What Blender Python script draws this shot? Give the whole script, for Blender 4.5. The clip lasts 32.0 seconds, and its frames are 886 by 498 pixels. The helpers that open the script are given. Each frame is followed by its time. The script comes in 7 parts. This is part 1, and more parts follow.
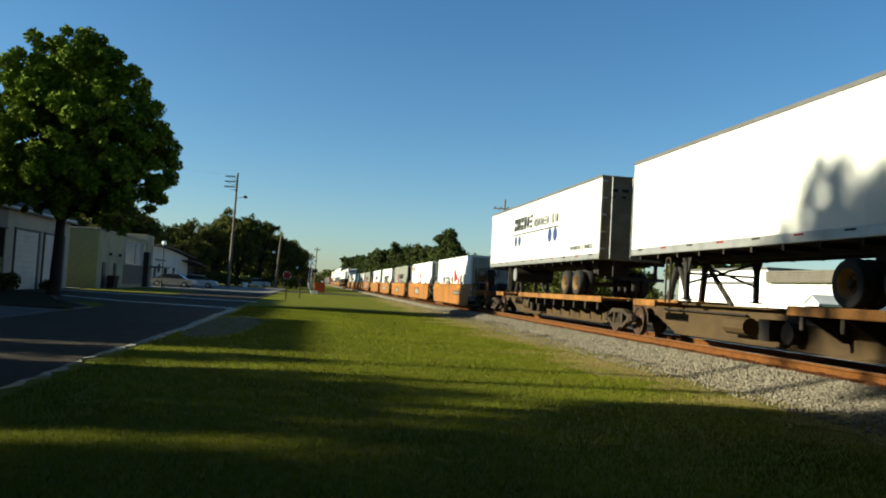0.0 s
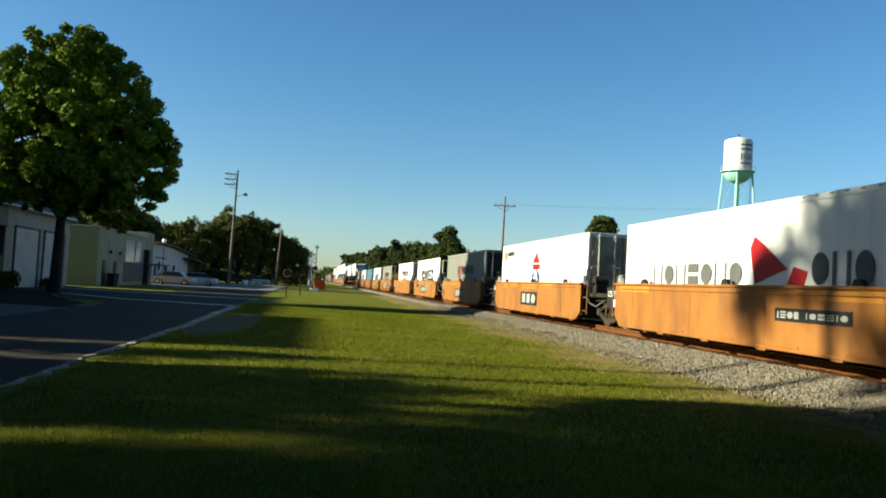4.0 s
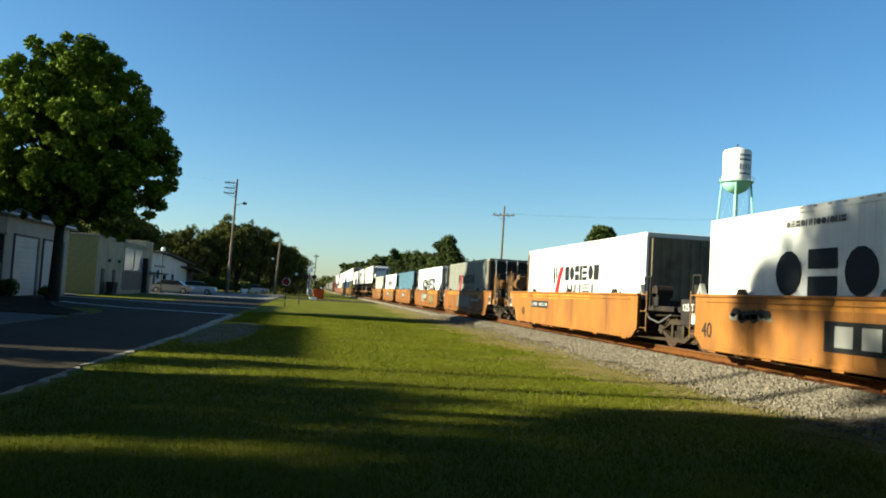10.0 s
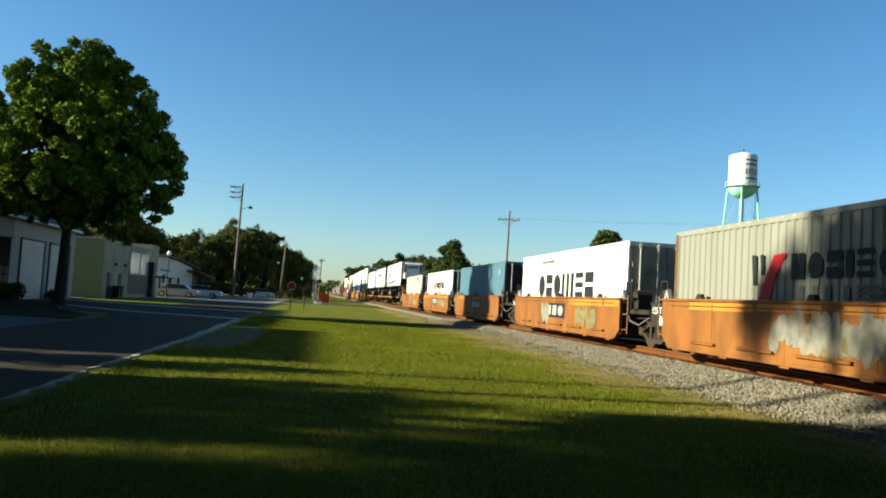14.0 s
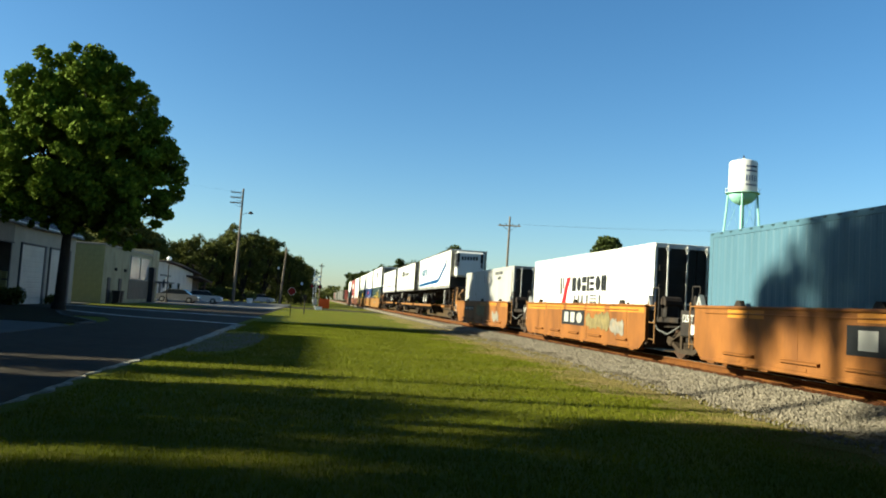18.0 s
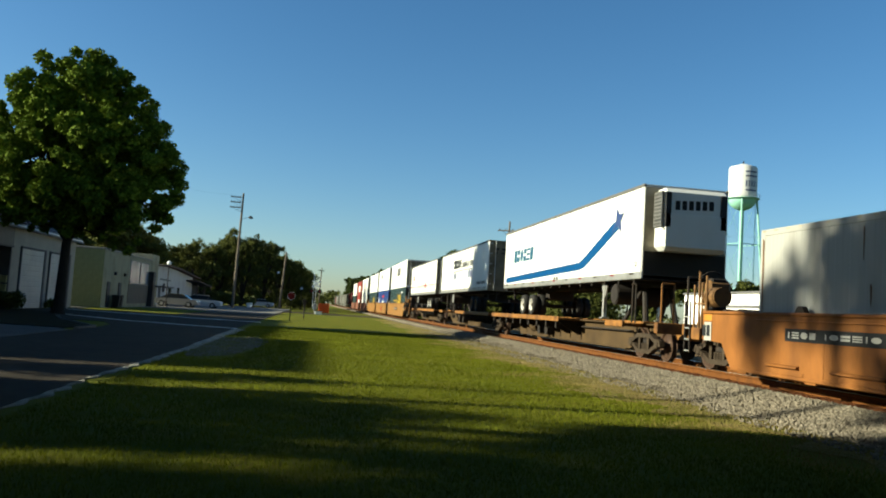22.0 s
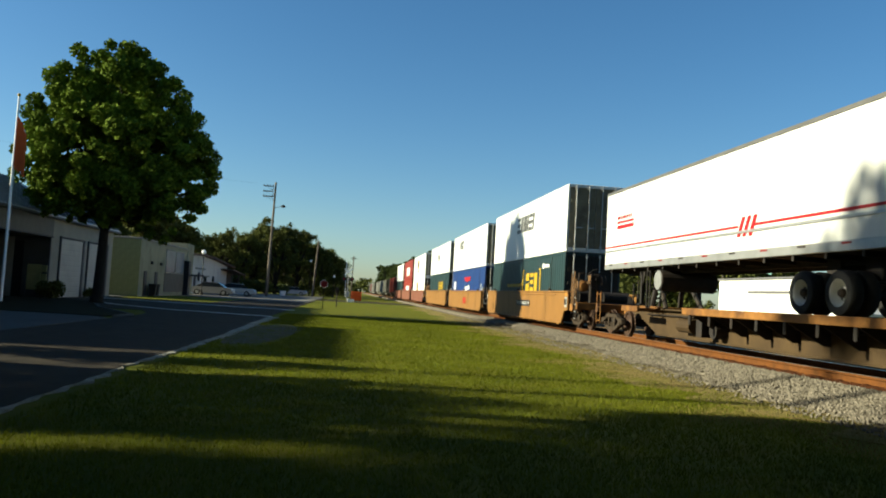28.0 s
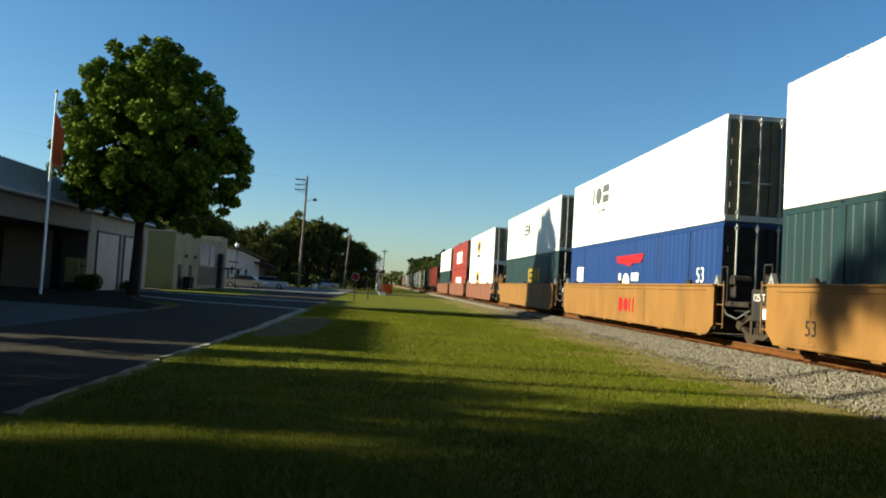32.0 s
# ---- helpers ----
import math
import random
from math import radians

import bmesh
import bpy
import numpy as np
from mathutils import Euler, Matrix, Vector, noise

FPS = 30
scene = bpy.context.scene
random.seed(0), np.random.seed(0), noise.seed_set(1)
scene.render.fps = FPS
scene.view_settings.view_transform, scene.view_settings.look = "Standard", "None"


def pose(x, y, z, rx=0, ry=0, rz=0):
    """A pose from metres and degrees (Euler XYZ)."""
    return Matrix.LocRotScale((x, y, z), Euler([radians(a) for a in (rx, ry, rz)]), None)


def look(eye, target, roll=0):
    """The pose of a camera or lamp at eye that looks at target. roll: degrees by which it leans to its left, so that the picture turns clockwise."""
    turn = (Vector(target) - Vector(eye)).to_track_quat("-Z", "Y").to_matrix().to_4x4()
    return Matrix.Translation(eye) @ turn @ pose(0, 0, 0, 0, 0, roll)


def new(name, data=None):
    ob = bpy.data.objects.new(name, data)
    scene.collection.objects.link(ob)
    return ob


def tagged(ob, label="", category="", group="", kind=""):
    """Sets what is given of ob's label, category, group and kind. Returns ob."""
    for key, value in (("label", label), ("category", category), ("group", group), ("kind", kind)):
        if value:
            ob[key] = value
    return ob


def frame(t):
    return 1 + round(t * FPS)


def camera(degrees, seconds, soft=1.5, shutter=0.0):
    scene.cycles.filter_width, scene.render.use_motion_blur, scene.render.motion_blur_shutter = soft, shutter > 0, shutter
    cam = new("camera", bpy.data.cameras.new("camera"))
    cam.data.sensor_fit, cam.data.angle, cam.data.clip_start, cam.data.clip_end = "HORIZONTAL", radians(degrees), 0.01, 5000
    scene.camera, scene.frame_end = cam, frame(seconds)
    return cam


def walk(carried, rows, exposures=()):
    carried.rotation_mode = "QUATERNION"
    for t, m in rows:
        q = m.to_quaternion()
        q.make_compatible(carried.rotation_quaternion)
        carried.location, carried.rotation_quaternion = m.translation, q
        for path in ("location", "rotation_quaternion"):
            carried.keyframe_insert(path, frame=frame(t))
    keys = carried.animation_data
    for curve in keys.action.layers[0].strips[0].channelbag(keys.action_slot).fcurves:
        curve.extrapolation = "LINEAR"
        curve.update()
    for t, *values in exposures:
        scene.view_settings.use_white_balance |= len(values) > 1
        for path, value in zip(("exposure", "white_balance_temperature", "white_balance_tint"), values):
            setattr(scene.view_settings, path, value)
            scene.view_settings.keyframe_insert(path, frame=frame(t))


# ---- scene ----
cam = camera(58.0, 32.0, soft=1.9)
EYE = (0.0, 0.0, 1.5)
PATH = [  # seconds, yaw, pitch, roll
   (0, -9.28, 2.86, -3.22), (0.5, -9.48, 2.87, -3.19), (1, -9.40, 2.76, -3.14), (1.5, -9.26, 2.72, -3.12),
   (2, -9.28, 2.67, -3.12), (2.5, -9.25, 2.72, -3.13), (3, -9.29, 2.68, -3.15), (3.5, -9.26, 2.62, -3.12),
   (5.5, -9.25, 2.90, -3.22), (6, -8.99, 2.62, -3.14), (6.5, -8.84, 2.48, -3.12), (7, -8.77, 2.99, -3.30),
   (7.5, -8.79, 3.27, -3.37), (8, -9.14, 3.32, -3.29), (8.5, -8.58, 2.62, -3.16), (9, -9.41, 2.36, -2.97),
   (9.5, -9.41, 2.81, -3.13), (10, -9.34, 3.33, -3.27), (10.5, -9.40, 3.26, -3.27), (11, -9.36, 3.49, -3.31),
   (11.5, -9.32, 3.98, -3.44), (12, -9.32, 4.03, -3.43), (12.5, -9.29, 3.70, -3.40), (13, -9.01, 3.62, -3.40),
   (13.5, -9.00, 3.70, -3.42), (14, -8.97, 3.63, -3.39), (14.5, -8.97, 3.63, -3.41), (16.5, -8.97, 3.88, -3.43),
   (17, -9.00, 3.96, -3.49), (17.5, -8.99, 3.98, -3.49), (18, -8.96, 4.04, -3.51), (18.5, -8.97, 4.07, -3.49),
   (19, -8.98, 4.12, -3.52), (19.5, -8.98, 4.14, -3.55), (20, -8.98, 4.25, -3.57), (20.5, -8.98, 4.22, -3.54),
   (21, -8.99, 4.24, -3.53), (21.5, -8.98, 4.30, -3.60), (22, -8.98, 4.39, -3.61), (22.5, -8.99, 4.39, -3.64),
   (23, -9.00, 4.40, -3.60), (23.5, -8.99, 4.48, -3.65), (24, -8.98, 4.47, -3.61), (24.5, -9.00, 4.54, -3.68),
   (25, -9.01, 4.51, -3.68), (25.5, -8.69, 4.37, -3.66), (27.5, -7.71, 4.10, -3.60), (28, -6.70, 3.34, -3.34),
   (28.5, -6.62, 3.37, -3.37), (29, -6.64, 4.15, -3.64), (29.5, -5.60, 3.88, -3.62), (30, -5.47, 3.31, -3.38),
   (30.5, -5.47, 3.65, -3.60), (31, -4.99, 3.09, -3.40), (31.5, -4.82, 2.85, -3.23), (32, -4.49, 2.69, -3.31),
]

GAIN = [(0, 1.63), (3, 1.69), (6, 1.96), (9, 1.94), (13, 1.90), (17, 1.96), (19, 1.91), (21, 1.82), (23, 1.53), (25, 1.53), (28, 1.61), (30, 1.64), (32, 1.66)]
walk(cam, [(t, pose(*EYE, 90 + p, r, y)) for t, y, p, r in PATH], exposures=GAIN)

# ---- light ----
SUN_EL, SUN_AZ = 20.5, -87.0          # degrees; azimuth from +y towards +x
world = bpy.data.worlds.new("sky")
scene.world = world
world.use_nodes = True
wn, wl = world.node_tree.nodes, world.node_tree.links
sky = wn.new("ShaderNodeTexSky")
sky.sky_type, sky.sun_disc = 'NISHITA', False
sky.sun_elevation, sky.sun_rotation = radians(SUN_EL), radians(SUN_AZ)
sky.air_density, sky.dust_density, sky.ozone_density = 1.0, 0.5, 3.0
wn["Background"].inputs["Strength"].default_value = 0.040
deep = wn.new("ShaderNodeHueSaturation")          # a clear, deep blue evening sky
deep.inputs["Saturation"].default_value, deep.inputs["Value"].default_value = 1.16, 1.04
wl.new(sky.outputs[0], deep.inputs["Color"])
wl.new(deep.outputs[0], wn["Background"].inputs["Color"])
sun = new("sun", bpy.data.lights.new("sun", 'SUN'))
sun.data.energy, sun.data.angle, sun.data.color = 5.0, radians(1.4), (1.0, 0.86, 0.60)
sd = Vector((math.cos(radians(SUN_EL)) * math.sin(radians(SUN_AZ)), math.cos(radians(SUN_EL)) * math.cos(radians(SUN_AZ)), math.sin(radians(SUN_EL))))
sun.matrix_world = look(sd * 60, (0, 0, 0))
scene.view_settings.exposure = 1.8
scene.view_settings.use_white_balance = True
scene.view_settings.white_balance_temperature, scene.view_settings.white_balance_tint = 5850, 0

# ---- materials ----
def mat(name, c, rough=0.6, var=0.18, scale=3.0, metal=0.0, bump=0.15, dirt=None, dirt_amount=0.4, stretch=(1, 1, 1), island=0.0, trans=0.0, spec=0.2):
    m = bpy.data.materials.new(name)
    m.use_nodes = True
    n, l = m.node_tree.nodes, m.node_tree.links
    b = n["Principled BSDF"]
    b.inputs["Roughness"].default_value, b.inputs["Metallic"].default_value = rough, metal
    b.inputs["Specular IOR Level"].default_value = spec
    tc = n.new("ShaderNodeTexCoord")
    mp = n.new("ShaderNodeMapping")
    mp.inputs["Scale"].default_value = stretch
    l.new(tc.outputs["Object"], mp.inputs[0])

    def noise_at(s, detail=6.0):
        t = n.new("ShaderNodeTexNoise")
        t.inputs["Scale"].default_value, t.inputs["Detail"].default_value = s, detail
        l.new(mp.outputs[0], t.inputs["Vector"])
        return t.outputs["Fac"]

    def mix(fac, a, bb):
        x = n.new("ShaderNodeMix")
        x.data_type = 'RGBA'
        l.new(fac, x.inputs["Factor"])
        for s, v in ((6, a), (7, bb)):
            if isinstance(v, tuple):
                x.inputs[s].default_value = (*v, 1)
            else:
                l.new(v, x.inputs[s])
        return x.outputs[2]

    def ramp(fac, lo, hi, top=1.0):
        r = n.new("ShaderNodeMapRange")
        r.inputs[1].default_value, r.inputs[2].default_value, r.inputs[4].default_value = lo, hi, top
        l.new(fac, r.inputs[0])
        return r.outputs[0]

    dark, light = tuple(v * (1 - var) for v in c), tuple(min(1, v * (1 + var)) for v in c)
    col = mix(ramp(noise_at(scale), 0.3, 0.7), dark, light)
    col = mix(ramp(noise_at(scale * 9, 3.0), 0.45, 0.75, 0.35), col, tuple(v * (1 - var * 1.4) for v in c))
    if dirt:
        col = mix(ramp(noise_at(scale * 0.6, 9.0), 0.5, 0.72, dirt_amount), col, dirt)
    if island:
        g = n.new("ShaderNodeNewGeometry")
        col = mix(ramp(g.outputs["Random Per Island"], 0, 1, island), col, tuple(v * 0.35 for v in c))
    l.new(col, b.inputs["Base Color"])
    if bump:
        bp = n.new("ShaderNodeBump")
        bp.inputs["Strength"].default_value, bp.inputs["Distance"].default_value = bump, 0.02
        l.new(noise_at(scale * 14, 4.0), bp.inputs["Height"])
        l.new(bp.outputs[0], b.inputs["Normal"])
    if trans:
        t = n.new("ShaderNodeBsdfTranslucent")
        l.new(col, t.inputs["Color"])
        s = n.new("ShaderNodeMixShader")
        s.inputs[0].default_value = trans
        l.new(b.outputs[0], s.inputs[1])
        l.new(t.outputs[0], s.inputs[2])
        l.new(s.outputs[0], n["Material Output"].inputs[0])
    return m


def ground_mat(name, a, b, c, s1, s2, fine, bump, rough=0.9):
    """Three colours: a and b in broad patches, c in speckles."""
    m = bpy.data.materials.new(name)
    m.use_nodes = True
    n, l = m.node_tree.nodes, m.node_tree.links
    bs = n["Principled BSDF"]
    bs.inputs["Roughness"].default_value = rough
    bs.inputs["Specular IOR Level"].default_value = 0.06
    tc = n.new("ShaderNodeTexCoord")

    def ns(s, lo, hi, detail=6.0):
        t = n.new("ShaderNodeTexNoise")
        t.inputs["Scale"].default_value, t.inputs["Detail"].default_value = s, detail
        l.new(tc.outputs["Object"], t.inputs["Vector"])
        r = n.new("ShaderNodeMapRange")
        r.inputs[1].default_value, r.inputs[2].default_value = lo, hi
        l.new(t.outputs["Fac"], r.inputs[0])
        return r.outputs[0]

    def mix(fac, x, y):
        k = n.new("ShaderNodeMix")
        k.data_type = 'RGBA'
        l.new(fac, k.inputs["Factor"])
        for s, v in ((6, x), (7, y)):
            if isinstance(v, tuple):
                k.inputs[s].default_value = (*v, 1)
            else:
                l.new(v, k.inputs[s])
        return k.outputs[2]

    col = mix(ns(s1, 0.35, 0.65), a, b)
    col = mix(ns(s2, 0.42, 0.8), col, c)
    col = mix(ns(fine, 0.35, 0.9, 3.0), col, tuple(v * 0.45 for v in a))
    l.new(col, bs.inputs["Base Color"])
    bp = n.new("ShaderNodeBump")
    bp.inputs["Strength"].default_value, bp.inputs["Distance"].default_value = bump, 0.05
    l.new(ns(fine * 1.5, 0.2, 0.8, 4.0), bp.inputs["Height"])
    l.new(bp.outputs[0], bs.inputs["Normal"])
    return m


M_GRASS = ground_mat("lawn", (0.082, 0.097, 0.0046), (0.115, 0.118, 0.0068), (0.142, 0.123, 0.011), 0.22, 0.9, 45, 0.35)
M_BLADE = mat("grass_blade", (0.113, 0.126, 0.0062), 0.8, 0.3, 0.5, bump=0, island=0.25, trans=0.35, spec=0.1)
M_DRY = mat("dry_blade", (0.205, 0.165, 0.05), 0.8, 0.3, 0.7, bump=0, island=0.3, trans=0.2, spec=0.1)
M_DIRT = ground_mat("dry_soil", (0.21, 0.157, 0.06), (0.098, 0.1, 0.008), (0.24, 0.185, 0.085), 1.0, 2.6, 60, 0.6)
M_YARD = ground_mat("brown_yard_soil", (0.15, 0.092, 0.04), (0.19, 0.125, 0.06), (0.11, 0.07, 0.03), 0.4, 2.0, 40, 0.5)
M_VERGE = ground_mat("dark_verge_ground", (0.0216, 0.0182, 0.0096), (0.0264, 0.0288, 0.00864), (0.0144, 0.0115, 0.00672), 0.6, 3.0, 40, 0.8)
M_DRIVE = ground_mat("old_driveway", (0.0784, 0.0784, 0.0756), (0.101, 0.0976, 0.092), (0.056, 0.056, 0.0532), 0.5, 4.0, 60, 0.2, 0.85)
M_FINES = ground_mat("rusty_fines", (0.0952, 0.0328, 0.0112), (0.134, 0.0504, 0.0179), (0.0448, 0.0202, 0.0112), 2.0, 9.0, 45, 0.9)
M_ASPHALT = ground_mat("asphalt", (0.034, 0.028, 0.0215), (0.044, 0.037, 0.0275), (0.062, 0.051, 0.036), 0.3, 2.0, 90, 0.35, 0.85)
M_CONC = ground_mat("concrete", (0.17, 0.16, 0.14), (0.2, 0.188, 0.165), (0.13, 0.122, 0.108), 0.5, 4.0, 60, 0.2, 0.8)
M_BALLAST = ground_mat("ballast_bed", (0.15, 0.127, 0.095), (0.19, 0.165, 0.125), (0.1, 0.08, 0.056), 1.0, 8.0, 30, 0.9)
M_STONE = mat("ballast_stone", (0.205, 0.178, 0.136), 0.9, 0.25, 8, bump=0.3, island=0.65, spec=0.15)
M_RAIL = mat("rail_rust", (0.0898, 0.0304, 0.00283), 0.8, 0.25, 6, metal=0.0, bump=0.3, dirt=(0.0249, 0.0113, 0.00188))
M_SHINE = mat("rail_head", (0.55, 0.53, 0.50), 0.3, 0.1, 6, metal=0.9, bump=0.05)
M_TIE = mat("creosote_tie", (0.07, 0.0504, 0.035), 0.9, 0.3, 6, bump=0.5, stretch=(0.4, 3, 3))
M_WHITE = mat("white_box_paint", (0.57, 0.57, 0.545), 0.38, 0.03, 0.8, bump=0.04, dirt=(0.468, 0.445, 0.382), dirt_amount=0.6, stretch=(1, 2.5, 0.4))
M_CREAM = mat("cream_box_paint", (0.265, 0.262, 0.245), 0.45, 0.06, 0.8, bump=0.06, dirt=(0.176, 0.138, 0.0991), dirt_amount=0.4, stretch=(1, 2.5, 0.4))
M_GREY = mat("grey_green_box_paint", (0.164, 0.164, 0.138), 0.45, 0.06, 0.8, bump=0.06, dirt=(0.122, 0.111, 0.0858), dirt_amount=0.4, stretch=(1, 2.5, 0.4))
M_TEAL = mat("teal_box_paint", (0.058, 0.112, 0.15), 0.4, 0.08, 0.8, bump=0.06, dirt=(0.04, 0.08, 0.105), stretch=(1, 2.5, 0.4))
M_DGREEN = mat("dark_green_box_paint", (0.0126, 0.027, 0.0288), 0.4, 0.12, 0.9, bump=0.06, dirt=(0.0216, 0.0288, 0.0288), stretch=(1, 2.5, 0.4))
M_BLUE = mat("blue_box_paint", (0.0105, 0.0294, 0.113), 0.4, 0.1, 0.9, bump=0.06, dirt=(0.0126, 0.021, 0.0588), stretch=(1, 2.5, 0.4))
M_RED = mat("red_brown_box_paint", (0.165, 0.0225, 0.015), 0.45, 0.1, 0.9, bump=0.06, dirt=(0.1, 0.02, 0.015), stretch=(1, 2.5, 0.4))
M_YEL = mat("orange_yellow_well_paint", (0.207, 0.0845, 0.0156), 0.6, 0.16, 1.2, bump=0.1, dirt=(0.106, 0.0473, 0.0174), dirt_amount=0.75, stretch=(1, 1.6, 0.6))
M_ORUST = mat("rusty_orange_well_paint", (0.156, 0.0603, 0.0119), 0.6, 0.2, 1.2, bump=0.12, dirt=(0.0818, 0.0311, 0.00832), dirt_amount=0.85, stretch=(1, 1.6, 0.6))
M_MORTAR = mat("dull_mortar", (0.17, 0.17, 0.08), 0.9, 0.15, 3, bump=0.2)
M_EDGE = ground_mat("street_edge", (0.36, 0.34, 0.29), (0.2, 0.19, 0.15), (0.08, 0.08, 0.05), 1.5, 6.0, 60, 0.4)
M_WORN = ground_mat("worn_turf", (0.09, 0.082, 0.06), (0.06, 0.07, 0.012), (0.13, 0.12, 0.095), 0.9, 2.5, 60, 0.4)
M_TAN = mat("faded_tan_well_paint", (0.172, 0.084, 0.0205), 0.55, 0.12, 1.2, bump=0.1, dirt=(0.0915, 0.0485, 0.0138), dirt_amount=0.5, stretch=(1, 1.6, 0.6))
M_BROWN = mat("brown_well_paint", (0.132, 0.051, 0.03), 0.6, 0.2, 1.2, bump=0.1, dirt=(0.072, 0.036, 0.024), stretch=(1, 1.6, 0.6))
M_SPINE = mat("dusty_brown_steel", (0.046, 0.028, 0.0105), 0.7, 0.25, 1.4, bump=0.2, dirt=(0.026, 0.015, 0.0065), dirt_amount=0.6)
M_DECK = mat("rusty_yellow_deck", (0.168, 0.0748, 0.0164), 0.65, 0.35, 2.5, bump=0.2, dirt=(0.0421, 0.0187, 0.00935), dirt_amount=0.9)
M_STEEL = mat("grimy_black_steel", (0.021, 0.018, 0.0162), 0.65, 0.3, 3, metal=0.0, bump=0.25, dirt=(0.054, 0.033, 0.018), spec=0.12)
M_TRUCK = mat("dusty_cast_steel", (0.0374, 0.0274, 0.0184), 0.75, 0.25, 4, metal=0.1, bump=0.3, dirt=(0.0173, 0.0109, 0.00732), spec=0.12)
M_WHEEL = mat("brown_wheel_steel", (0.0504, 0.0294, 0.0189), 0.6, 0.25, 5, metal=0.4, bump=0.2)
M_ALU = mat("brushed_aluminium", (0.434, 0.427, 0.406), 0.35, 0.08, 3, metal=0.7, bump=0.08, dirt=(0.21, 0.196, 0.175))
# box door colours: grime, lowered further for the ends turned from the sun
M_DOOR = mat("grimy_shaded_box_door", (0.264, 0.241, 0.182), 0.6, 0.15, 2, bump=0.1, dirt=(0.0878, 0.0731, 0.0534), dirt_amount=0.8, spec=0.12)
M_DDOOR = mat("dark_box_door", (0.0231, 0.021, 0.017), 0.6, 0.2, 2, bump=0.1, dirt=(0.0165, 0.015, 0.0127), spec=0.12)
M_ROD = mat("galvanised_rod", (0.35, 0.35, 0.336), 0.4, 0.1, 4, metal=0.5, bump=0.05)
M_TYRE = mat("tyre_rubber", (0.022, 0.021, 0.02), 0.85, 0.2, 6, bump=0.3, spec=0.12)
M_RIM_O = mat("orange_steel_rim", (0.162, 0.0871, 0.0259), 0.5, 0.2, 5, bump=0.1, dirt=(0.072, 0.0396, 0.0216))
M_RIM_W = mat("white_steel_rim", (0.408, 0.396, 0.36), 0.45, 0.1, 5, bump=0.1, dirt=(0.18, 0.162, 0.132))
M_INK = mat("black_lettering", (0.015, 0.016, 0.0175), 0.5, 0.15, 4, bump=0, spec=0.12)
M_NAVY = mat("navy_lettering", (0.0245, 0.042, 0.112), 0.5, 0.1, 4, bump=0)
M_LRED = mat("red_lettering", (0.26, 0.0084, 0.0105), 0.45, 0.1, 4, bump=0)
M_LGREY = mat("grey_lettering", (0.075, 0.075, 0.072), 0.5, 0.1, 4, bump=0)
M_LYEL = mat("yellow_lettering", (0.33, 0.211, 0.0088), 0.45, 0.08, 4, bump=0)
M_LBLUE = mat("bright_blue_stripe", (0.00187, 0.0406, 0.131), 0.4, 0.08, 4, bump=0)
M_LTEAL = mat("teal_lettering", (0.003, 0.06, 0.12), 0.45, 0.08, 4, bump=0)
M_LORANGE = mat("orange_lettering", (0.45, 0.12, 0.012), 0.45, 0.1, 4, bump=0)
M_GRAF = mat("grey_spray_paint", (0.146, 0.137, 0.114), 0.6, 0.3, 5, bump=0, dirt=(0.22, 0.132, 0.044), dirt_amount=0.5)
M_GRAF2 = mat("olive_spray_paint", (0.126, 0.101, 0.042), 0.6, 0.3, 5, bump=0, dirt=(0.056, 0.056, 0.049), dirt_amount=0.5)
M_BARK = mat("bark", (0.0173, 0.0134, 0.00996), 0.9, 0.35, 5, bump=0.8, stretch=(3, 3, 0.6))
M_LEAF = mat("broad_leaf", (0.112, 0.16, 0.013), 0.8, 0.35, 0.5, bump=0, island=0.7, trans=0.06, spec=0.04)
M_OAK = mat("oak_leaf", (0.072, 0.08, 0.016), 0.8, 0.3, 0.3, bump=0, island=0.5, trans=0.2, spec=0.1)
M_PINE = mat("pine_needles", (0.045, 0.06, 0.014), 0.8, 0.3, 0.3, bump=0, island=0.5, trans=0.2, spec=0.1)
M_SHRUB = mat("shrub_leaf", (0.0715, 0.088, 0.0165), 0.55, 0.3, 0.6, bump=0, island=0.5, trans=0.25)
M_POLE = mat("weathered_pole_wood", (0.12, 0.099, 0.075), 0.9, 0.25, 3, bump=0.4, stretch=(4, 4, 0.5))
M_STUCCO = mat("pale_stucco", (0.235, 0.22, 0.19), 0.85, 0.08, 1.5, bump=0.25, dirt=(0.189, 0.178, 0.158))
M_YBRICK = mat("yellow_green_painted_block", (0.25, 0.245, 0.115), 0.8, 0.15, 1.2, bump=0.25, dirt=(0.13, 0.125, 0.065), dirt_amount=0.8)
M_GDOOR = mat("white_roll_door", (0.31, 0.3, 0.28), 0.5, 0.04, 1.5, bump=0.05, dirt=(0.2, 0.2, 0.19))
M_FASCIA = mat("dark_grey_fascia", (0.085, 0.082, 0.078), 0.6, 0.12, 2, bump=0.1)
M_MROOF = mat("galvanised_roof", (0.42, 0.42, 0.41), 0.5, 0.1, 1.5, metal=0.1, bump=0.08, dirt=(0.2, 0.19, 0.18))
M_SEAM = mat("dull_roof_seam", (0.12, 0.125, 0.13), 0.6, 0.1, 1.5, bump=0.05)
# near black: doors, vents, holes, and the carport's painted shade
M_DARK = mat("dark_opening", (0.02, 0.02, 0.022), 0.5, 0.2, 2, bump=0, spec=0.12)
M_WWALL = mat("white_wall", (0.74, 0.73, 0.70), 0.8, 0.05, 1.0, bump=0.15, dirt=(0.55, 0.53, 0.48), dirt_amount=0.3)
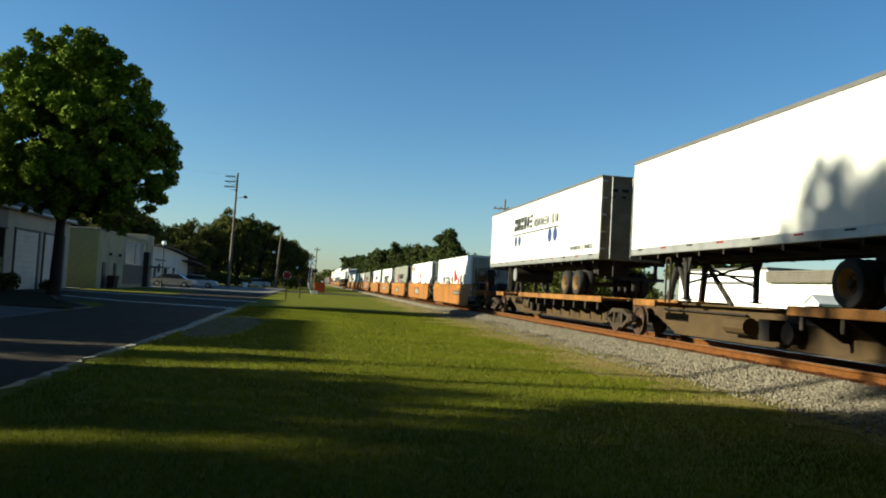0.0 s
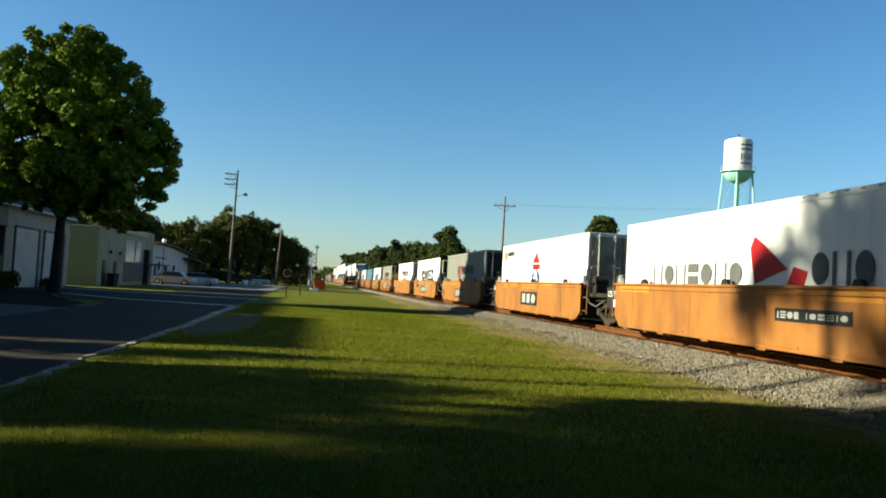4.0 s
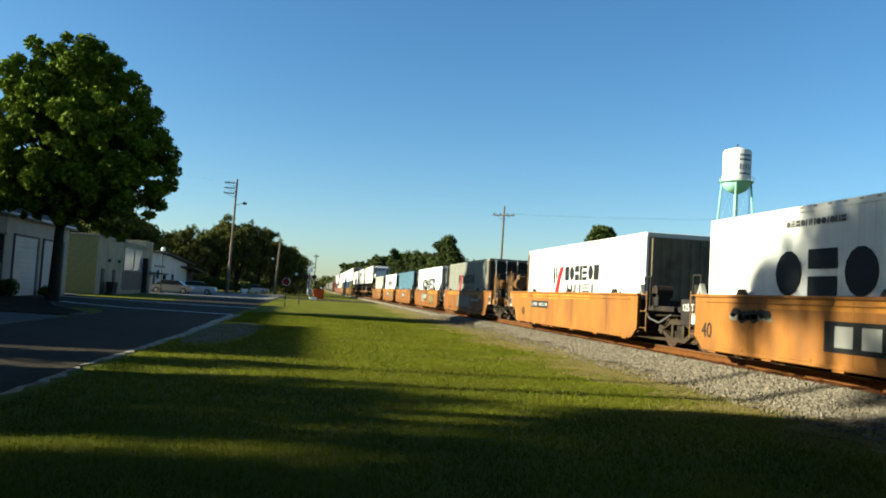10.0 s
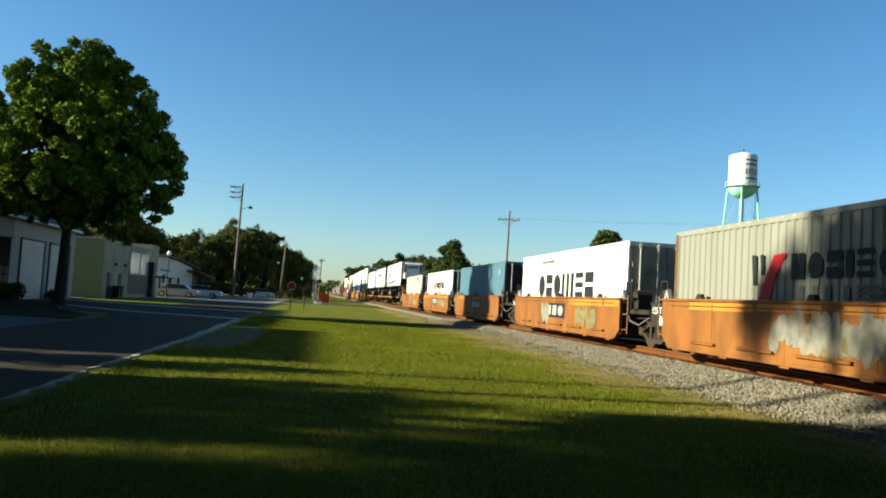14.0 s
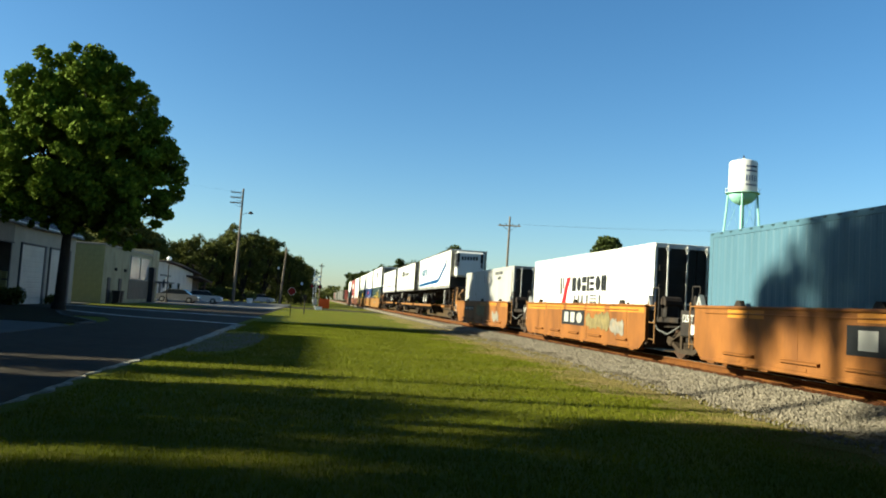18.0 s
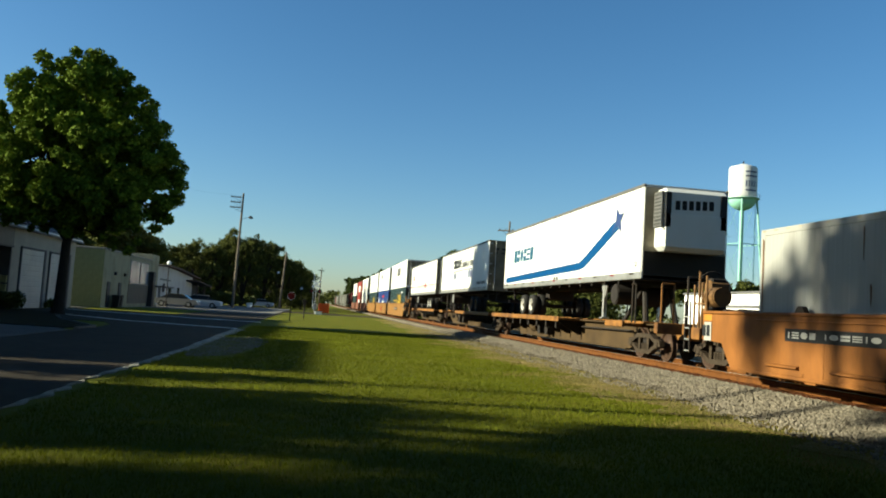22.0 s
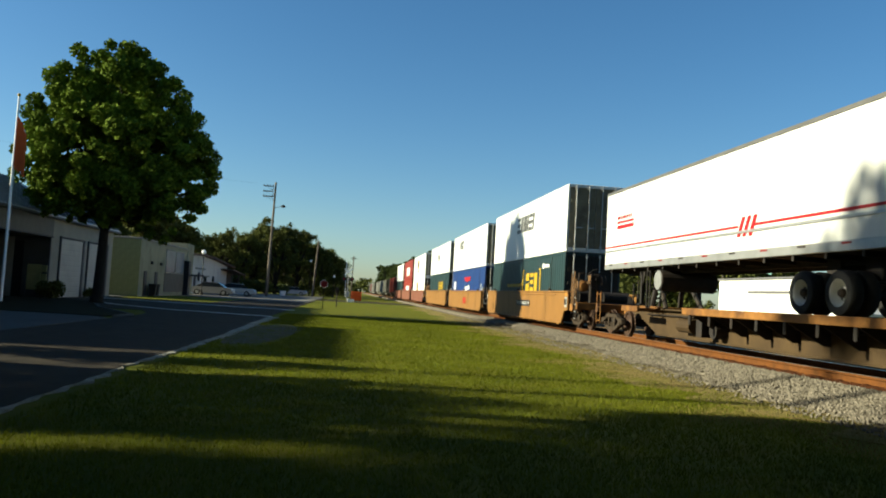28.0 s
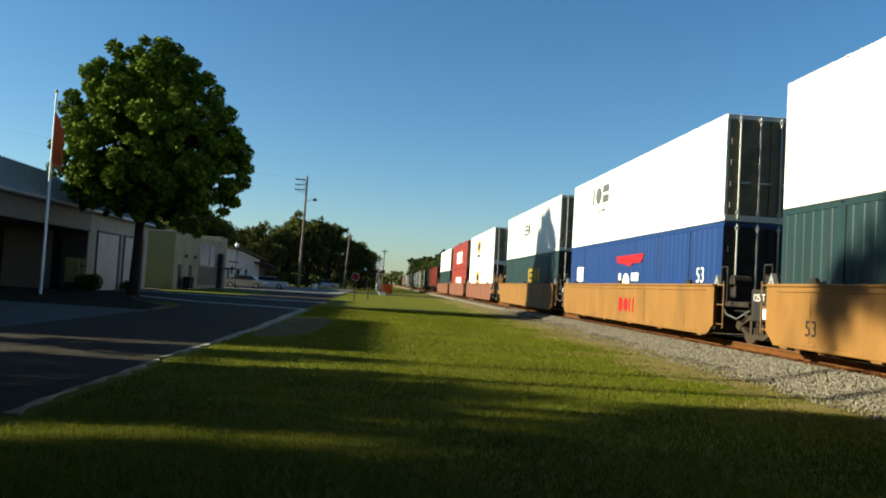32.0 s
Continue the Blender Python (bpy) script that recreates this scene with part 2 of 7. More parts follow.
# darker copy of the white wall, for a side turned from the sun
M_SHADEW = mat("shaded_white_wall", (0.46, 0.44, 0.40), 0.8, 0.08, 1.0, bump=0.15, dirt=(0.3, 0.28, 0.24), dirt_amount=0.5)
M_SHINGLE = mat("grey_shingle", (0.102, 0.099, 0.099), 0.85, 0.15, 4, bump=0.4)
M_TANKW = mat("white_tank_paint", (0.501, 0.501, 0.488), 0.5, 0.05, 0.4, bump=0.05, dirt=(0.33, 0.316, 0.297), dirt_amount=0.3)
M_MINT = mat("mint_green_tower_paint", (0.223, 0.429, 0.347), 0.5, 0.08, 0.8, bump=0.05)
M_SIGNR = mat("red_sign_face", (0.164, 0.0078, 0.0078), 0.45, 0.1, 4, bump=0)
M_ORANGE = mat("orange_sign_vinyl", (0.48, 0.078, 0.009), 0.5, 0.1, 3, bump=0.05)
M_SILVER = mat("silver_car_paint", (0.30, 0.29, 0.27), 0.28, 0.04, 1, metal=0.5, bump=0)
M_CARW = mat("white_car_paint", (0.42, 0.41, 0.39), 0.3, 0.03, 1, bump=0)
M_GLASSD = mat("dark_car_glass", (0.02, 0.024, 0.028), 0.08, 0.1, 1, bump=0)
M_GLOBE = mat("milky_globe", (0.80, 0.80, 0.78), 0.3, 0.03, 2, bump=0)
M_FLAGR = mat("faded_red_cloth", (0.62, 0.09, 0.04), 0.8, 0.2, 3, bump=0.1, trans=0.65)
M_YTOP = mat("fresh_orange_paint", (0.341, 0.143, 0.0165), 0.55, 0.15, 2.0, bump=0.08, dirt=(0.165, 0.077, 0.0275), dirt_amount=0.6)
M_RUSTMARK = mat("rust_streak", (0.09, 0.045, 0.018), 0.8, 0.3, 5, bump=0.1, dirt=(0.054, 0.024, 0.012))
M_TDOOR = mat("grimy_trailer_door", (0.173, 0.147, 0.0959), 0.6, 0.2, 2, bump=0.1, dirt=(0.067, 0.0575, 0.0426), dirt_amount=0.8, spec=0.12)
M_DSTUCCO = mat("dark_grey_wall_paint", (0.065, 0.065, 0.0683), 0.85, 0.12, 1.5, bump=0.25)
M_TIMBER = mat("brown_roof_edge", (0.078, 0.051, 0.036), 0.8, 0.2, 3, bump=0.2)
M_PALEY = mat("pale_yellowish_wall", (0.22, 0.208, 0.14), 0.85, 0.1, 1.0, bump=0.25, dirt=(0.13, 0.115, 0.07), dirt_amount=0.7)
M_BROWNW = mat("grey_brown_boards", (0.101, 0.0878, 0.0715), 0.8, 0.15, 1.5, bump=0.2)
# pale blue base colour paints in the sky mirrored by the pane
M_SHOPGLASS = mat("shop_glass_painted_sky", (0.19, 0.21, 0.24), 0.2, 0.25, 0.5, bump=0, spec=0.35)
# very pale, so the shaded gutter strips look sunlit
M_SUNGUTTER = mat("painted_sunlit_gutter", (0.632, 0.609, 0.552), 0.85, 0.1, 1.0, bump=0.2, dirt=(0.345, 0.333, 0.299))
M_IRON = mat("rusty_orange_ironwork", (0.145, 0.076, 0.027), 0.7, 0.3, 3, bump=0.2, dirt=(0.06, 0.035, 0.02), dirt_amount=0.7)
M_WIRE = mat("black_wire", (0.02, 0.02, 0.02), 0.6, 0.1, 3, bump=0)


# ---- shapes ----
class Shape:
    """Vertices and faces of one part, gathered piece by piece."""

    def __init__(self):
        self.v, self.f = [], []

    def add(self, v, f):
        k = len(self.v)
        self.v += [tuple(p) for p in v]
        self.f += [tuple(i + k for i in q) for q in f]
        return self

    def box(self, x0, x1, y0, y1, z0, z1, b=0.0):
        if b <= 0:
            v = [(x, y, z) for z in (z0, z1) for y in (y0, y1) for x in (x0, x1)]
            return self.add(v, [(0, 2, 3, 1), (4, 5, 7, 6), (0, 1, 5, 4), (2, 6, 7, 3), (0, 4, 6, 2), (1, 3, 7, 5)])
        b = min(b, (x1 - x0) * 0.45, (y1 - y0) * 0.45, (z1 - z0) * 0.45)
        v, key = [], {}
        for i, (X, sx) in enumerate(((x0, 1), (x1, -1))):
            for j, (Y, sy) in enumerate(((y0, 1), (y1, -1))):
                for k, (Z, sz) in enumerate(((z0, 1), (z1, -1))):
                    for a, d in enumerate(((0, sy * b, sz * b), (sx * b, 0, sz * b), (sx * b, sy * b, 0))):
                        key[i, j, k, a] = len(v)
                        v.append((X + d[0], Y + d[1], Z + d[2]))
        f = []
        for i in (0, 1):
            f.append([key[i, j, k, 0] for j, k in ((0, 0), (0, 1), (1, 1), (1, 0))][::1 if i == 0 else -1])
            f.append([key[j, i, k, 1] for j, k in ((0, 0), (1, 0), (1, 1), (0, 1))][::1 if i == 0 else -1])
            f.append([key[j, k, i, 2] for j, k in ((0, 0), (0, 1), (1, 1), (1, 0))][::1 if i == 0 else -1])
            for j in (0, 1):
                e = 1 if (i + j) % 2 == 0 else -1
                f.append([key[i, j, 0, 0], key[i, j, 0, 1], key[i, j, 1, 1], key[i, j, 1, 0]][::-e])
                f.append([key[i, 0, j, 0], key[i, 0, j, 2], key[i, 1, j, 2], key[i, 1, j, 0]][::e])
                f.append([key[0, i, j, 1], key[0, i, j, 2], key[1, i, j, 2], key[1, i, j, 1]][::-e])
        for i in (0, 1):
            for j in (0, 1):
                for k in (0, 1):
                    e = 1 if (i + j + k) % 2 else -1
                    f.append([key[i, j, k, 0], key[i, j, k, 1], key[i, j, k, 2]][::e])
        return self.add(v, f)

    def cyl(self, p0, p1, r0, r1=None, seg=10, caps=True):
        r1 = r0 if r1 is None else r1
        p0, p1 = Vector(p0), Vector(p1)
        d = (p1 - p0).normalized()
        u = d.orthogonal().normalized()
        w = d.cross(u)
        v, f = [], []
        for p, r in ((p0, r0), (p1, r1)):
            for i in range(seg):
                a = 2 * math.pi * i / seg
                v.append(p + (u * math.cos(a) + w * math.sin(a)) * r)
        for i in range(seg):
            f.append((i, (i + 1) % seg, seg + (i + 1) % seg, seg + i))
        if caps:
            f += [tuple(range(seg))[::-1], tuple(range(seg, 2 * seg))]
        return self.add(v, f)

    def lathe(self, prof, c=(0, 0, 0), axis="z", seg=20):
        """prof: (radius, height) from bottom to top, turned about an axis through c."""
        v, f, n = [], [], len(prof)
        for i in range(seg):
            a = 2 * math.pi * i / seg
            for r, h in prof:
                p = (r * math.cos(a), r * math.sin(a), h)
                if axis == "x":
                    p = (h, p[0], p[1])
                elif axis == "y":
                    p = (p[1], h, p[0])
                v.append((p[0] + c[0], p[1] + c[1], p[2] + c[2]))
        for i in range(seg):
            j = (i + 1) % seg
            for k in range(n - 1):
                f.append((i * n + k, j * n + k, j * n + k + 1, i * n + k + 1))
        return self.add(v, f)

    def prism(self, poly, a, b, axis="x"):
        """A flat outline pushed from a to b along an axis. poly holds the other two coordinates in order."""
        def put(p, t):
            return {"x": (t, p[0], p[1]), "y": (p[0], t, p[1]), "z": (p[0], p[1], t)}[axis]
        n = len(poly)
        v = [put(p, a) for p in poly] + [put(p, b) for p in poly]
        f = [tuple(range(n))[::-1], tuple(range(n, 2 * n))] + [(i, (i + 1) % n, n + (i + 1) % n, n + i) for i in range(n)]
        return self.add(v, f)

    def ring(self, outer, inner, a, b, axis="x"):
        """An outline with a hole of as many corners, pushed from a to b."""
        def put(p, t):
            return {"x": (t, p[0], p[1]), "y": (p[0], t, p[1]), "z": (p[0], p[1], t)}[axis]
        n = len(outer)
        v = [put(p, t) for t in (a, b) for q in (outer, inner) for p in q]
        f = []
        for i in range(n):
            j = (i + 1) % n
            f += [(i, j, n + j, n + i), (2 * n + i, 3 * n + i, 3 * n + j, 2 * n + j), (i, 2 * n + i, 2 * n + j, j), (n + i, n + j, 3 * n + j, 3 * n + i)]
        return self.add(v, f)

    def mesh(self, name, material, smooth=False):
        me = bpy.data.meshes.new(name)
        me.from_pydata(self.v, [], self.f)
        b = bmesh.new()
        b.from_mesh(me)
        bmesh.ops.recalc_face_normals(b, faces=b.faces)
        b.to_mesh(me)
        b.free()
        me.materials.append(material)
        if smooth:
            me.polygons.foreach_set("use_smooth", [True] * len(me.polygons))
            me.set_sharp_from_angle(angle=radians(38))
        return me


def part(name, shape, material, parent=None, label="", smooth=False, m=None):
    me = shape if isinstance(shape, bpy.types.Mesh) else shape.mesh(name, material, smooth)
    ob = new(name, me)
    ob.parent = parent
    if m is not None:
        ob.matrix_basis = m
    return tagged(ob, label)


def thing(name, label, category, group="", kind="", at=(0, 0, 0), rz=0):
    ob = new(name)
    ob.empty_display_size = 0.3
    ob.matrix_basis = pose(*at, 0, 0, rz)
    return tagged(ob, label, category, group, kind)


def raw_mesh(name, v, f, material):
    """A mesh from whole arrays, for what is made of very many small pieces."""
    me = bpy.data.meshes.new(name)
    me.from_pydata(v.tolist(), [], f.tolist())
    me.materials.append(material)
    return me

# ---- setting ----
RNG = np.random.default_rng(7)
TRACK_X, RAIL_Z = 10.27, 0.49


def sheet(x0, x1, y0, y1, z, step=None):
    s = Shape()
    nx, ny = (1, 1) if not step else (max(1, int((x1 - x0) / step)), max(1, int((y1 - y0) / step)))
    v = [(x0 + (x1 - x0) * i / nx, y0 + (y1 - y0) * j / ny, z) for j in range(ny + 1) for i in range(nx + 1)]
    f = [(j * (nx + 1) + i, j * (nx + 1) + i + 1, (j + 1) * (nx + 1) + i + 1, (j + 1) * (nx + 1) + i) for j in range(ny) for i in range(nx)]
    return s.add(v, f)


def build_ground():
    g = part("ground", sheet(-1500, 1500, -300, 2600, 0), M_GRASS)
    tagged(g, "mown green lawn and open ground", "ground", kind="structure")
    # street beside the lawn, with an uneven broken edge
    def slab(pts, z, m, name, label, cat, thick=0.03):
        ob = part(name, Shape().prism(pts, z - thick, z, "z"), m)
        return tagged(ob, label, cat, kind="structure")
    right = [(-3.62 + 0.05 * math.sin(y * 0.35) + 0.025 * math.sin(y * 1.1 + 1) + 0.02 * math.sin(y * 6.1) - (max(0, y - 30) * 0.02), y) for y in np.arange(-30, 40, 0.2)]
    slab(right + [(-3.9, 118), (-10, 118), (-10, 60), (-46, 60), (-46, 39), (-9.6, 39), (-8.6, 36), (-8.35, 33), (-8.35, -30)], 0.02, M_ASPHALT, "road", "dark worn asphalt street with ragged grass edge", "road")
    # pale gravelly edge of the street
    inner = [(x + 0.02, y) for x, y in right if 8 < y < 39]
    outer = [(x + 0.10 + 0.03 * math.sin(y * 1.7) + 0.05 * math.sin(y * 7.1) + 0.018 * max(0, y - 14), y) for x, y in right if 8 < y < 39]
    slab(inner + outer[::-1], 0.022, M_EDGE, "trim", "pale crumbled gravel edge of the street", "road edge")
    slab([(-40, 31.2), (-14, 31.2), (-9, 30.4), (-8.4, 29.5), (-8.4, 18.6), (-40, 18.6)], 0.03, M_DRIVE, "pavement", "old grey concrete driveway beside the street", "driveway", 0.04)
    slab([(-17.4, 31.3), (-14, 31.3), (-9, 30.6), (-8.5, 32.6), (-9.7, 35.1), (-11.4, 38.4), (-12.6, 42), (-14.5, 47.5), (-17.4, 50)], 0.05, M_VERGE, "ground", "dark verge under the street tree", "verge", 0.06)
    def band(line, w, z, m, name, label, cat, thick):
        return slab([(x, y - w / 2) for x, y in line] + [(x, y + w / 2) for x, y in line[::-1]], z, m, name, label, cat, thick)
    slab([(-8.5, 30.4), (-8.35, 30.5), (-8.3, 32.6), (-9.5, 35.0), (-11.25, 38.3), (-12.45, 42), (-12.65, 42), (-11.4, 38.4), (-9.7, 35.1), (-8.5, 32.6)], 0.09, M_DRIVE, "kerb", "low concrete kerb round the verge", "kerb", 0.09)
    # two gutter strips whose pale colour paints in bands of sunlight
    band([(-14.3, 47.2), (-12.07, 44.5), (-9.1, 41.6), (-6.4, 40.5), (-3.62, 39.3)], 0.42, 0.026, M_SUNGUTTER, "trim", "gutter strip across the side street, sunlight put into its colour", "gutter", 0.02)
    band([(-30, 62.5), (-12.1, 54.8), (-8.1, 53.0), (-3.4, 52.1)], 0.6, 0.026, M_SUNGUTTER, "trim", "gutter strip across the side street, sunlight put into its colour", "gutter", 0.02)
    slab([(-60, 62), (-17.0, 61.4), (-17.0, 64.6), (-60, 66)], 0.05, M_DRIVE, "pavement", "pale concrete pavement along the side street", "pavement", 0.06)
    slab([(-60, 80), (-4.2, 80), (-4.2, 140), (-60, 140)], 0.035, M_CONC, "pavement", "sunlit concrete parking area", "parking area", 0.05)
    slab([(-4.5, 100), (60, 100), (60, 112), (-4.5, 112)], 0.03, M_ASPHALT, "road", "asphalt street over the railway crossing", "road", 0.03)
    # worn bare patch of the lawn by the street edge
    worn = [(-2.6 + (0.95 + 0.2 * math.sin(3 * a)) * math.cos(a), 26.0 + (6.3 + 1.2 * math.sin(2 * a + 1)) * math.sin(a)) for a in np.linspace(0, 6.283, 40, endpoint=False)]
    slab(worn, 0.008, M_WORN, "trim", "worn bare patch of soil by the street", "soil", 0.008)
    # bare dry soil along the stones
    pts = [(7.6 + min(0.7, max(0, y - 15) * 0.035) + 0.16 * math.sin(y * 0.8) + 0.1 * math.sin(y * 2.7), y) for y in np.arange(5.0, 90, 0.3)]
    pts2 = [(5.9 + 0.45 * math.sin(y * 0.55 + 2) + 0.3 * math.sin(y * 1.9) + 0.3 * math.sin(y * 3.7) + 0.01 * y + 0.2 * max(0, 11 - y), y) for y in np.arange(5.0, 90, 0.3)]
    yard = [(14.1 + 0.2 * math.sin(y * 0.7), y) for y in np.arange(-20, 120, 1.5)]
    yard2 = [(23.5 + 1.2 * math.sin(y * 0.21) + 0.4 * math.sin(y * 0.9), y) for y in np.arange(-20, 120, 1.5)]
    slab(yard + yard2[::-1], 0.012, M_YARD, "ground", "bare brown soil beyond the railway", "soil", 0.012)
    slab(pts2 + pts[::-1], 0.012, M_DIRT, "trim", "strip of dry sandy soil beside the ballast", "soil", 0.012)


def build_track():
    bed = Shape()
    prof = [(-2.75, 0.0), (-2.45, 0.07), (-1.75, 0.24), (-1.35, 0.27), (1.35, 0.27), (1.75, 0.24), (3.7, 0.0)]
    ys = [-60, 0, 10, 15, 25, 35, 80, 200, 600, 1400]
    v = [(TRACK_X + x + (min(0.7, max(0, y - 15) * 0.035) if x < -2 else 0), y, z) for y in ys for x, z in prof]
    n = len(prof)
    f = [(j * n + i, j * n + i + 1, (j + 1) * n + i + 1, (j + 1) * n + i) for j in range(len(ys) - 1) for i in range(n - 1)]
    b = part("ground", bed.add(v, f), M_BALLAST)
    tagged(b, "low bank of grey crushed stone under the rails", "ballast bed", kind="structure")
    # loose stones on the near shoulder, tumbled and uneven
    base = np.array([(1, 0, 0), (-1, 0, 0), (0, 1, 0), (0, -1, 0), (0, 0, 1), (0, 0, -1)], float)
    tri = np.array([(0, 2, 4), (2, 1, 4), (1, 3, 4), (3, 0, 4), (2, 0, 5), (1, 2, 5), (3, 1, 5), (0, 3, 5)])
    V, F = [], []
    k = 0
    count = 52000
    yy = 7.5 + 45 * RNG.random(count) ** 1.9
    xx = 6.9 + 2.8 * RNG.random(count)
    for x, y in zip(xx, yy):
        edge = 7.5 + min(0.7, max(0, y - 15) * 0.035) + 0.16 * math.sin(y * 0.8) + 0.1 * math.sin(y * 2.7)
        if x < edge - 0.05 and RNG.random() > 0.16:
            x = edge + RNG.random() * (9.6 - edge)
        r = 0.013 + 0.019 * RNG.random()
        d = TRACK_X - x
        z = 0.27 if d < 1.35 else 0.24 + (1.75 - d) * 0.2 if d < 2.75 else 0.02
        p = base * (r * (0.7 + 0.6 * RNG.random((6, 1))))
        a, c = RNG.random() * 6.28, RNG.random() * 0.9
        ca, sa = math.cos(a), math.sin(a)
        rot = np.array([(ca, -sa, 0), (sa, ca, 0), (0, 0, 1)]) @ np.array([(1, 0, 0), (0, math.cos(c), -math.sin(c)), (0, math.sin(c), math.cos(c))])
        V.append(p @ rot.T + (x, y, max(z, 0.015) + r * 0.35))
        F.append(tri + k)
        k += 6
    st = new("ballast_stones", raw_mesh("ballast_stones", np.concatenate(V), np.concatenate(F), M_STONE))
    tagged(st, "loose pale grey crushed stones beside the rails", "ballast", kind="stuff")
    tr = thing("railway_track", "rusty railway track on wooden sleepers and stone", "railway track", kind="structure")
    rp = [(-0.075, 0), (0.075, 0), (0.075, 0.012), (0.012, 0.03), (0.012, 0.13), (0.036, 0.15), (0.036, 0.19), (-0.036, 0.19), (-0.036, 0.15), (-0.012, 0.13), (-0.012, 0.03), (-0.075, 0.012)]
    for sx in (-0.7535, 0.7535):
        rail = part("rail", Shape().prism([(TRACK_X + sx + x, RAIL_Z - 0.194 + z) for x, z in rp], -60, 1400, "y"), M_RAIL, tr, "rust-brown steel rail")
        part("rail_head", Shape().box(TRACK_X + sx - 0.03, TRACK_X + sx + 0.03, -60, 1400, RAIL_Z - 0.003, RAIL_Z), M_SHINE, rail, "polished running surface")
    tie = Shape().box(-1.3, 1.3, -0.11, 0.11, -0.17, 0, 0.012).mesh("sleeper", M_TIE)
    plate = Shape().box(-0.12, 0.12, -0.15, 0.15, 0, 0.012).box(-0.10, -0.07, -0.09, -0.05, 0.01, 0.05).box(0.07, 0.10, 0.05, 0.09, 0.01, 0.05).mesh("tie_plate", M_RAIL)
    for i in range(130):
        t = part("sleeper", tie, None, tr, m=pose(TRACK_X + RNG.normal() * 0.02, -4 + i * 0.52, RAIL_Z - 0.206, 0, 0, RNG.normal() * 0.6))
        if 18 < i < 110:
            part("tie_plate", plate, None, t, m=pose(-0.7535, 0, 0.0))
    # rusty fines banked against the near rail's foot
    fn, prof, ys = Shape(), [(-1.22, 0.255), (-1.0, 0.305), (-0.84, 0.325), (-0.7, 0.31)], np.arange(2, 110, 0.12)
    v = [(TRACK_X + x + 0.035 * RNG.normal(), y, z + 0.012 * RNG.normal()) for y in ys for x, z in prof]
    n = len(prof)
    fn.add(v, [(j * n + i, j * n + i + 1, (j + 1) * n + i + 1, (j + 1) * n + i) for j in range(len(ys) - 1) for i in range(n - 1)])
    tagged(part("rusty_fines", fn, M_FINES, tr, "rust-red grit against the rail foot"), kind="stuff")
    far = Shape()
    for i in range(500):
        y = 63.7 + i * 0.52
        far.box(TRACK_X - 1.3, TRACK_X + 1.3, y - 0.11, y + 0.11, RAIL_Z - 0.37, RAIL_Z - 0.206)
    tagged(part("sleepers_beyond", far, M_TIE, tr), kind="stuff")


# ---- train ----
SROWS = [0.0, 17.91, 35.64, 53.26, 70.78, 88.02, 104.91, 121.57, 138.12, 154.58, 171.1, 187.99, 204.73, 221.33, 237.87, 254.22, 270.53]
MOVERS = []


def mover(ob, c, z=0.0):
    """Remembers a thing that rides with the train: c is where its leading end stands at the start."""
    ob.matrix_basis = pose(TRACK_X, c, RAIL_Z + z)
    MOVERS.append((ob, c, z))
    return ob


FACE = -1.224


class Marks:
    """Flat painted shapes on a side wall that faces the camera, u metres from the trailing end towards the leading end, z up."""

    def __init__(self, y_rear, x=FACE):
        self.y, self.x, self.s = y_rear, x, []

    def poly(self, pts):
        n = len(pts)
        self.s.append(Shape().prism([(self.y - u, z) for u, z in pts], self.x - 0.006, self.x, "x"))
        return self

    def rect(self, u0, u1, z0, z1, slant=0.0):
        h = (z1 - z0) * slant
        return self.poly([(u0, z0), (u1, z0), (u1 + h, z1), (u0 + h, z1)])

    def word(self, u0, u1, z0, z1, n, slant=0.0, heavy=0.32, seed=1, shapes=""):
        """A word as a row of plain marks of its height, no letters: o oval, n two posts, i post, s three short bars, b block, h half block."""
        r = random.Random(seed)
        codes = shapes or "".join(r.choice("onsinohb") for _ in range(n))
        wide = {"i": 0.5, "b": 0.8}
        total = sum(wide.get(k, 1.0) for k in codes)
        cell, u, h = (u1 - u0) / total, u0, z1 - z0
        st = min(cell, h) * heavy

        def put(pts):
            self.poly([(p + (q - z0) * slant, q) for p, q in pts])

        for k in codes:
            w = cell * wide.get(k, 1.0)
            a, b = u + w * 0.1, u + w * 0.9
            m = (a + b) / 2
            if k == "o":
                put([(m + (b - a) / 2 * math.cos(x), z0 + h / 2 + h / 2 * math.sin(x)) for x in np.linspace(0, 2 * math.pi, 14, endpoint=False)])
            elif k == "n":
                put([(a, z0), (a + st, z0), (a + st, z1), (a, z1)])
                put([(b - st, z0), (b, z0), (b, z1), (b - st, z1)])
            elif k == "i":
                put([(m - st / 2, z0), (m + st / 2, z0), (m + st / 2, z1), (m - st / 2, z1)])
            elif k == "s":
                for q in (0.0, 0.39, 0.78):
                    put([(a, z0 + h * q), (b, z0 + h * q), (b, z0 + h * (q + 0.22)), (a, z0 + h * (q + 0.22))])
            elif k == "h":
                put([(a, z0), (b, z0), (b, z0 + h * 0.42), (a, z0 + h * 0.42)])
                put([(a, z0 + h * 0.58), (b, z0 + h * 0.58), (b, z1), (a, z1)])
            else:
                put([(a, z0), (b, z0), (b, z1), (a, z1)])
            u += w
        return self

    def disc(self, u, z, r, ru=None):
        ru = ru or r
        return self.poly([(u + ru * math.cos(a), z + r * math.sin(a)) for a in np.linspace(0, 2 * math.pi, 20, endpoint=False)])

    def done(self, name, material, parent, label):
        if name in ("lettering", "graffiti", "number_bar"):
            one = Shape()
            for s in self.s:
                one.add(s.v, s.f)
            return tagged(part(name, one, material, parent, label), kind="stuff")
        return [part(name, s, material, parent, label) for s in self.s][0]


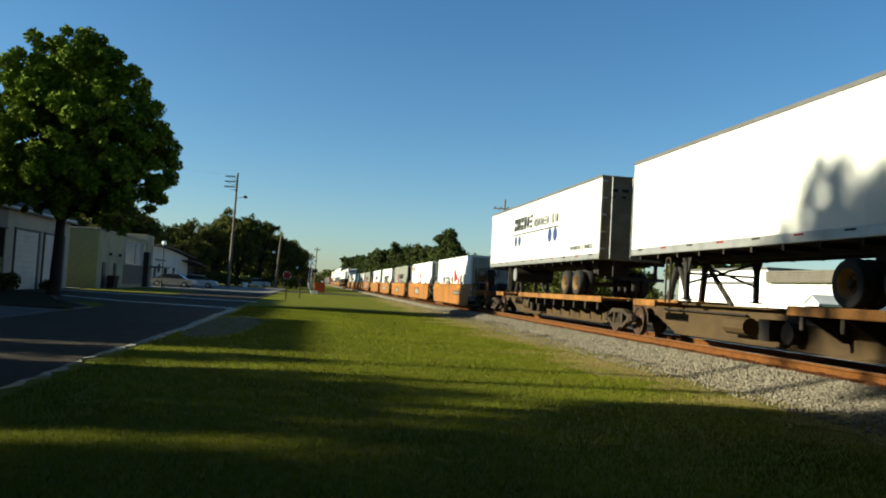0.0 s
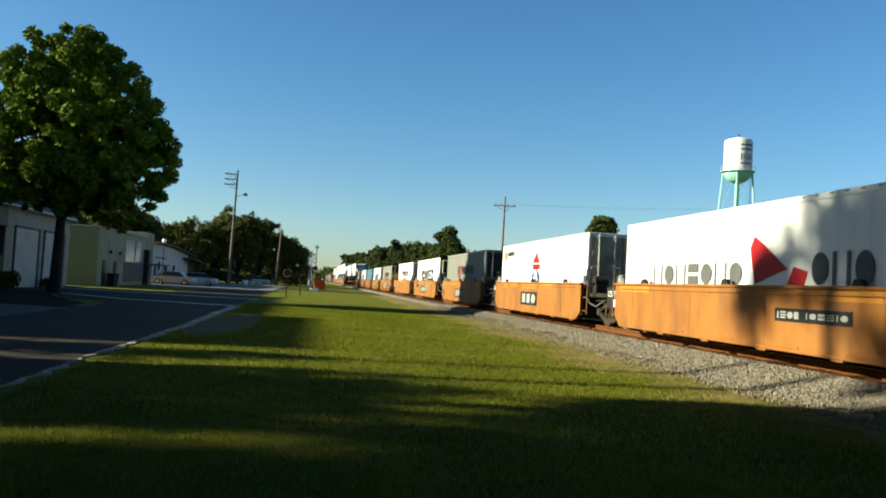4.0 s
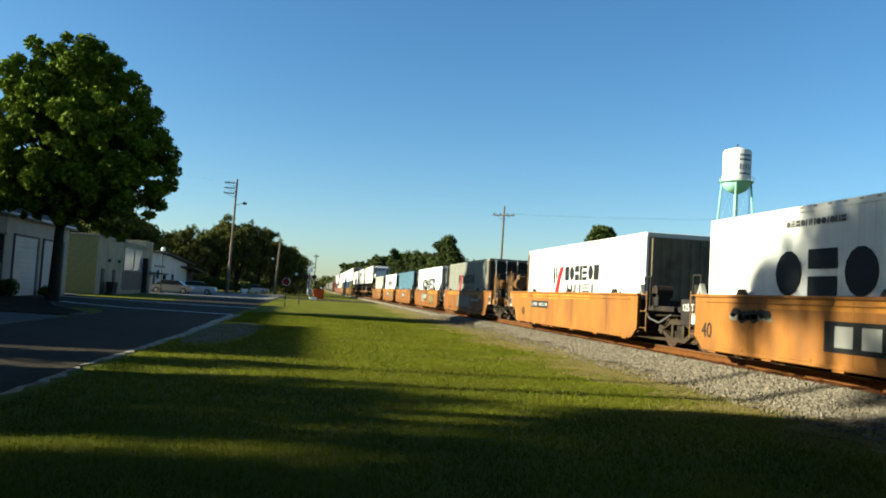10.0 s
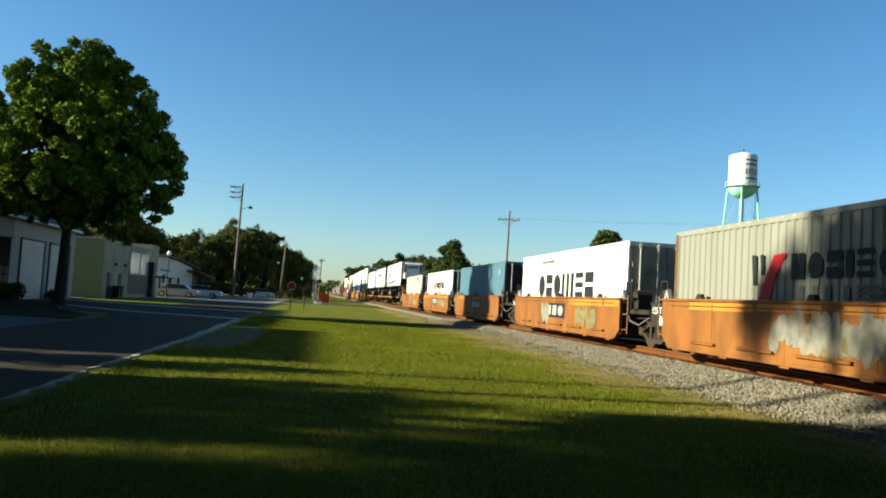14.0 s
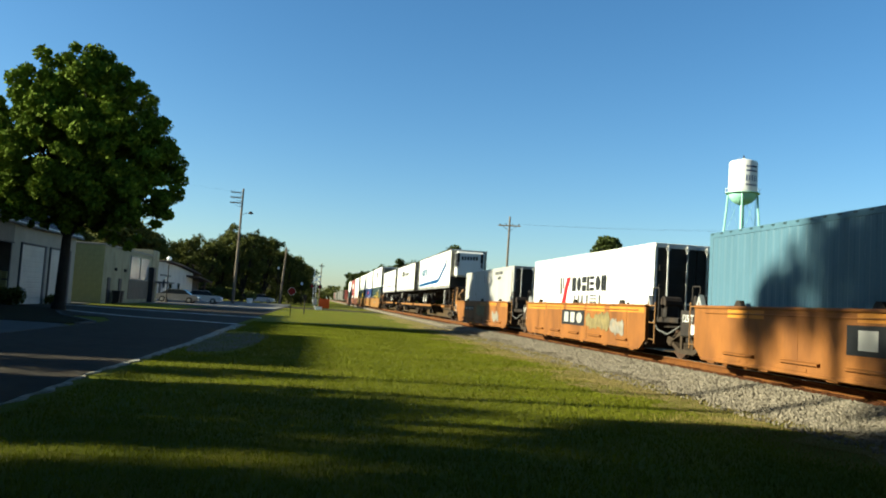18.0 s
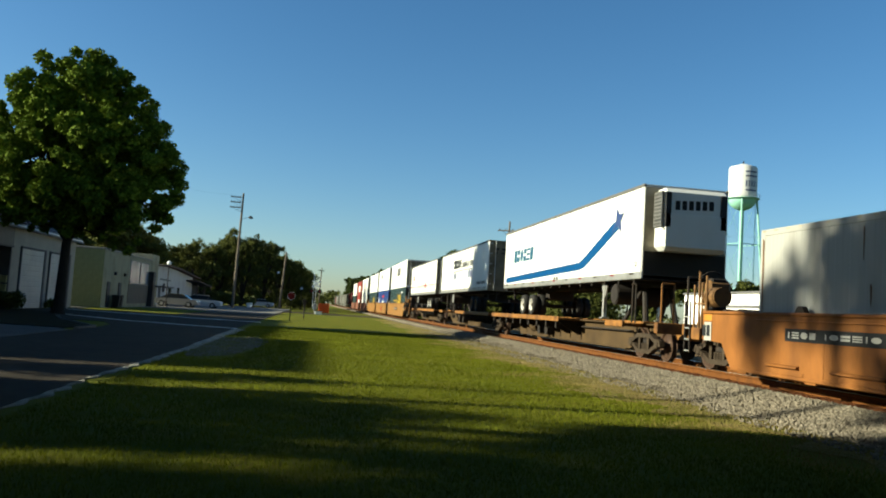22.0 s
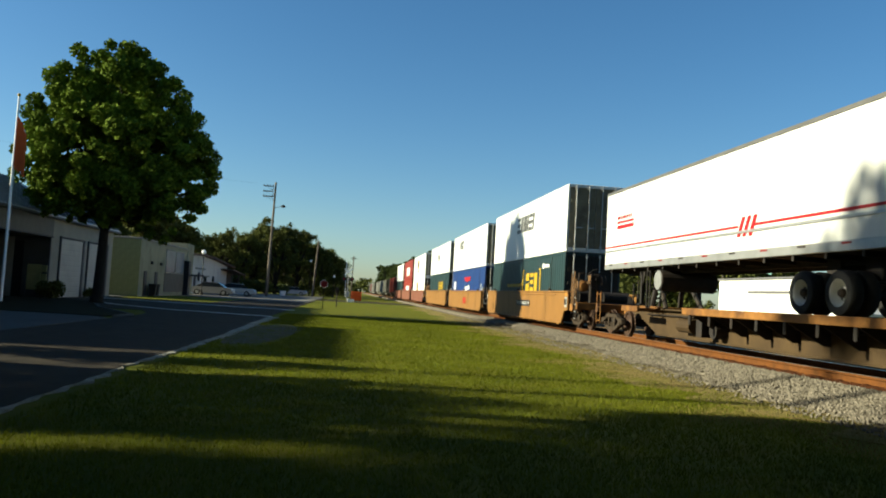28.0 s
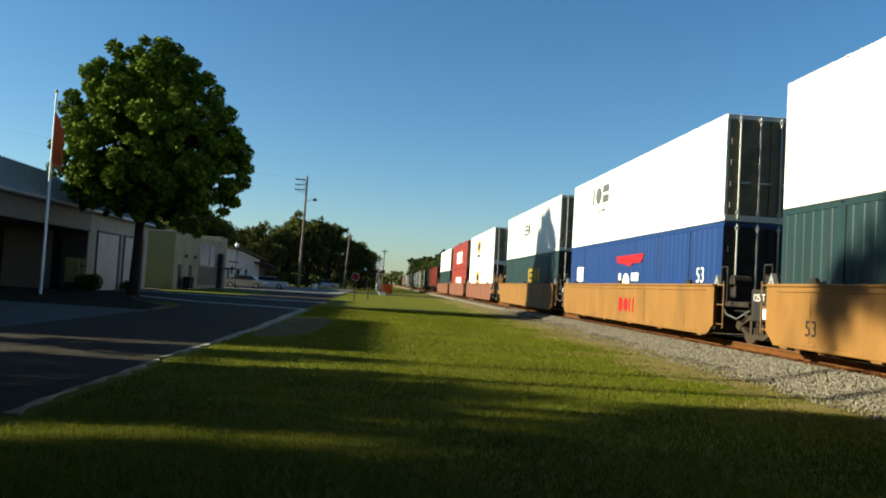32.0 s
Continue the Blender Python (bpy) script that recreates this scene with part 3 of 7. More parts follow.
def glyphs(text, size, material, name, parent, at, label):
    """Short readable characters as thin raised paint on the near side."""
    cu = bpy.data.curves.new(name, 'FONT')
    cu.body, cu.size, cu.extrude = text, size, 0.002
    tmp = bpy.data.objects.new(name, cu)
    me = bpy.data.meshes.new_from_object(tmp)
    bpy.data.objects.remove(tmp)
    bpy.data.curves.remove(cu)
    me.materials.append(material)
    ob = new(name, me)
    ob.parent = parent
    ob.matrix_basis = Matrix.Translation(at) @ Matrix(((0, 0, -1, 0), (-1, 0, 0, 0), (0, 1, 0, 0), (0, 0, 0, 1)))
    return tagged(ob, label)


def corrugated(x, y0, y1, z0, z1, pitch, depth):
    """A side wall with upright folds; x is the outer face."""
    s = Shape()
    n = int((y1 - y0) / pitch)
    sg = 1 if x < 0 else -1
    line = []
    for i in range(n):
        a = y0 + (y1 - y0) * i / n
        p = (y1 - y0) / n
        line += [(x, a), (x, a + p * 0.42), (x + sg * depth, a + p * 0.52), (x + sg * depth, a + p * 0.9)]
    line.append((x, y1))
    m = len(line)
    v = [(px, py, z) for z in (z0, z1) for px, py in line]
    f = [(i, i + 1, m + i + 1, m + i) for i in range(m - 1)]
    return s.add(v, f)


def container(c, z0, length, height, paint, label, group, door=None, ribs=0.28, depth=0.03, end="doors", frame_paint=None, forty=False):
    """A freight container; its leading end, which faces the camera, at local y 0."""
    t = mover(thing("shipping_container", label, "container", group), c, z0)
    fp = frame_paint or paint
    L, H, W = length, height, 1.22
    core = Shape().box(-W + 0.05, W - 0.05, 0.06, L - 0.06, 0.12, H - 0.03)
    part("body", core, paint, t)
    for sx in (-1, 1):
        part("side_wall", corrugated(sx * (W - 0.008), 0.16, L - 0.16, 0.16, H - 0.12, ribs, depth), paint, t)
        a, b = sorted((sx * W, sx * (W - 0.09)))
        part("bottom_rail", Shape().box(a, b, 0.1, L - 0.1, 0, 0.17, 0.01), fp, t)
        part("top_rail", Shape().box(a, b, 0.1, L - 0.1, H - 0.13, H, 0.01), fp, t)
        for y in (0.0, L - 0.17):
            part("corner_post", Shape().box(a - 0.002, b + 0.002, y, y + 0.17, 0, H, 0.012), fp, t)
        if forty:
            for y in ((L - 12.19) / 2, (L + 12.19) / 2):
                part("inner_post", Shape().box(a - 0.004 * (sx < 0), b + 0.004 * (sx > 0), y - 0.09, y + 0.09, 0, H + 0.012, 0.01), fp, t)
    part("roof", Shape().box(-W + 0.08, W - 0.08, 0.08, L - 0.08, H - 0.04, H - 0.012), paint, t)
    dm = door or paint
    if end == "doors":
        for k, (a, b) in enumerate(((-W + 0.09, -0.01), (0.01, W - 0.09))):
            d = part("door", Shape().box(a, b, -0.005, 0.05, 0.17, H - 0.13, 0.01), dm, t, "grimy door leaf, colour darkened for shade")
            for q in range(4):
                zz = 0.35 + q * (H - 0.6) / 4
                part("door_rib", Shape().box(a + 0.05, b - 0.05, -0.02, 0.0, zz, zz + 0.16, 0.015), dm, d)
            for x in (a + 0.28, b - 0.28):
                part("lock_rod", Shape().cyl((x, -0.055, 0.08), (x, -0.055, H - 0.06), 0.024, seg=8), M_ROD, d, "galvanised locking bar")
                part("rod_handle", Shape().box(x - 0.02, x + 0.3, -0.08, -0.055, 1.02, 1.07), M_ROD, d)
                part("rod_keeper", Shape().box(x - 0.05, x + 0.05, -0.07, 0, H - 0.2, H - 0.12), M_ROD, d)
                part("rod_keeper", Shape().box(x - 0.05, x + 0.05, -0.07, 0, 0.2, 0.28), M_ROD, d)
    elif end == "ribs":
        w = part("end_wall", Shape().box(-W + 0.09, W - 0.09, 0.0, 0.05, 0.17, H - 0.13), dm, t, "dark ribbed end wall")
        for i in range(8):
            x = -W + 0.22 + i * (2 * W - 0.44) / 7
            part("end_rib", Shape().box(x - 0.06, x + 0.06, -0.03, 0.01, 0.2, H - 0.16, 0.02), dm, w)
    elif end == "chiller":
        w = part("end_wall", Shape().box(-W + 0.09, W - 0.09, 0.04, 0.07, 0.17, H - 0.13), M_DDOOR, t, "dark recessed machinery end")
        u = part("cooling_unit", Shape().box(-W + 0.2, W - 0.14, -0.1, 0.04, H * 0.56, H - 0.16, 0.05), M_DOOR, t, "grey cooling machinery panel")
        part("control_box", Shape().box(-0.05, 0.62, -0.2, -0.1, H * 0.62, H * 0.9, 0.04), M_ALU, u)
        part("control_window", Shape().box(0.05, 0.32, -0.21, -0.2, H * 0.72, H * 0.84), M_DDOOR, u)
        part("vent_grille", Shape().box(-0.98, -0.5, -0.14, -0.1, H * 0.6, H * 0.9, 0.02), M_DDOOR, u)
        part("access_panel", Shape().box(-0.42, -0.12, -0.13, -0.1, H * 0.6, H * 0.88, 0.02), M_ALU, u)
        part("hood", Shape().prism([(-0.24, H * 0.5), (0.04, H * 0.58), (0.04, H * 0.44), (-0.2, H * 0.46)], -1.0, 1.05, "x"), M_STEEL, t, "dark sloped hood")
        part("compressor", Shape().cyl((-0.75, -0.02, H * 0.3), (0.0, -0.02, H * 0.3), 0.2, seg=14), M_STEEL, t)
        part("fan_housing", Shape().box(0.2, 0.98, -0.08, 0.04, H * 0.14, H * 0.42, 0.04), M_STEEL, t)
        for z in (H * 0.1, H * 0.45):
            part("end_pipe", Shape().cyl((-1.0, -0.06, z), (1.0, -0.06, z), 0.03, seg=6), M_TRUCK, t)
        fp = M_DDOOR
    part("end_header", Shape().box(-W + 0.02, W - 0.02, -0.012, 0.08, H - 0.13, H, 0.01), fp, t)
    part("end_sill", Shape().box(-W + 0.02, W - 0.02, -0.012, 0.08, 0, 0.17, 0.01), fp, t)
    dash = Shape()
    for i in range(int(L / 0.42)):
        dash.box(-W - 0.004, -W + 0.02, 0.25 + i * 0.42, 0.36 + i * 0.42, H - 0.055, H - 0.02)
    tagged(part("drip_edge", dash, M_DOOR if paint in (M_WHITE, M_CREAM, M_GREY) else M_DGREEN, t, "row of small dark dashes under the roof edge"), kind="stuff")
    return t


WHEEL_ME = Shape().lathe([(0.0, -0.02), (0.12, -0.05), (0.13, -0.03), (0.20, 0.015), (0.33, 0.02), (0.36, -0.02), (0.43, -0.03), (0.43, 0.075), (0.455, 0.085), (0.455, 0.10), (0.36, 0.10), (0.0, 0.09)], axis="x", seg=24).mesh("wheel", M_WHEEL, True)


def side_frame():
    """A cast side frame with two openings, hung between its two bearing caps."""
    s = Shape()
    o = [(-1.12, 0.40), (-1.06, 0.56), (-0.72, 0.60), (-0.45, 0.72), (0.45, 0.72), (0.72, 0.60), (1.06, 0.56), (1.12, 0.40), (0.82, 0.36), (0.42, 0.16), (-0.42, 0.16), (-0.82, 0.36)]
    i = [(-0.80, 0.44), (-0.78, 0.47), (-0.68, 0.50), (-0.42, 0.60), (0.42, 0.60), (0.68, 0.50), (0.78, 0.47), (0.80, 0.44), (0.70, 0.42), (0.36, 0.27), (-0.36, 0.27), (-0.70, 0.42)]
    s.ring(o, i, -0.07, 0.07, "x")
    for y in (-0.30, 0.30):
        s.box(-0.06, 0.06, y - 0.06, y + 0.06, 0.25, 0.62)
    return s.mesh("side_frame", M_TRUCK)


FRAME_ME = side_frame()
SPRING_ME = Shape()
for _y in (-0.14, 0.0, 0.14):
    SPRING_ME.lathe([(0.0, 0.26)] + [(0.062 if k % 2 else 0.048, 0.26 + k * 0.022) for k in range(9)] + [(0.0, 0.45)], c=(0, _y, 0), seg=10)
SPRING_ME = SPRING_ME.mesh("spring_pack", M_TRUCK)
CAP_ME = Shape().lathe([(0.0, -0.08), (0.085, -0.08), (0.115, -0.05), (0.115, 0.06), (0.0, 0.06)], axis="x", seg=14).mesh("bearing_cap", M_TRUCK)


AXLE_ME = Shape().cyl((-0.95, 0, 0), (0.95, 0, 0), 0.08).mesh("axle", M_STEEL)


def bogie(parent, y):
    b = part("bogie", Shape().box(-1.0, 1.0, y - 0.2, y + 0.2, 0.42, 0.66, 0.04).box(-0.35, 0.35, y - 0.35, y + 0.35, 0.6, 0.8, 0.05), M_STEEL, parent, "grimy four-wheel bogie")
    for sx in (-1, 1):
        part("side_frame", FRAME_ME, None, b, m=pose(sx * 1.0, y, 0))
        part("spring_pack", SPRING_ME, None, b, m=pose(sx * 1.0, y, 0))
        for w in (-0.889, 0.889):
            part("wheel", WHEEL_ME, None, b, m=pose(sx * 0.7535, y + w, 0.43, 0, 0, 0 if sx < 0 else 180))
            part("bearing_cap", CAP_ME, None, b, m=pose(sx * 1.03, y + w, 0.43, 0, 0, 0 if sx < 0 else 180))
    for w in (-0.889, 0.889):
        part("axle", AXLE_ME, None, b, m=pose(0, y + w, 0.43))
    return b


def ladder(parent, x, y, z0, z1, material=M_STEEL, width=0.42, along="y", name="ladder"):
    s = Shape()
    n = max(2, int((z1 - z0) / 0.32))
    d = (0, width) if along == "y" else (width, 0)
    s.cyl((x, y, z0), (x, y, z1), 0.02, seg=6).cyl((x + d[0], y + d[1], z0), (x + d[0], y + d[1], z1), 0.02, seg=6)
    for i in range(n):
        z = z0 + 0.1 + i * (z1 - z0 - 0.2) / (n - 1)
        s.cyl((x, y, z), (x + d[0], y + d[1], z), 0.016, seg=6)
    return part(name, s, material, parent)


def brake_wheel(parent, x, y, z, r=0.28):
    s = Shape()
    a = np.linspace(0, 2 * math.pi, 17)
    for i in range(16):
        s.cyl((x + r * math.cos(a[i]), y, z + r * math.sin(a[i])), (x + r * math.cos(a[i + 1]), y, z + r * math.sin(a[i + 1])), 0.02, seg=6)
    for i in range(0, 16, 3):
        s.cyl((x, y, z), (x + r * math.cos(a[i]), y, z + r * math.sin(a[i])), 0.014, seg=6)
    s.cyl((x, y - 0.05, z), (x, y + 0.12, z), 0.05, seg=10)
    return part("brake_wheel", s, M_STEEL, parent, "black spoked brake wheel")


def well_end(t, y, e, top, paint):
    """The coupled end of a well car beyond its side walls, which stop at y: bogie, platform, brake gear, posts and ladders. e: which way it points."""
    def box(x0, x1, a, b, z0, z1, r=0.015):
        return Shape().box(x0, x1, *sorted((y + e * a, y + e * b)), z0, z1, r)

    def rod(p, q, r=0.022):
        return Shape().cyl((p[0], y + e * p[1], p[2]), (q[0], y + e * q[1], q[2]), r, seg=6)
    bogie(t, y + e * 0.06)
    e *= 0.72
    part("end_platform", box(-1.2, 1.2, 0.0, 1.55, 0.96, 1.04), M_STEEL, t, "grimy end platform")
    part("draft_sill", box(-0.36, 0.36, -0.6, 1.6, 0.6, 0.96, 0.03), M_STEEL, t)
    part("bolster", Shape().prism([(-1.38, 0.95), (1.38, 0.95), (1.1, 0.74), (-1.1, 0.74)], *sorted((y + e * 0.45, y + e * 0.95)), "y"), M_STEEL, t)
    part("sloped_plate", Shape().prism([(y - e * 1.1, top + 0.05), (y - e * 0.98, top + 0.1), (y + e * 0.35, 1.05), (y + e * 0.2, 1.04)], -1.3, 1.3, "x"), M_STEEL, t, "dark sloped end plate")
    part("step_box", box(-1.44, -1.02, 0.3, 0.85, 0.7, 0.98), M_DECK, t, "chipped yellow step box")
    part("end_beam", box(-1.42, 1.42, 1.42, 1.58, 0.78, 1.06, 0.02), M_DECK, t, "chipped yellow end beam")
    part("air_tank", Shape().cyl((-0.98, y + e * 0.02, 1.72), (-0.98, y + e * 0.75, 1.72), 0.23, seg=14), M_IRON, t, "rusty tan air tank")
    part("tank_head", Shape().lathe([(0.0, -0.06), (0.14, -0.045), (0.215, 0.0), (0.0, 0.0)] if e < 0 else [(0.0, 0.0), (0.215, 0.0), (0.14, 0.045), (0.0, 0.06)], c=(-0.98, y + e * 0.75, 1.72), axis="y", seg=14), M_DECK, t)
    part("valve_box", box(-1.15, -0.6, 0.12, 0.7, 1.05, 1.46, 0.04), M_STEEL, t)
    part("brake_cylinder", Shape().cyl((-0.2, y + e * 0.9, 1.3), (0.75, y + e * 0.9, 1.3), 0.2, seg=12), M_STEEL, t)
    part("brake_stand", box(-0.85, -0.45, 1.1, 1.5, 1.04, 2.2, 0.03), M_STEEL, t, "dark brake housing")
    part("brake_gear", box(-0.95, -0.35, 1.05, 1.45, 1.75, 2.15, 0.08), M_IRON, t)
    brake_wheel(t, -0.65, y + e * 1.58, 2.0, 0.38)
    for a, z1, m in ((0.12, 2.2, M_IRON), (0.42, 2.05, M_IRON), (0.62, 2.3, M_IRON), (0.95, 2.0, M_IRON), (1.45, 2.2, M_STEEL)):
        part("post", rod((-1.34, a, 0.72), (-1.34, a, z1), 0.027), m, t)
    for a, z1 in ((0.3, 1.95), (1.0, 2.1), (1.48, 2.05)):
        part("post", rod((1.2, a, 1.0), (1.2, a, z1), 0.027), M_STEEL, t)
    part("hand_rail", rod((-1.34, 0.12, 1.55), (-1.34, 0.95, 1.55)), M_IRON, t)
    part("hand_rail", rod((-1.34, 1.45, 2.2), (-0.95, 1.45, 2.2)), M_STEEL, t)
    part("gusset", Shape().prism([(y + e * 0.15, 1.05), (y + e * 0.85, 1.05), (y + e * 0.15, 1.62)], -1.32, -1.26, "x"), M_IRON, t)
    for k in range(4):
        part("rung", rod((-1.4, 1.05, 0.42 + 0.27 * k), (-1.4, 1.42, 0.42 + 0.27 * k), 0.017), M_ROD, t)
    for a in (1.05, 1.42):
        part("ladder_rail", rod((-1.4, a, 0.38), (-1.4, a, 1.6), 0.02), M_STEEL, t)
    part("air_hose", rod((-0.45, 1.5, 0.9), (-0.5, 1.85, 0.55), 0.03), M_STEEL, t)
    part("brake_pipe", rod((-0.9, 0.0, 0.88), (-0.9, 1.5, 0.84), 0.03), M_STEEL, t)
    part("coupler", Shape().box(-0.12, 0.12, *sorted((y + e * 1.55, y + e * 3.2)), 0.72, 0.95, 0.03).box(-0.2, 0.2, *sorted((y + e * 2.9, y + e * 3.3)), 0.66, 1.0, 0.05), M_STEEL, t)
    # placard and fresh paint on the wall's tip
    a, b = sorted((y - e * 0.14, y - e * 0.6))
    p = part("placard", Shape().box(-1.474, -1.462, a, b, top - 0.62, top - 0.2), M_CREAM, t, "white framed placard")
    for k in range(2):
        part("placard_panel", Shape().box(-1.479, -1.474, a + 0.06 + k * 0.19, a + 0.21 + k * 0.19, top - 0.52, top - 0.27), M_INK, p)
    part("paint_patch", Shape().box(-1.468, -1.46, a - 0.02, b + 0.02, top - 0.17, top - 0.03), M_YTOP, t)


def well_car(c, length, top, paint, label, first=False, last=False, number="", group="well cars of the train", tip=1.8):
    """One unit of an articulated well car; the near end of its side walls at local y 0."""
    t = mover(thing("well_car", label, "rail car", group), c)
    L = length
    cut = -0.5 if first else 0.35
    cut2 = -0.5 if last else 0.35
    for sx in (-1, 1):
        lead = [(-tip, top), (-tip, 0.72), (cut - 0.42, 0.68), (cut, 0.17)] if first else [(0, top), (0, 0.42), (0.15, 0.32), (cut, 0.17)]
        tail = [(L + tip, top), (L + tip, 0.72), (L - cut2 + 0.42, 0.68), (L - cut2, 0.17)] if last else [(L, top), (L, 0.42), (L - 0.15, 0.32), (L - cut2, 0.17)]
        o = lead + tail[::-1]
        a, b = sorted((sx * 1.46, sx * 1.40))
        sill = part("side_wall", Shape().prism(o, a, b, "x"), paint, t, "scuffed outer side wall")
        a, b = sorted((sx * 1.50, sx * 1.30))
        part("top_chord", Shape().box(a, b, 0.02 - tip * first, L - 0.02 + tip * last, top - 0.02, top + 0.05, 0.02), paint, sill)
        a, b = sorted((sx * 1.49, sx * 1.28))
        part("bottom_chord", Shape().box(a, b, cut + 0.05, L - cut2 - 0.05, 0.13, 0.20, 0.015), paint, sill)
        if sx < 0:
            rw = random.Random(int(c * 10))
            for i in range(6):
                y = cut + 0.5 + i * (L - cut - cut2 - 1.0) / 5
                part("jack_pad", Shape().box(-1.475, -1.40, y - 0.16, y + 0.16, 0.09, 0.19, 0.01), paint, sill)
                if i < 5 and paint is M_ORUST:
                    q = y + 0.35
                    part("side_ledge", Shape().prism([(-1.455, 0.40), (-1.53, 0.37), (-1.53, 0.34), (-1.455, 0.31)], q, q + 0.9 + 0.7 * rw.random(), "y"), paint, sill)
            y = 0.1
            while y < L - 1.2:
                e = min(L - 0.1, y + 0.8 + 2.6 * rw.random())
                part("paint_band", Shape().box(-1.4645, -1.4595, y, e, top - 0.17 - 0.05 * rw.random(), top - 0.03), M_YTOP if rw.random() < 0.6 and paint in (M_YEL, M_ORUST) else paint, sill)
                y = e + 0.1 + 0.8 * rw.random()
            for i in range(4):
                y = 0.9 + (L - 1.8) * (i + 0.6 * rw.random()) / 3.6
                part("weld_seam", Shape().box(-1.4665, -1.459, y - 0.02, y + 0.02, 0.22, top - 0.05), paint, sill)
            for i in range(5):
                y = 1.6 + i * (L - 3.2) / 4
                part("drain_slot", Shape().box(-1.475, -1.455, y - 0.5, y + 0.5, 0.2, 0.27, 0.008), paint, sill)
            for i in range(3):
                y = 1.9 + i * (L - 3.8) / 2
                part("lifting_lug", Shape().prism([(y - 0.16, top + 0.05), (y + 0.16, top + 0.05), (y + 0.07, top + 0.17), (y - 0.07, top + 0.17)], -1.44, -1.34, "x"), M_STEEL, sill)
            part("door_track", Shape().box(-1.49, -1.455, 0.5, L - 0.5, top - 0.13, top - 0.10, 0.008), paint, sill)
    for a, b in ((0.3, 1.6), (L / 2 - 0.3, L / 2 + 0.3), (L - 1.6, L - 0.3)):
        part("well_floor", Shape().box(-1.3, 1.3, a, b, 0.2, 0.3), M_STEEL, t)
    for y0, y1, f, e in ((-1.55, 0.0, first, -1), (L, L + 1.55, last, 1)):
        if f:
            well_end(t, -tip if e < 0 else L + tip, e, top, paint)
            continue
        part("end_platform", Shape().box(-1.15, 1.15, y0, y1, 0.92, 1.06, 0.02).box(-0.3, 0.3, y0, y1, 0.62, 0.95), M_STEEL, t)
        yb = 0.04 if e < 0 else L - 0.04
        part("end_bulkhead", Shape().box(-1.4, 1.4, min(yb, yb + e * -0.08), max(yb, yb + e * -0.08), 0.3, top - 0.1, 0.01), M_STEEL, t)
        yl = yb - 0.42 if e < 0 else yb
        ladder(t, -1.36, yl + (0.0 if e < 0 else 0.05), 0.35, top + 0.12, M_IRON)
        part("air_hose", Shape().cyl((-1.25, yb + e * 0.1, 0.95), (-1.3, yb + e * 0.5, 0.72), 0.025, seg=6).cyl((-1.3, yb + e * 0.5, 0.72), (-1.25, yb + e * 1.0, 0.62), 0.025, seg=6).cyl((-1.25, yb + e * 1.0, 0.62), (-1.1, yb + e * 1.4, 0.85), 0.025, seg=6), M_LGREY, t, "sagging grey air hose")
        part("grab_iron", Shape().cyl((-1.3, yb + e * 0.12, top), (-1.3, yb + e * 0.12, top + 0.5), 0.02, seg=6).cyl((-1.3, yb + e * 0.12, top + 0.5), (-1.3, yb + e * 0.5, top + 0.5), 0.02, seg=6).cyl((-1.3, yb + e * 0.5, top + 0.5), (-1.3, yb + e * 0.5, 1.0), 0.02, seg=6), M_STEEL, t)
        # upright pivots and locks on the end, rounded and grimy
        part("lock_housing", Shape().cyl((-1.2, yb + e * 0.55, top + 0.12), (-0.75, yb + e * 0.55, top + 0.12), 0.17, seg=12).box(-1.2, -0.8, yb + e * 0.55 - 0.14, yb + e * 0.55 + 0.14, top - 0.3, top + 0.1, 0.04), M_STEEL, t, "rounded lock housing")
        for x in (-1.36, 1.24):
            part("corner_guide", Shape().prism([(yb - 0.1, top + 0.02), (yb + 0.22, top + 0.02), (yb + 0.06, top + 0.3)], x, x + 0.12, "x"), M_ROD if x < 0 else M_STEEL, t)
        part("brake_pipe", Shape().cyl((-0.9, y0, 0.85), (-0.9, y1, 0.8), 0.03, seg=6).cyl((-0.5, y0, 0.7), (-0.7, y1, 0.72), 0.025, seg=6), M_STEEL, t)
    if not first:
        bogie(t, -1.65)
        part("articulation", Shape().cyl((0, -1.65, 0.75), (0, -1.65, 1.15), 0.42, seg=16), M_STEEL, t)
    if not last:
        pn = part("end_panel", Shape().box(-1.36, -1.30, L + 0.05, L + 0.95, 0.62, top - 0.08, 0.02), M_STEEL, t, "dark end panel with stencils")
        glyphs("125-T", 0.25, M_WHITE, "stencil", pn, (-1.365, L + 0.86, top - 0.36), "white stencilled characters")
        Marks(L + 0.35, -1.362).rect(0, 0.16, 0.68, 0.92).done("data_plate", M_WHITE, pn, "small white data plate")
    if number:
        glyphs(number, 0.47, M_INK, "stencil", t, (-1.468, L - (0.35 if number == "40" else 1.7), 0.42), "black stencilled number")
    return t


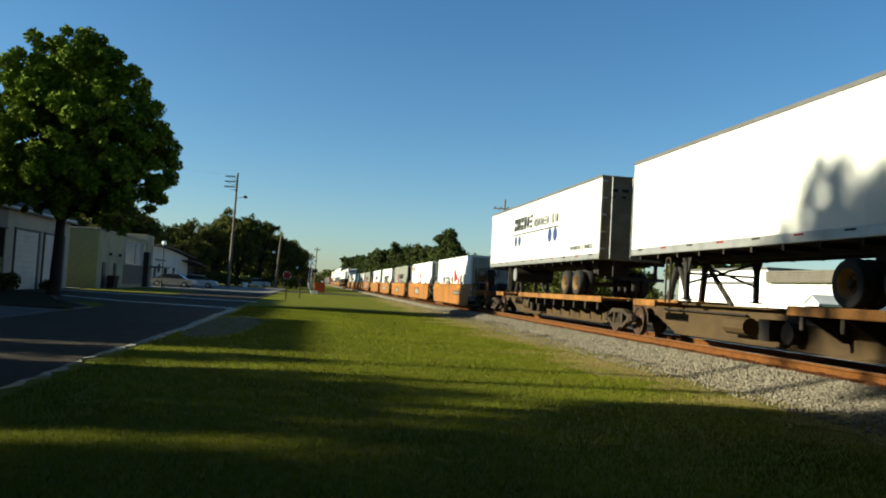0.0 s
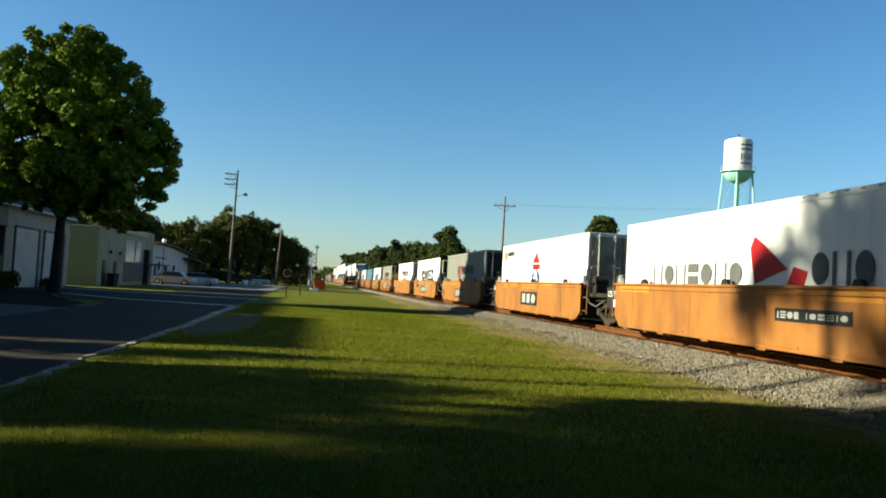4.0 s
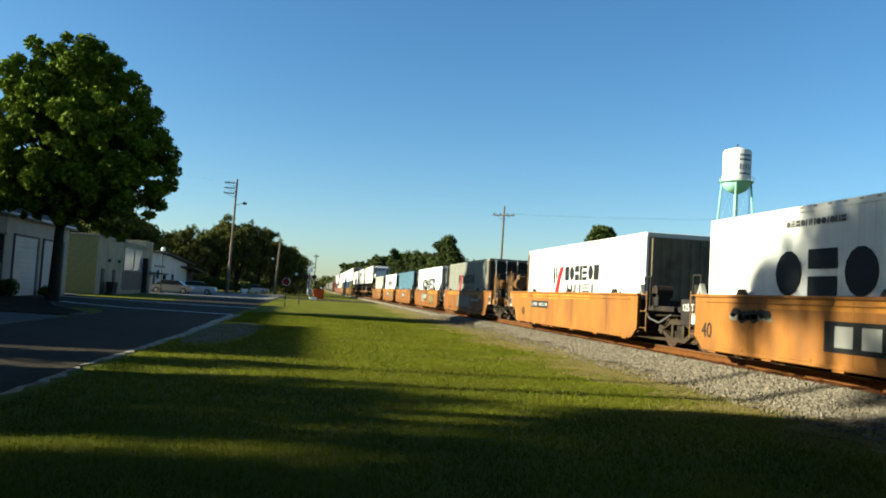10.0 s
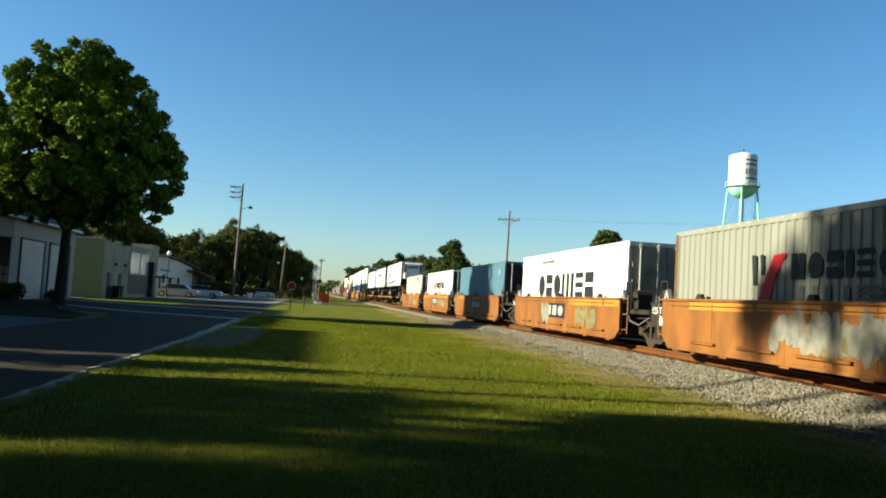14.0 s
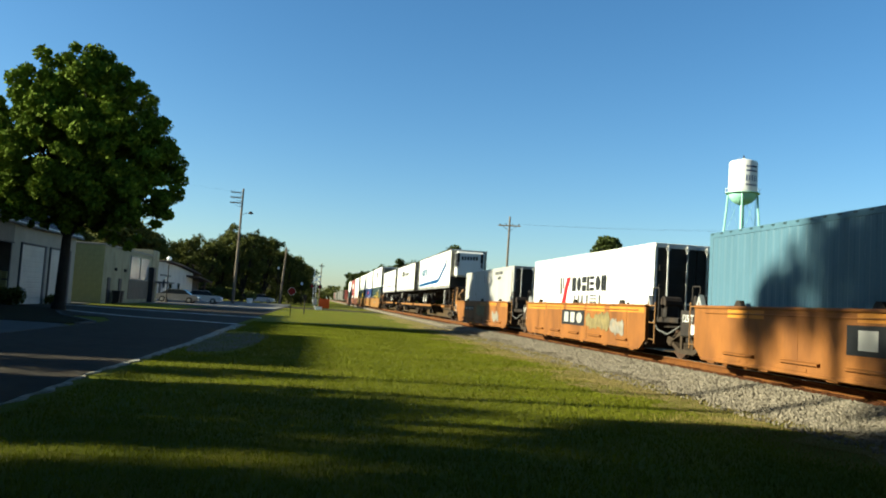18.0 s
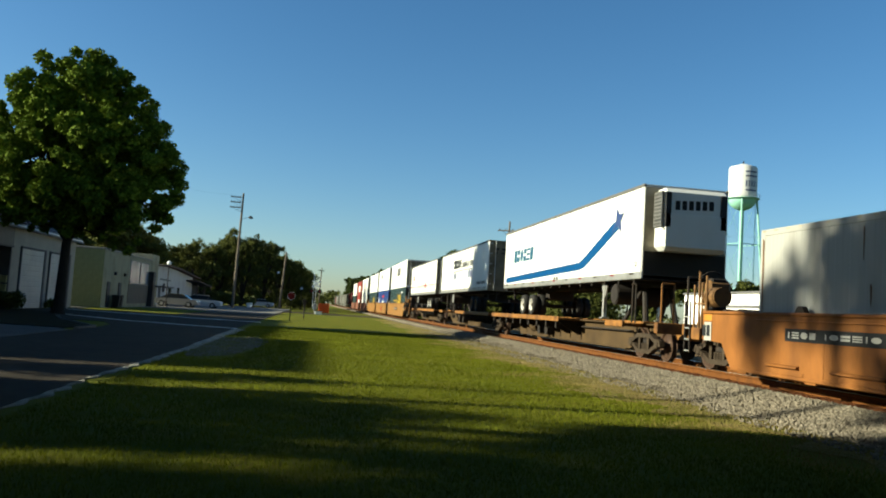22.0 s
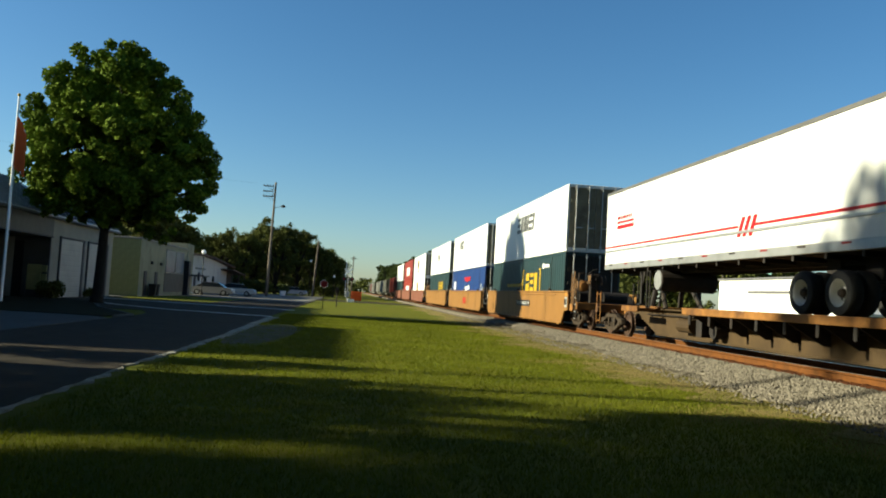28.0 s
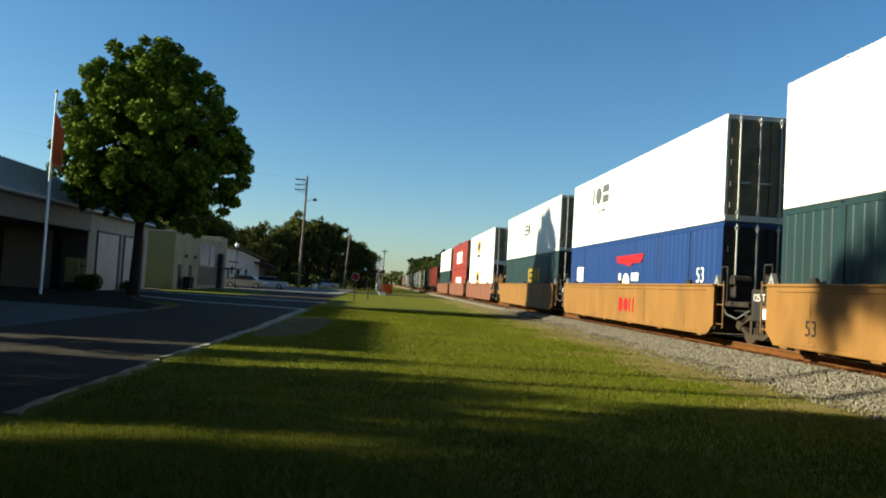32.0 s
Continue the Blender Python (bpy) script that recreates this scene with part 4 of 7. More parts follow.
def badge(t, length, top, u0, u1, z0, z1, style, y_shift=0.0):
    """Painted panels on a well car's side: a framed dark badge with white blocks, or a plain number bar."""
    m = Marks(length, -1.462)
    if style == "badge":
        m.rect(u0, u1, z0, z1).done("badge", M_INK, t, "black painted badge")
        w = (u1 - u0)
        k = Marks(length, -1.467)
        for a in (0.12, 0.40):
            k.rect(u0 + w * a, u0 + w * (a + 0.19), z0 + 0.09, z1 - 0.08)
        k.disc(u0 + w * 0.79, (z0 + z1) / 2, (z1 - z0) / 2 - 0.08, w * 0.12)
        k.done("badge_mark", M_CREAM, t, "white painted blocks")
    elif style == "bar":
        m.rect(u0, u1, z0, z1).done("number_panel", M_INK, t, "black number panel")
        Marks(length, -1.467).word(u0 + 0.06, u0 + (u1 - u0) * 0.35, z0 + 0.06, z1 - 0.06, 4, seed=3).word(u0 + (u1 - u0) * 0.42, u1 - 0.08, z0 + 0.07, z1 - 0.07, 6, seed=8).done("number_bar", M_CREAM, t, "white bar in place of a number")
    elif style == "red":
        m.word(u0, u1, z0, z1, 3, seed=9).done("badge_mark", M_LRED, t, "faded red painted shapes")


def graffiti(t, length, items):
    for u0, u1, z0, z1, m, seed in items:
        r = random.Random(seed)
        k = Marks(length, -1.463 - 0.0006 * (seed % 5))
        n = int((u1 - u0) / 0.28) + 1
        for i in range(n):
            u = u0 + (u1 - u0) * (i + 0.5) / n
            h = (z1 - z0) * (0.55 + 0.45 * r.random())
            b = z0 + (z1 - z0 - h) * r.random()
            w = 0.13 + 0.12 * r.random()
            k.x = -1.463 - 0.0006 * (seed % 5) - 0.0009 * (i % 4)
            k.poly([(u + w * math.cos(a) * (0.8 + 0.4 * r.random()), b + h / 2 + h / 2 * math.sin(a) * (0.8 + 0.3 * r.random())) for a in np.linspace(0, 6.28, 11, endpoint=False)])
        k.done("graffiti", m, t, "faded spray-painted patches")


TYRE_ME = Shape().lathe([(0.25, -0.12), (0.34, -0.14), (0.415, -0.12), (0.44, -0.08), (0.44, 0.08), (0.415, 0.12), (0.34, 0.14), (0.25, 0.12)], axis="x", seg=24).mesh("tyre", M_TYRE, True)
RIM_S = [(0.0, -0.02), (0.08, -0.03), (0.09, 0.02), (0.17, 0.05), (0.21, -0.02), (0.25, -0.12), (0.265, -0.13), (0.26, 0.1), (0.0, 0.1)]
RIM_O_ME = Shape().lathe(RIM_S, axis="x", seg=20).mesh("rim", M_RIM_O, True)
RIM_W_ME = Shape().lathe(RIM_S, axis="x", seg=20).mesh("rim", M_RIM_W, True)


HUB_ME = Shape().lathe([(0.0, -0.1), (0.06, -0.1), (0.085, -0.07), (0.085, 0.02), (0.0, 0.02)], axis="x", seg=12).mesh("hub", M_TRUCK)
HOLE_ME = Shape().cyl((-0.012, 0, 0), (0.0, 0, 0), 0.03, seg=8).mesh("hand_hole", M_DARK)


def trailer(c, label, group, doors_lead=True, tandem=(2.3, 3.5), rim=None, reefer=False, length=16.15, door_paint=None, tank=False, band=M_ALU):
    """A road trailer riding on a spine car; leading end at local y 0."""
    t = mover(thing("semi_trailer", label, "trailer", group), c)
    L, W, Z0, Z1 = length, 1.28, 2.26, 4.97
    part("body", Shape().box(-W + 0.01, W - 0.01, 0.03, L - 0.03, Z0 + 0.18, Z1 - 0.05), M_WHITE, t, "smooth white box body")
    n = 13
    for sx in (-1, 1):
        a, b = sorted((sx * W, sx * (W - 0.03)))
        for i in range(n):
            y0, y1 = 0.06 + i * (L - 0.12) / n, 0.06 + (i + 1) * (L - 0.12) / n
            part("side_panel", Shape().box(a + 0.004, b - 0.004, y0 + 0.002, y1 - 0.002, Z0 + 0.2, Z1 - 0.08), M_WHITE, t)
        a, b = sorted((sx * (W + 0.012), sx * (W - 0.06)))
        part("bottom_rail", Shape().box(a, b, 0, L, Z0, Z0 + 0.2, 0.012), band, t, "grey aluminium lower rail")
        part("top_rail", Shape().box(a, b, 0, L, Z1 - 0.09, Z1 + 0.012, 0.012), M_FASCIA, t, "dull grey upper rail")
        if sx < 0:
            for i in range(11):
                y = 0.7 + i * (L - 1.4) / 10
                part("reflector", Shape().box(-W - 0.017, -W - 0.008, y - 0.15, y + 0.15, Z0 + 0.13, Z0 + 0.17), M_SIGNR if i % 2 else M_STEEL, t)
        for y in (0.0, L - 0.1):
            part("corner_post", Shape().box(a, b, y, y + 0.1, Z0, Z1, 0.03), band, t)
    part("roof", Shape().box(-W, W, 0.02, L - 0.02, Z1 - 0.05, Z1, 0.01), M_ALU, t)
    part("under_frame", Shape().box(-0.5, -0.4, 0.3, L - 0.3, Z0 - 0.18, Z0 + 0.02).box(0.4, 0.5, 0.3, L - 0.3, Z0 - 0.18, Z0 + 0.02).box(-1.2, 1.2, 0.1, L - 0.1, Z0 - 0.02, Z0 + 0.03), M_STEEL, t)
    for k in range(14):
        y = 0.6 + k * (L - 1.2) / 13
        part("cross_member", Shape().box(-1.24, 1.24, y - 0.04, y + 0.04, Z0 - 0.12, Z0), M_STEEL, t)
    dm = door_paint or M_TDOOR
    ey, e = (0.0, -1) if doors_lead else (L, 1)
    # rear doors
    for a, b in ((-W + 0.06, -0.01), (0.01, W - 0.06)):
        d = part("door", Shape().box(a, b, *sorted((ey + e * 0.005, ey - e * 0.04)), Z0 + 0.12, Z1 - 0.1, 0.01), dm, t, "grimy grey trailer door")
        for x in (a + 0.3, b - 0.22):
            part("lock_rod", Shape().cyl((x, ey + e * 0.05, Z0 + 0.02), (x, ey + e * 0.05, Z1 - 0.04), 0.022, seg=8), M_ROD, d)
        for q in range(5):
            z = Z0 + 0.3 + q * 0.55
            part("hinge", Shape().box(*( (a - 0.02, a + 0.14) if a < -0.5 else (b - 0.14, b + 0.02)), *sorted((ey + e * 0.03, ey)), z, z + 0.06), M_ROD, d)
    part("rear_header", Shape().box(-W, W, *sorted((ey + e * 0.012, ey - e * 0.06)), Z1 - 0.1, Z1, 0.01), M_TDOOR, t)
    part("rear_sill", Shape().box(-W, W, *sorted((ey + e * 0.012, ey - e * 0.06)), Z0 - 0.02, Z0 + 0.12, 0.01), M_TDOOR, t)
    if doors_lead:
        for z, w_, h_ in ((4.45, 0.16, 0.1), (4.25, 0.1, 0.07)):
            bars = Shape()
            for q in range(5):
                bars.box(-0.95 + q * 0.37, -0.95 + q * 0.37 + w_ * 1.4, -0.016, -0.006, z, z + h_)
            tagged(part("lettering", bars, M_INK, t, "dark bars on the doors"), kind="stuff")
    part("under_ride_guard", Shape().box(-1.0, 1.0, *sorted((ey - e * 0.02, ey - e * 0.12)), 1.62, 1.72).box(-0.75, -0.66, *sorted((ey - e * 0.02, ey - e * 0.12)), 1.7, Z0).box(0.66, 0.75, *sorted((ey - e * 0.02, ey - e * 0.12)), 1.7, Z0), M_STEEL, t)
    # wheels
    for d in tandem:
        y = d if doors_lead else L - d
        ax = part("axle", Shape().cyl((-1.1, y, 1.49), (1.1, y, 1.49), 0.07).box(-0.55, 0.55, y - 0.25, y + 0.25, 1.75, Z0 - 0.05, 0.02), M_STEEL, t)
        for x in (-1.13, -0.80, 0.80, 1.13):
            w = part("tyre", TYRE_ME, None, ax, m=pose(x, y, 1.49, 0, 0, 0 if x < 0 else 180))
            if abs(x) > 1:
                part("rim", RIM_W_ME if rim == "w" else RIM_O_ME, None, ax, "dished steel rim", m=pose(x, y, 1.49, 0, 0, 0 if x < 0 else 180))
            if x < -1:
                part("hub", HUB_ME, None, ax, m=pose(x, y, 1.49))
                for k in range(8):
                    a = k * math.pi / 4
                    part("hand_hole", HOLE_ME, None, ax, m=pose(x + 0.035, y + 0.14 * math.cos(a), 1.49 + 0.14 * math.sin(a)))
    yl = L - 2.9 if doors_lead else 3.7
    for sx in (-0.95, 0.95):
        g = part("landing_leg", Shape().box(sx - 0.06, sx + 0.06, yl - 0.06, yl + 0.06, 1.12, Z0, 0.01).box(sx - 0.13, sx + 0.13, yl - 0.13, yl + 0.13, 1.08, 1.12, 0.01), M_ALU if reefer else M_STEEL, t)
        part("leg_brace", Shape().prism([(yl - 0.3, Z0), (yl + 0.3, Z0), (yl + 0.08, Z0 - 0.5), (yl - 0.08, Z0 - 0.5)], sx - 0.02, sx + 0.02, "x"), M_ALU if reefer else M_STEEL, g)
    part("leg_cross_brace", Shape().cyl((-0.95, yl, 1.5), (0.95, yl, 2.1), 0.03, seg=6).cyl((0.95, yl, 1.5), (-0.95, yl, 2.1), 0.03, seg=6).cyl((-0.95, yl, 1.75), (0.95, yl, 1.75), 0.03, seg=6), M_STEEL, t)
    if tank:
        yt = yl - 1.7 if doors_lead else yl - 1.3
        part("fuel_tank", Shape().cyl((-1.1, yt, 1.85), (0.6, yt, 1.85), 0.32, seg=18), M_STEEL, t, "dark cylindrical tank")
        part("tank_end", Shape().cyl((-1.13, yt, 1.85), (-1.10, yt, 1.85), 0.29, seg=18), M_STEEL if reefer else M_ALU, t)
    part("nose_plate" if doors_lead else "nose_wall", Shape().box(-W + 0.05, W - 0.05, *sorted((ey - e * (L + 0.0), ey - e * (L - 0.05))), Z0 + 0.15, Z1 - 0.08), M_DOOR, t)
    if reefer:
        u = part("cooling_unit", Shape().box(-0.98, 1.0, -0.62, 0.0, 3.05, 4.82, 0.12), M_WHITE, t, "white rounded cooling unit")
        part("grille_back", Shape().box(-0.995, -0.97, -0.58, -0.05, 3.7, 4.72, 0.005), M_DARK, u)
        for k in range(10):
            part("grille_bar", Shape().box(-1.01, -0.985, -0.57, -0.06, 3.74 + k * 0.104, 3.765 + k * 0.104), M_ALU, u)
        for k in range(6):
            part("grille_bar", Shape().box(-1.008, -0.985, -0.56 + k * 0.096, -0.54 + k * 0.096, 3.72, 4.70), M_ALU, u)
        part("service_door", Shape().box(-0.9, 0.9, -0.645, -0.615, 3.15, 4.1, 0.02), M_WHITE, u)
        part("front_vent", Shape().box(0.72, 0.92, -0.645, -0.61, 3.7, 4.7, 0.02), M_DARK, u)
        blocks = Shape()
        for i in range(6):
            blocks.box(-0.62 + i * 0.2, -0.48 + i * 0.2, -0.626, -0.62, 4.2 + i * 0.01, 4.46 + i * 0.01)
        tagged(part("nose_mark", blocks, M_INK, u, "dark painted blocks"), kind="stuff")
        part("front_vent", Shape().box(-0.92, -0.74, -0.645, -0.61, 3.7, 4.7, 0.02), M_DARK, u)
        part("panel_seam", Shape().box(-0.95, 0.95, -0.626, -0.61, 3.62, 3.65), M_LGREY, u)
        part("nose_skirt", Shape().box(-W + 0.05, W - 0.05, -0.02, 0.03, Z0 + 0.1, 3.05), M_DDOOR, t)
    return t


def spine_car(c, label, first=False, last=False, hitch_lead=False, length=20.3):
    """One platform of a spine car under a trailer; local y 0 at the bogie before the trailer's leading end."""
    t = mover(thing("spine_car", label, "rail car", "spine cars of the train"), c)
    L = length
    pr = [(0.2, 0.62), (0.2, 0.98), (L - 0.2, 0.98), (L - 0.2, 0.62), (L - 1.4, 0.6), (L - 2.6, 0.18), (2.6, 0.18), (1.4, 0.6)]
    part("spine", Shape().prism(pr, -0.42, 0.42, "x"), M_SPINE, t, "dusty brown centre sill")
    part("spine_flange", Shape().box(-0.62, 0.62, 0.25, L - 0.25, 0.95, 1.0, 0.01).box(-0.5, 0.5, 2.7, L - 2.7, 0.15, 0.19, 0.01), M_SPINE, t)
    a, b = (L - 11.8, L - 0.5) if hitch_lead else (0.4, 10.4)
    d = part("wheel_deck", Shape().box(-1.45, 1.45, a, b, 0.94, 1.03, 0.015), M_DECK, t, "rusty yellow-edged wheel platform")
    part("deck_edge", Shape().box(-1.47, -1.42, a, b, 0.88, 1.06, 0.012), M_DECK, d, "chipped yellow edge")
    part("deck_edge", Shape().box(1.42, 1.47, a, b, 0.88, 1.06, 0.012), M_DECK, d)
    for i in range(9):
        y = a + 0.4 + i * (b - a - 0.8) / 8
        for sx in (-1, 1):
            part("deck_bracket", Shape().prism([(sx * 1.42, 0.90), (sx * 0.42, 0.94), (sx * 0.42, 0.42), (sx * 0.55, 0.42)], y - 0.03, y + 0.03, "y"), M_STEEL, d)
        part("deck_hook", Shape().box(-1.44, -1.36, y - 0.05, y + 0.05, 0.62, 0.9, 0.02), M_STEEL, d)
    yh = 1.6 if hitch_lead else L - 2.6
    h = part("hitch", Shape().box(-0.45, 0.45, yh - 0.4, yh + 0.4, 2.12, 2.22, 0.03), M_STEEL, t, "tall steel trailer hitch")
    e = -1 if not hitch_lead else 1
    for sx in (-0.4, 0.4):
        part("hitch_leg", Shape().cyl((sx, yh, 2.15), (sx * 1.5, yh + e * 1.1, 1.0), 0.07, seg=8).cyl((sx, yh, 2.15), (sx * 1.2, yh - e * 0.35, 1.0), 0.09, seg=8), M_STEEL, h)
    part("hitch_plate", Shape().box(-0.75, 0.75, yh - 0.75, yh + 0.75, 0.98, 1.06, 0.02), M_DECK, t)
    part("handrail", Shape().cyl((-1.05, yh - 0.9, 1.0), (-1.05, yh - 0.9, 2.15), 0.025, seg=6).cyl((-1.05, yh - 0.65, 1.0), (-1.05, yh - 0.65, 2.15), 0.025, seg=6).cyl((-1.05, yh - 0.9, 2.15), (-1.05, yh - 0.65, 2.15), 0.025, seg=6), M_STEEL, t)
    part("outrigger", Shape().box(-1.3, 1.3, yh - 0.5, yh - 0.38, 0.88, 0.98).box(-1.3, 1.3, yh + 0.38, yh + 0.5, 0.88, 0.98).box(-1.38, -1.28, yh - 0.7, yh + 0.7, 0.86, 1.04, 0.02), M_DECK, t)
    part("air_tank", Shape().cyl((-0.62, L * 0.66, 0.55), (-0.62, L * 0.66 + 0.9, 0.55), 0.2, seg=12), M_SPINE, t)
    part("brake_cylinder", Shape().cyl((-0.75, L * 0.58, 0.5), (-0.45, L * 0.58, 0.5), 0.22, seg=12).box(-0.9, -0.45, L * 0.6, L * 0.62, 0.3, 0.75), M_STEEL, t)
    part("brake_rod", Shape().cyl((-0.55, 2.0, 0.75), (-0.55, L * 0.6, 0.72), 0.025, seg=6).cyl((-0.5, L * 0.68, 0.8), (-0.5, L - 2, 0.8), 0.025, seg=6), M_STEEL, t)
    bogie(t, 0.0)
    part("articulation", Shape().cyl((0, 0, 0.7), (0, 0, 1.05), 0.36, seg=16), M_STEEL, t)
    if last:
        bogie(t, L)
        part("end_sill", Shape().box(-1.3, 1.3, L + 0.9, L + 1.1, 0.75, 1.05, 0.02).box(-0.3, 0.3, L - 0.3, L + 1.0, 0.6, 0.95).box(-0.12, 0.12, L + 1.0, L + 1.8, 0.72, 0.95, 0.03), M_DECK, t)
        ladder(t, -1.28, L + 0.6, 0.35, 1.5, M_DECK)
    if first:
        part("end_sill", Shape().box(-1.3, 1.3, -1.4, -1.2, 0.75, 1.05, 0.02).box(-0.3, 0.3, -1.3, 0.3, 0.6, 0.95).box(-0.12, 0.12, -2.0, -1.3, 0.72, 0.95, 0.03), M_DECK, t)
        part("hand_rail", Shape().cyl((-1.15, -1.3, 1.0), (-1.15, -1.3, 2.1), 0.025, seg=6).cyl((-0.8, -1.3, 1.0), (-0.8, -1.3, 2.1), 0.025, seg=6).cyl((-1.15, -1.3, 2.1), (-0.8, -1.3, 2.1), 0.025, seg=6), M_DECK, t)
        brake_wheel(t, 0.3, -1.35, 1.7)
    return t


# ---- plants ----
def leaf_cloud(name, centres, radii, count, size, material, parent, flat=0.8, shell=0.3, reach=0.95):
    """A crown as very many small leaves round the given clump centres; shell and reach say how near the clumps' skins they lie."""
    centres, radii = np.array(centres, float), np.array(radii, float)
    w = radii ** 2
    k = RNG.choice(len(centres), count, p=w / w.sum())
    d = RNG.normal(size=(count, 3))
    d /= np.linalg.norm(d, axis=1)[:, None]
    r = radii[k] * (shell + reach * RNG.random(count) ** 0.8)
    p = centres[k] + d * r[:, None] * np.array((1, 1, flat))
    a = RNG.normal(size=(count, 3)) + d * 0.4
    a /= np.linalg.norm(a, axis=1)[:, None]
    b = np.cross(a, RNG.normal(size=(count, 3)))
    b /= np.linalg.norm(b, axis=1)[:, None]
    s = size * (0.6 + 0.8 * RNG.random(count))[:, None]
    v = np.stack([p - a * s, p + b * s * 0.62, p + a * s, p - b * s * 0.62], 1).reshape(-1, 3)
    f = np.arange(count * 4).reshape(-1, 4)
    ob = new(name, raw_mesh(name, v, f, material))
    ob.parent = parent
    return ob


def branch(s, p, d, length, r, depth, tips, rnd, spread=0.7):
    q = Vector(p) + Vector(d) * length
    s.cyl(p, q, r, r * 0.68, seg=8 if depth > 1 else 5, caps=False)
    if depth == 0:
        tips.append(tuple(q))
        return
    for _ in range(3 if depth > 1 else 3):
        nd = (Vector(d) + Vector((rnd.gauss(0, spread), rnd.gauss(0, spread), rnd.gauss(0.12, spread * 0.6)))).normalized()
        branch(s, q, nd, length * (0.62 + 0.2 * rnd.random()), r * 0.6, depth - 1, tips, rnd, spread)


def broad_tree(at, label, height, trunk_r, clear, lobes, leaves, size, material, seed, per_lobe=26, clump=0.95, group="", shell=0.3, reach=0.95):
    """lobes: (x, y, z, rx, rz) bulges of the crown from the trunk's foot; clumps lie near their skins."""
    rnd = random.Random(seed)
    t = thing("tree", label, "tree", group, at=at)
    s = Shape()
    s.cyl((0, 0, 0), (0.03, 0, 0.35), trunk_r * 1.5, trunk_r * 1.08, seg=12, caps=False)
    s.cyl((0.03, 0, 0.35), (0.08, 0.0, clear), trunk_r * 1.08, trunk_r * 0.86, seg=12, caps=False)
    top = Vector((0.08, 0, clear))
    cc, rr = [], []
    for x, y, z, rx, rz in lobes:
        n = max(6, int(per_lobe * min(1.5, (rx * rx * rz / (lobes[0][3] ** 2 * lobes[0][4])) ** 0.7)))
        for _ in range(n):
            d = Vector((rnd.gauss(0, 1), rnd.gauss(0, 1), rnd.gauss(0, 1))).normalized()
            k = 0.45 + 0.5 * rnd.random() ** 0.5
            q = Vector((x + d.x * rx * k, y + d.y * rx * k, z + d.z * rz * k))
            cc.append(tuple(q))
            rr.append(clump * (0.65 + 0.6 * rnd.random()))
        c = Vector((x, y, z))
        m = top.lerp(c, 0.5) + Vector((rnd.gauss(0, 0.3), rnd.gauss(0, 0.3), 0))
        s.cyl(top, m, trunk_r * 0.55, trunk_r * 0.4, seg=8, caps=False).cyl(m, c, trunk_r * 0.4, trunk_r * 0.2, seg=7, caps=False)
        for q in cc[-n::2]:
            s.cyl(m.lerp(c, rnd.random()), q, trunk_r * 0.14, trunk_r * 0.04, seg=5, caps=False)
    part("trunk", s, M_BARK, t, "dark brown trunk and limbs", smooth=True)
    leaf_cloud("crown", cc, rr, leaves, size, material, t, 0.8, shell, reach)
    return t


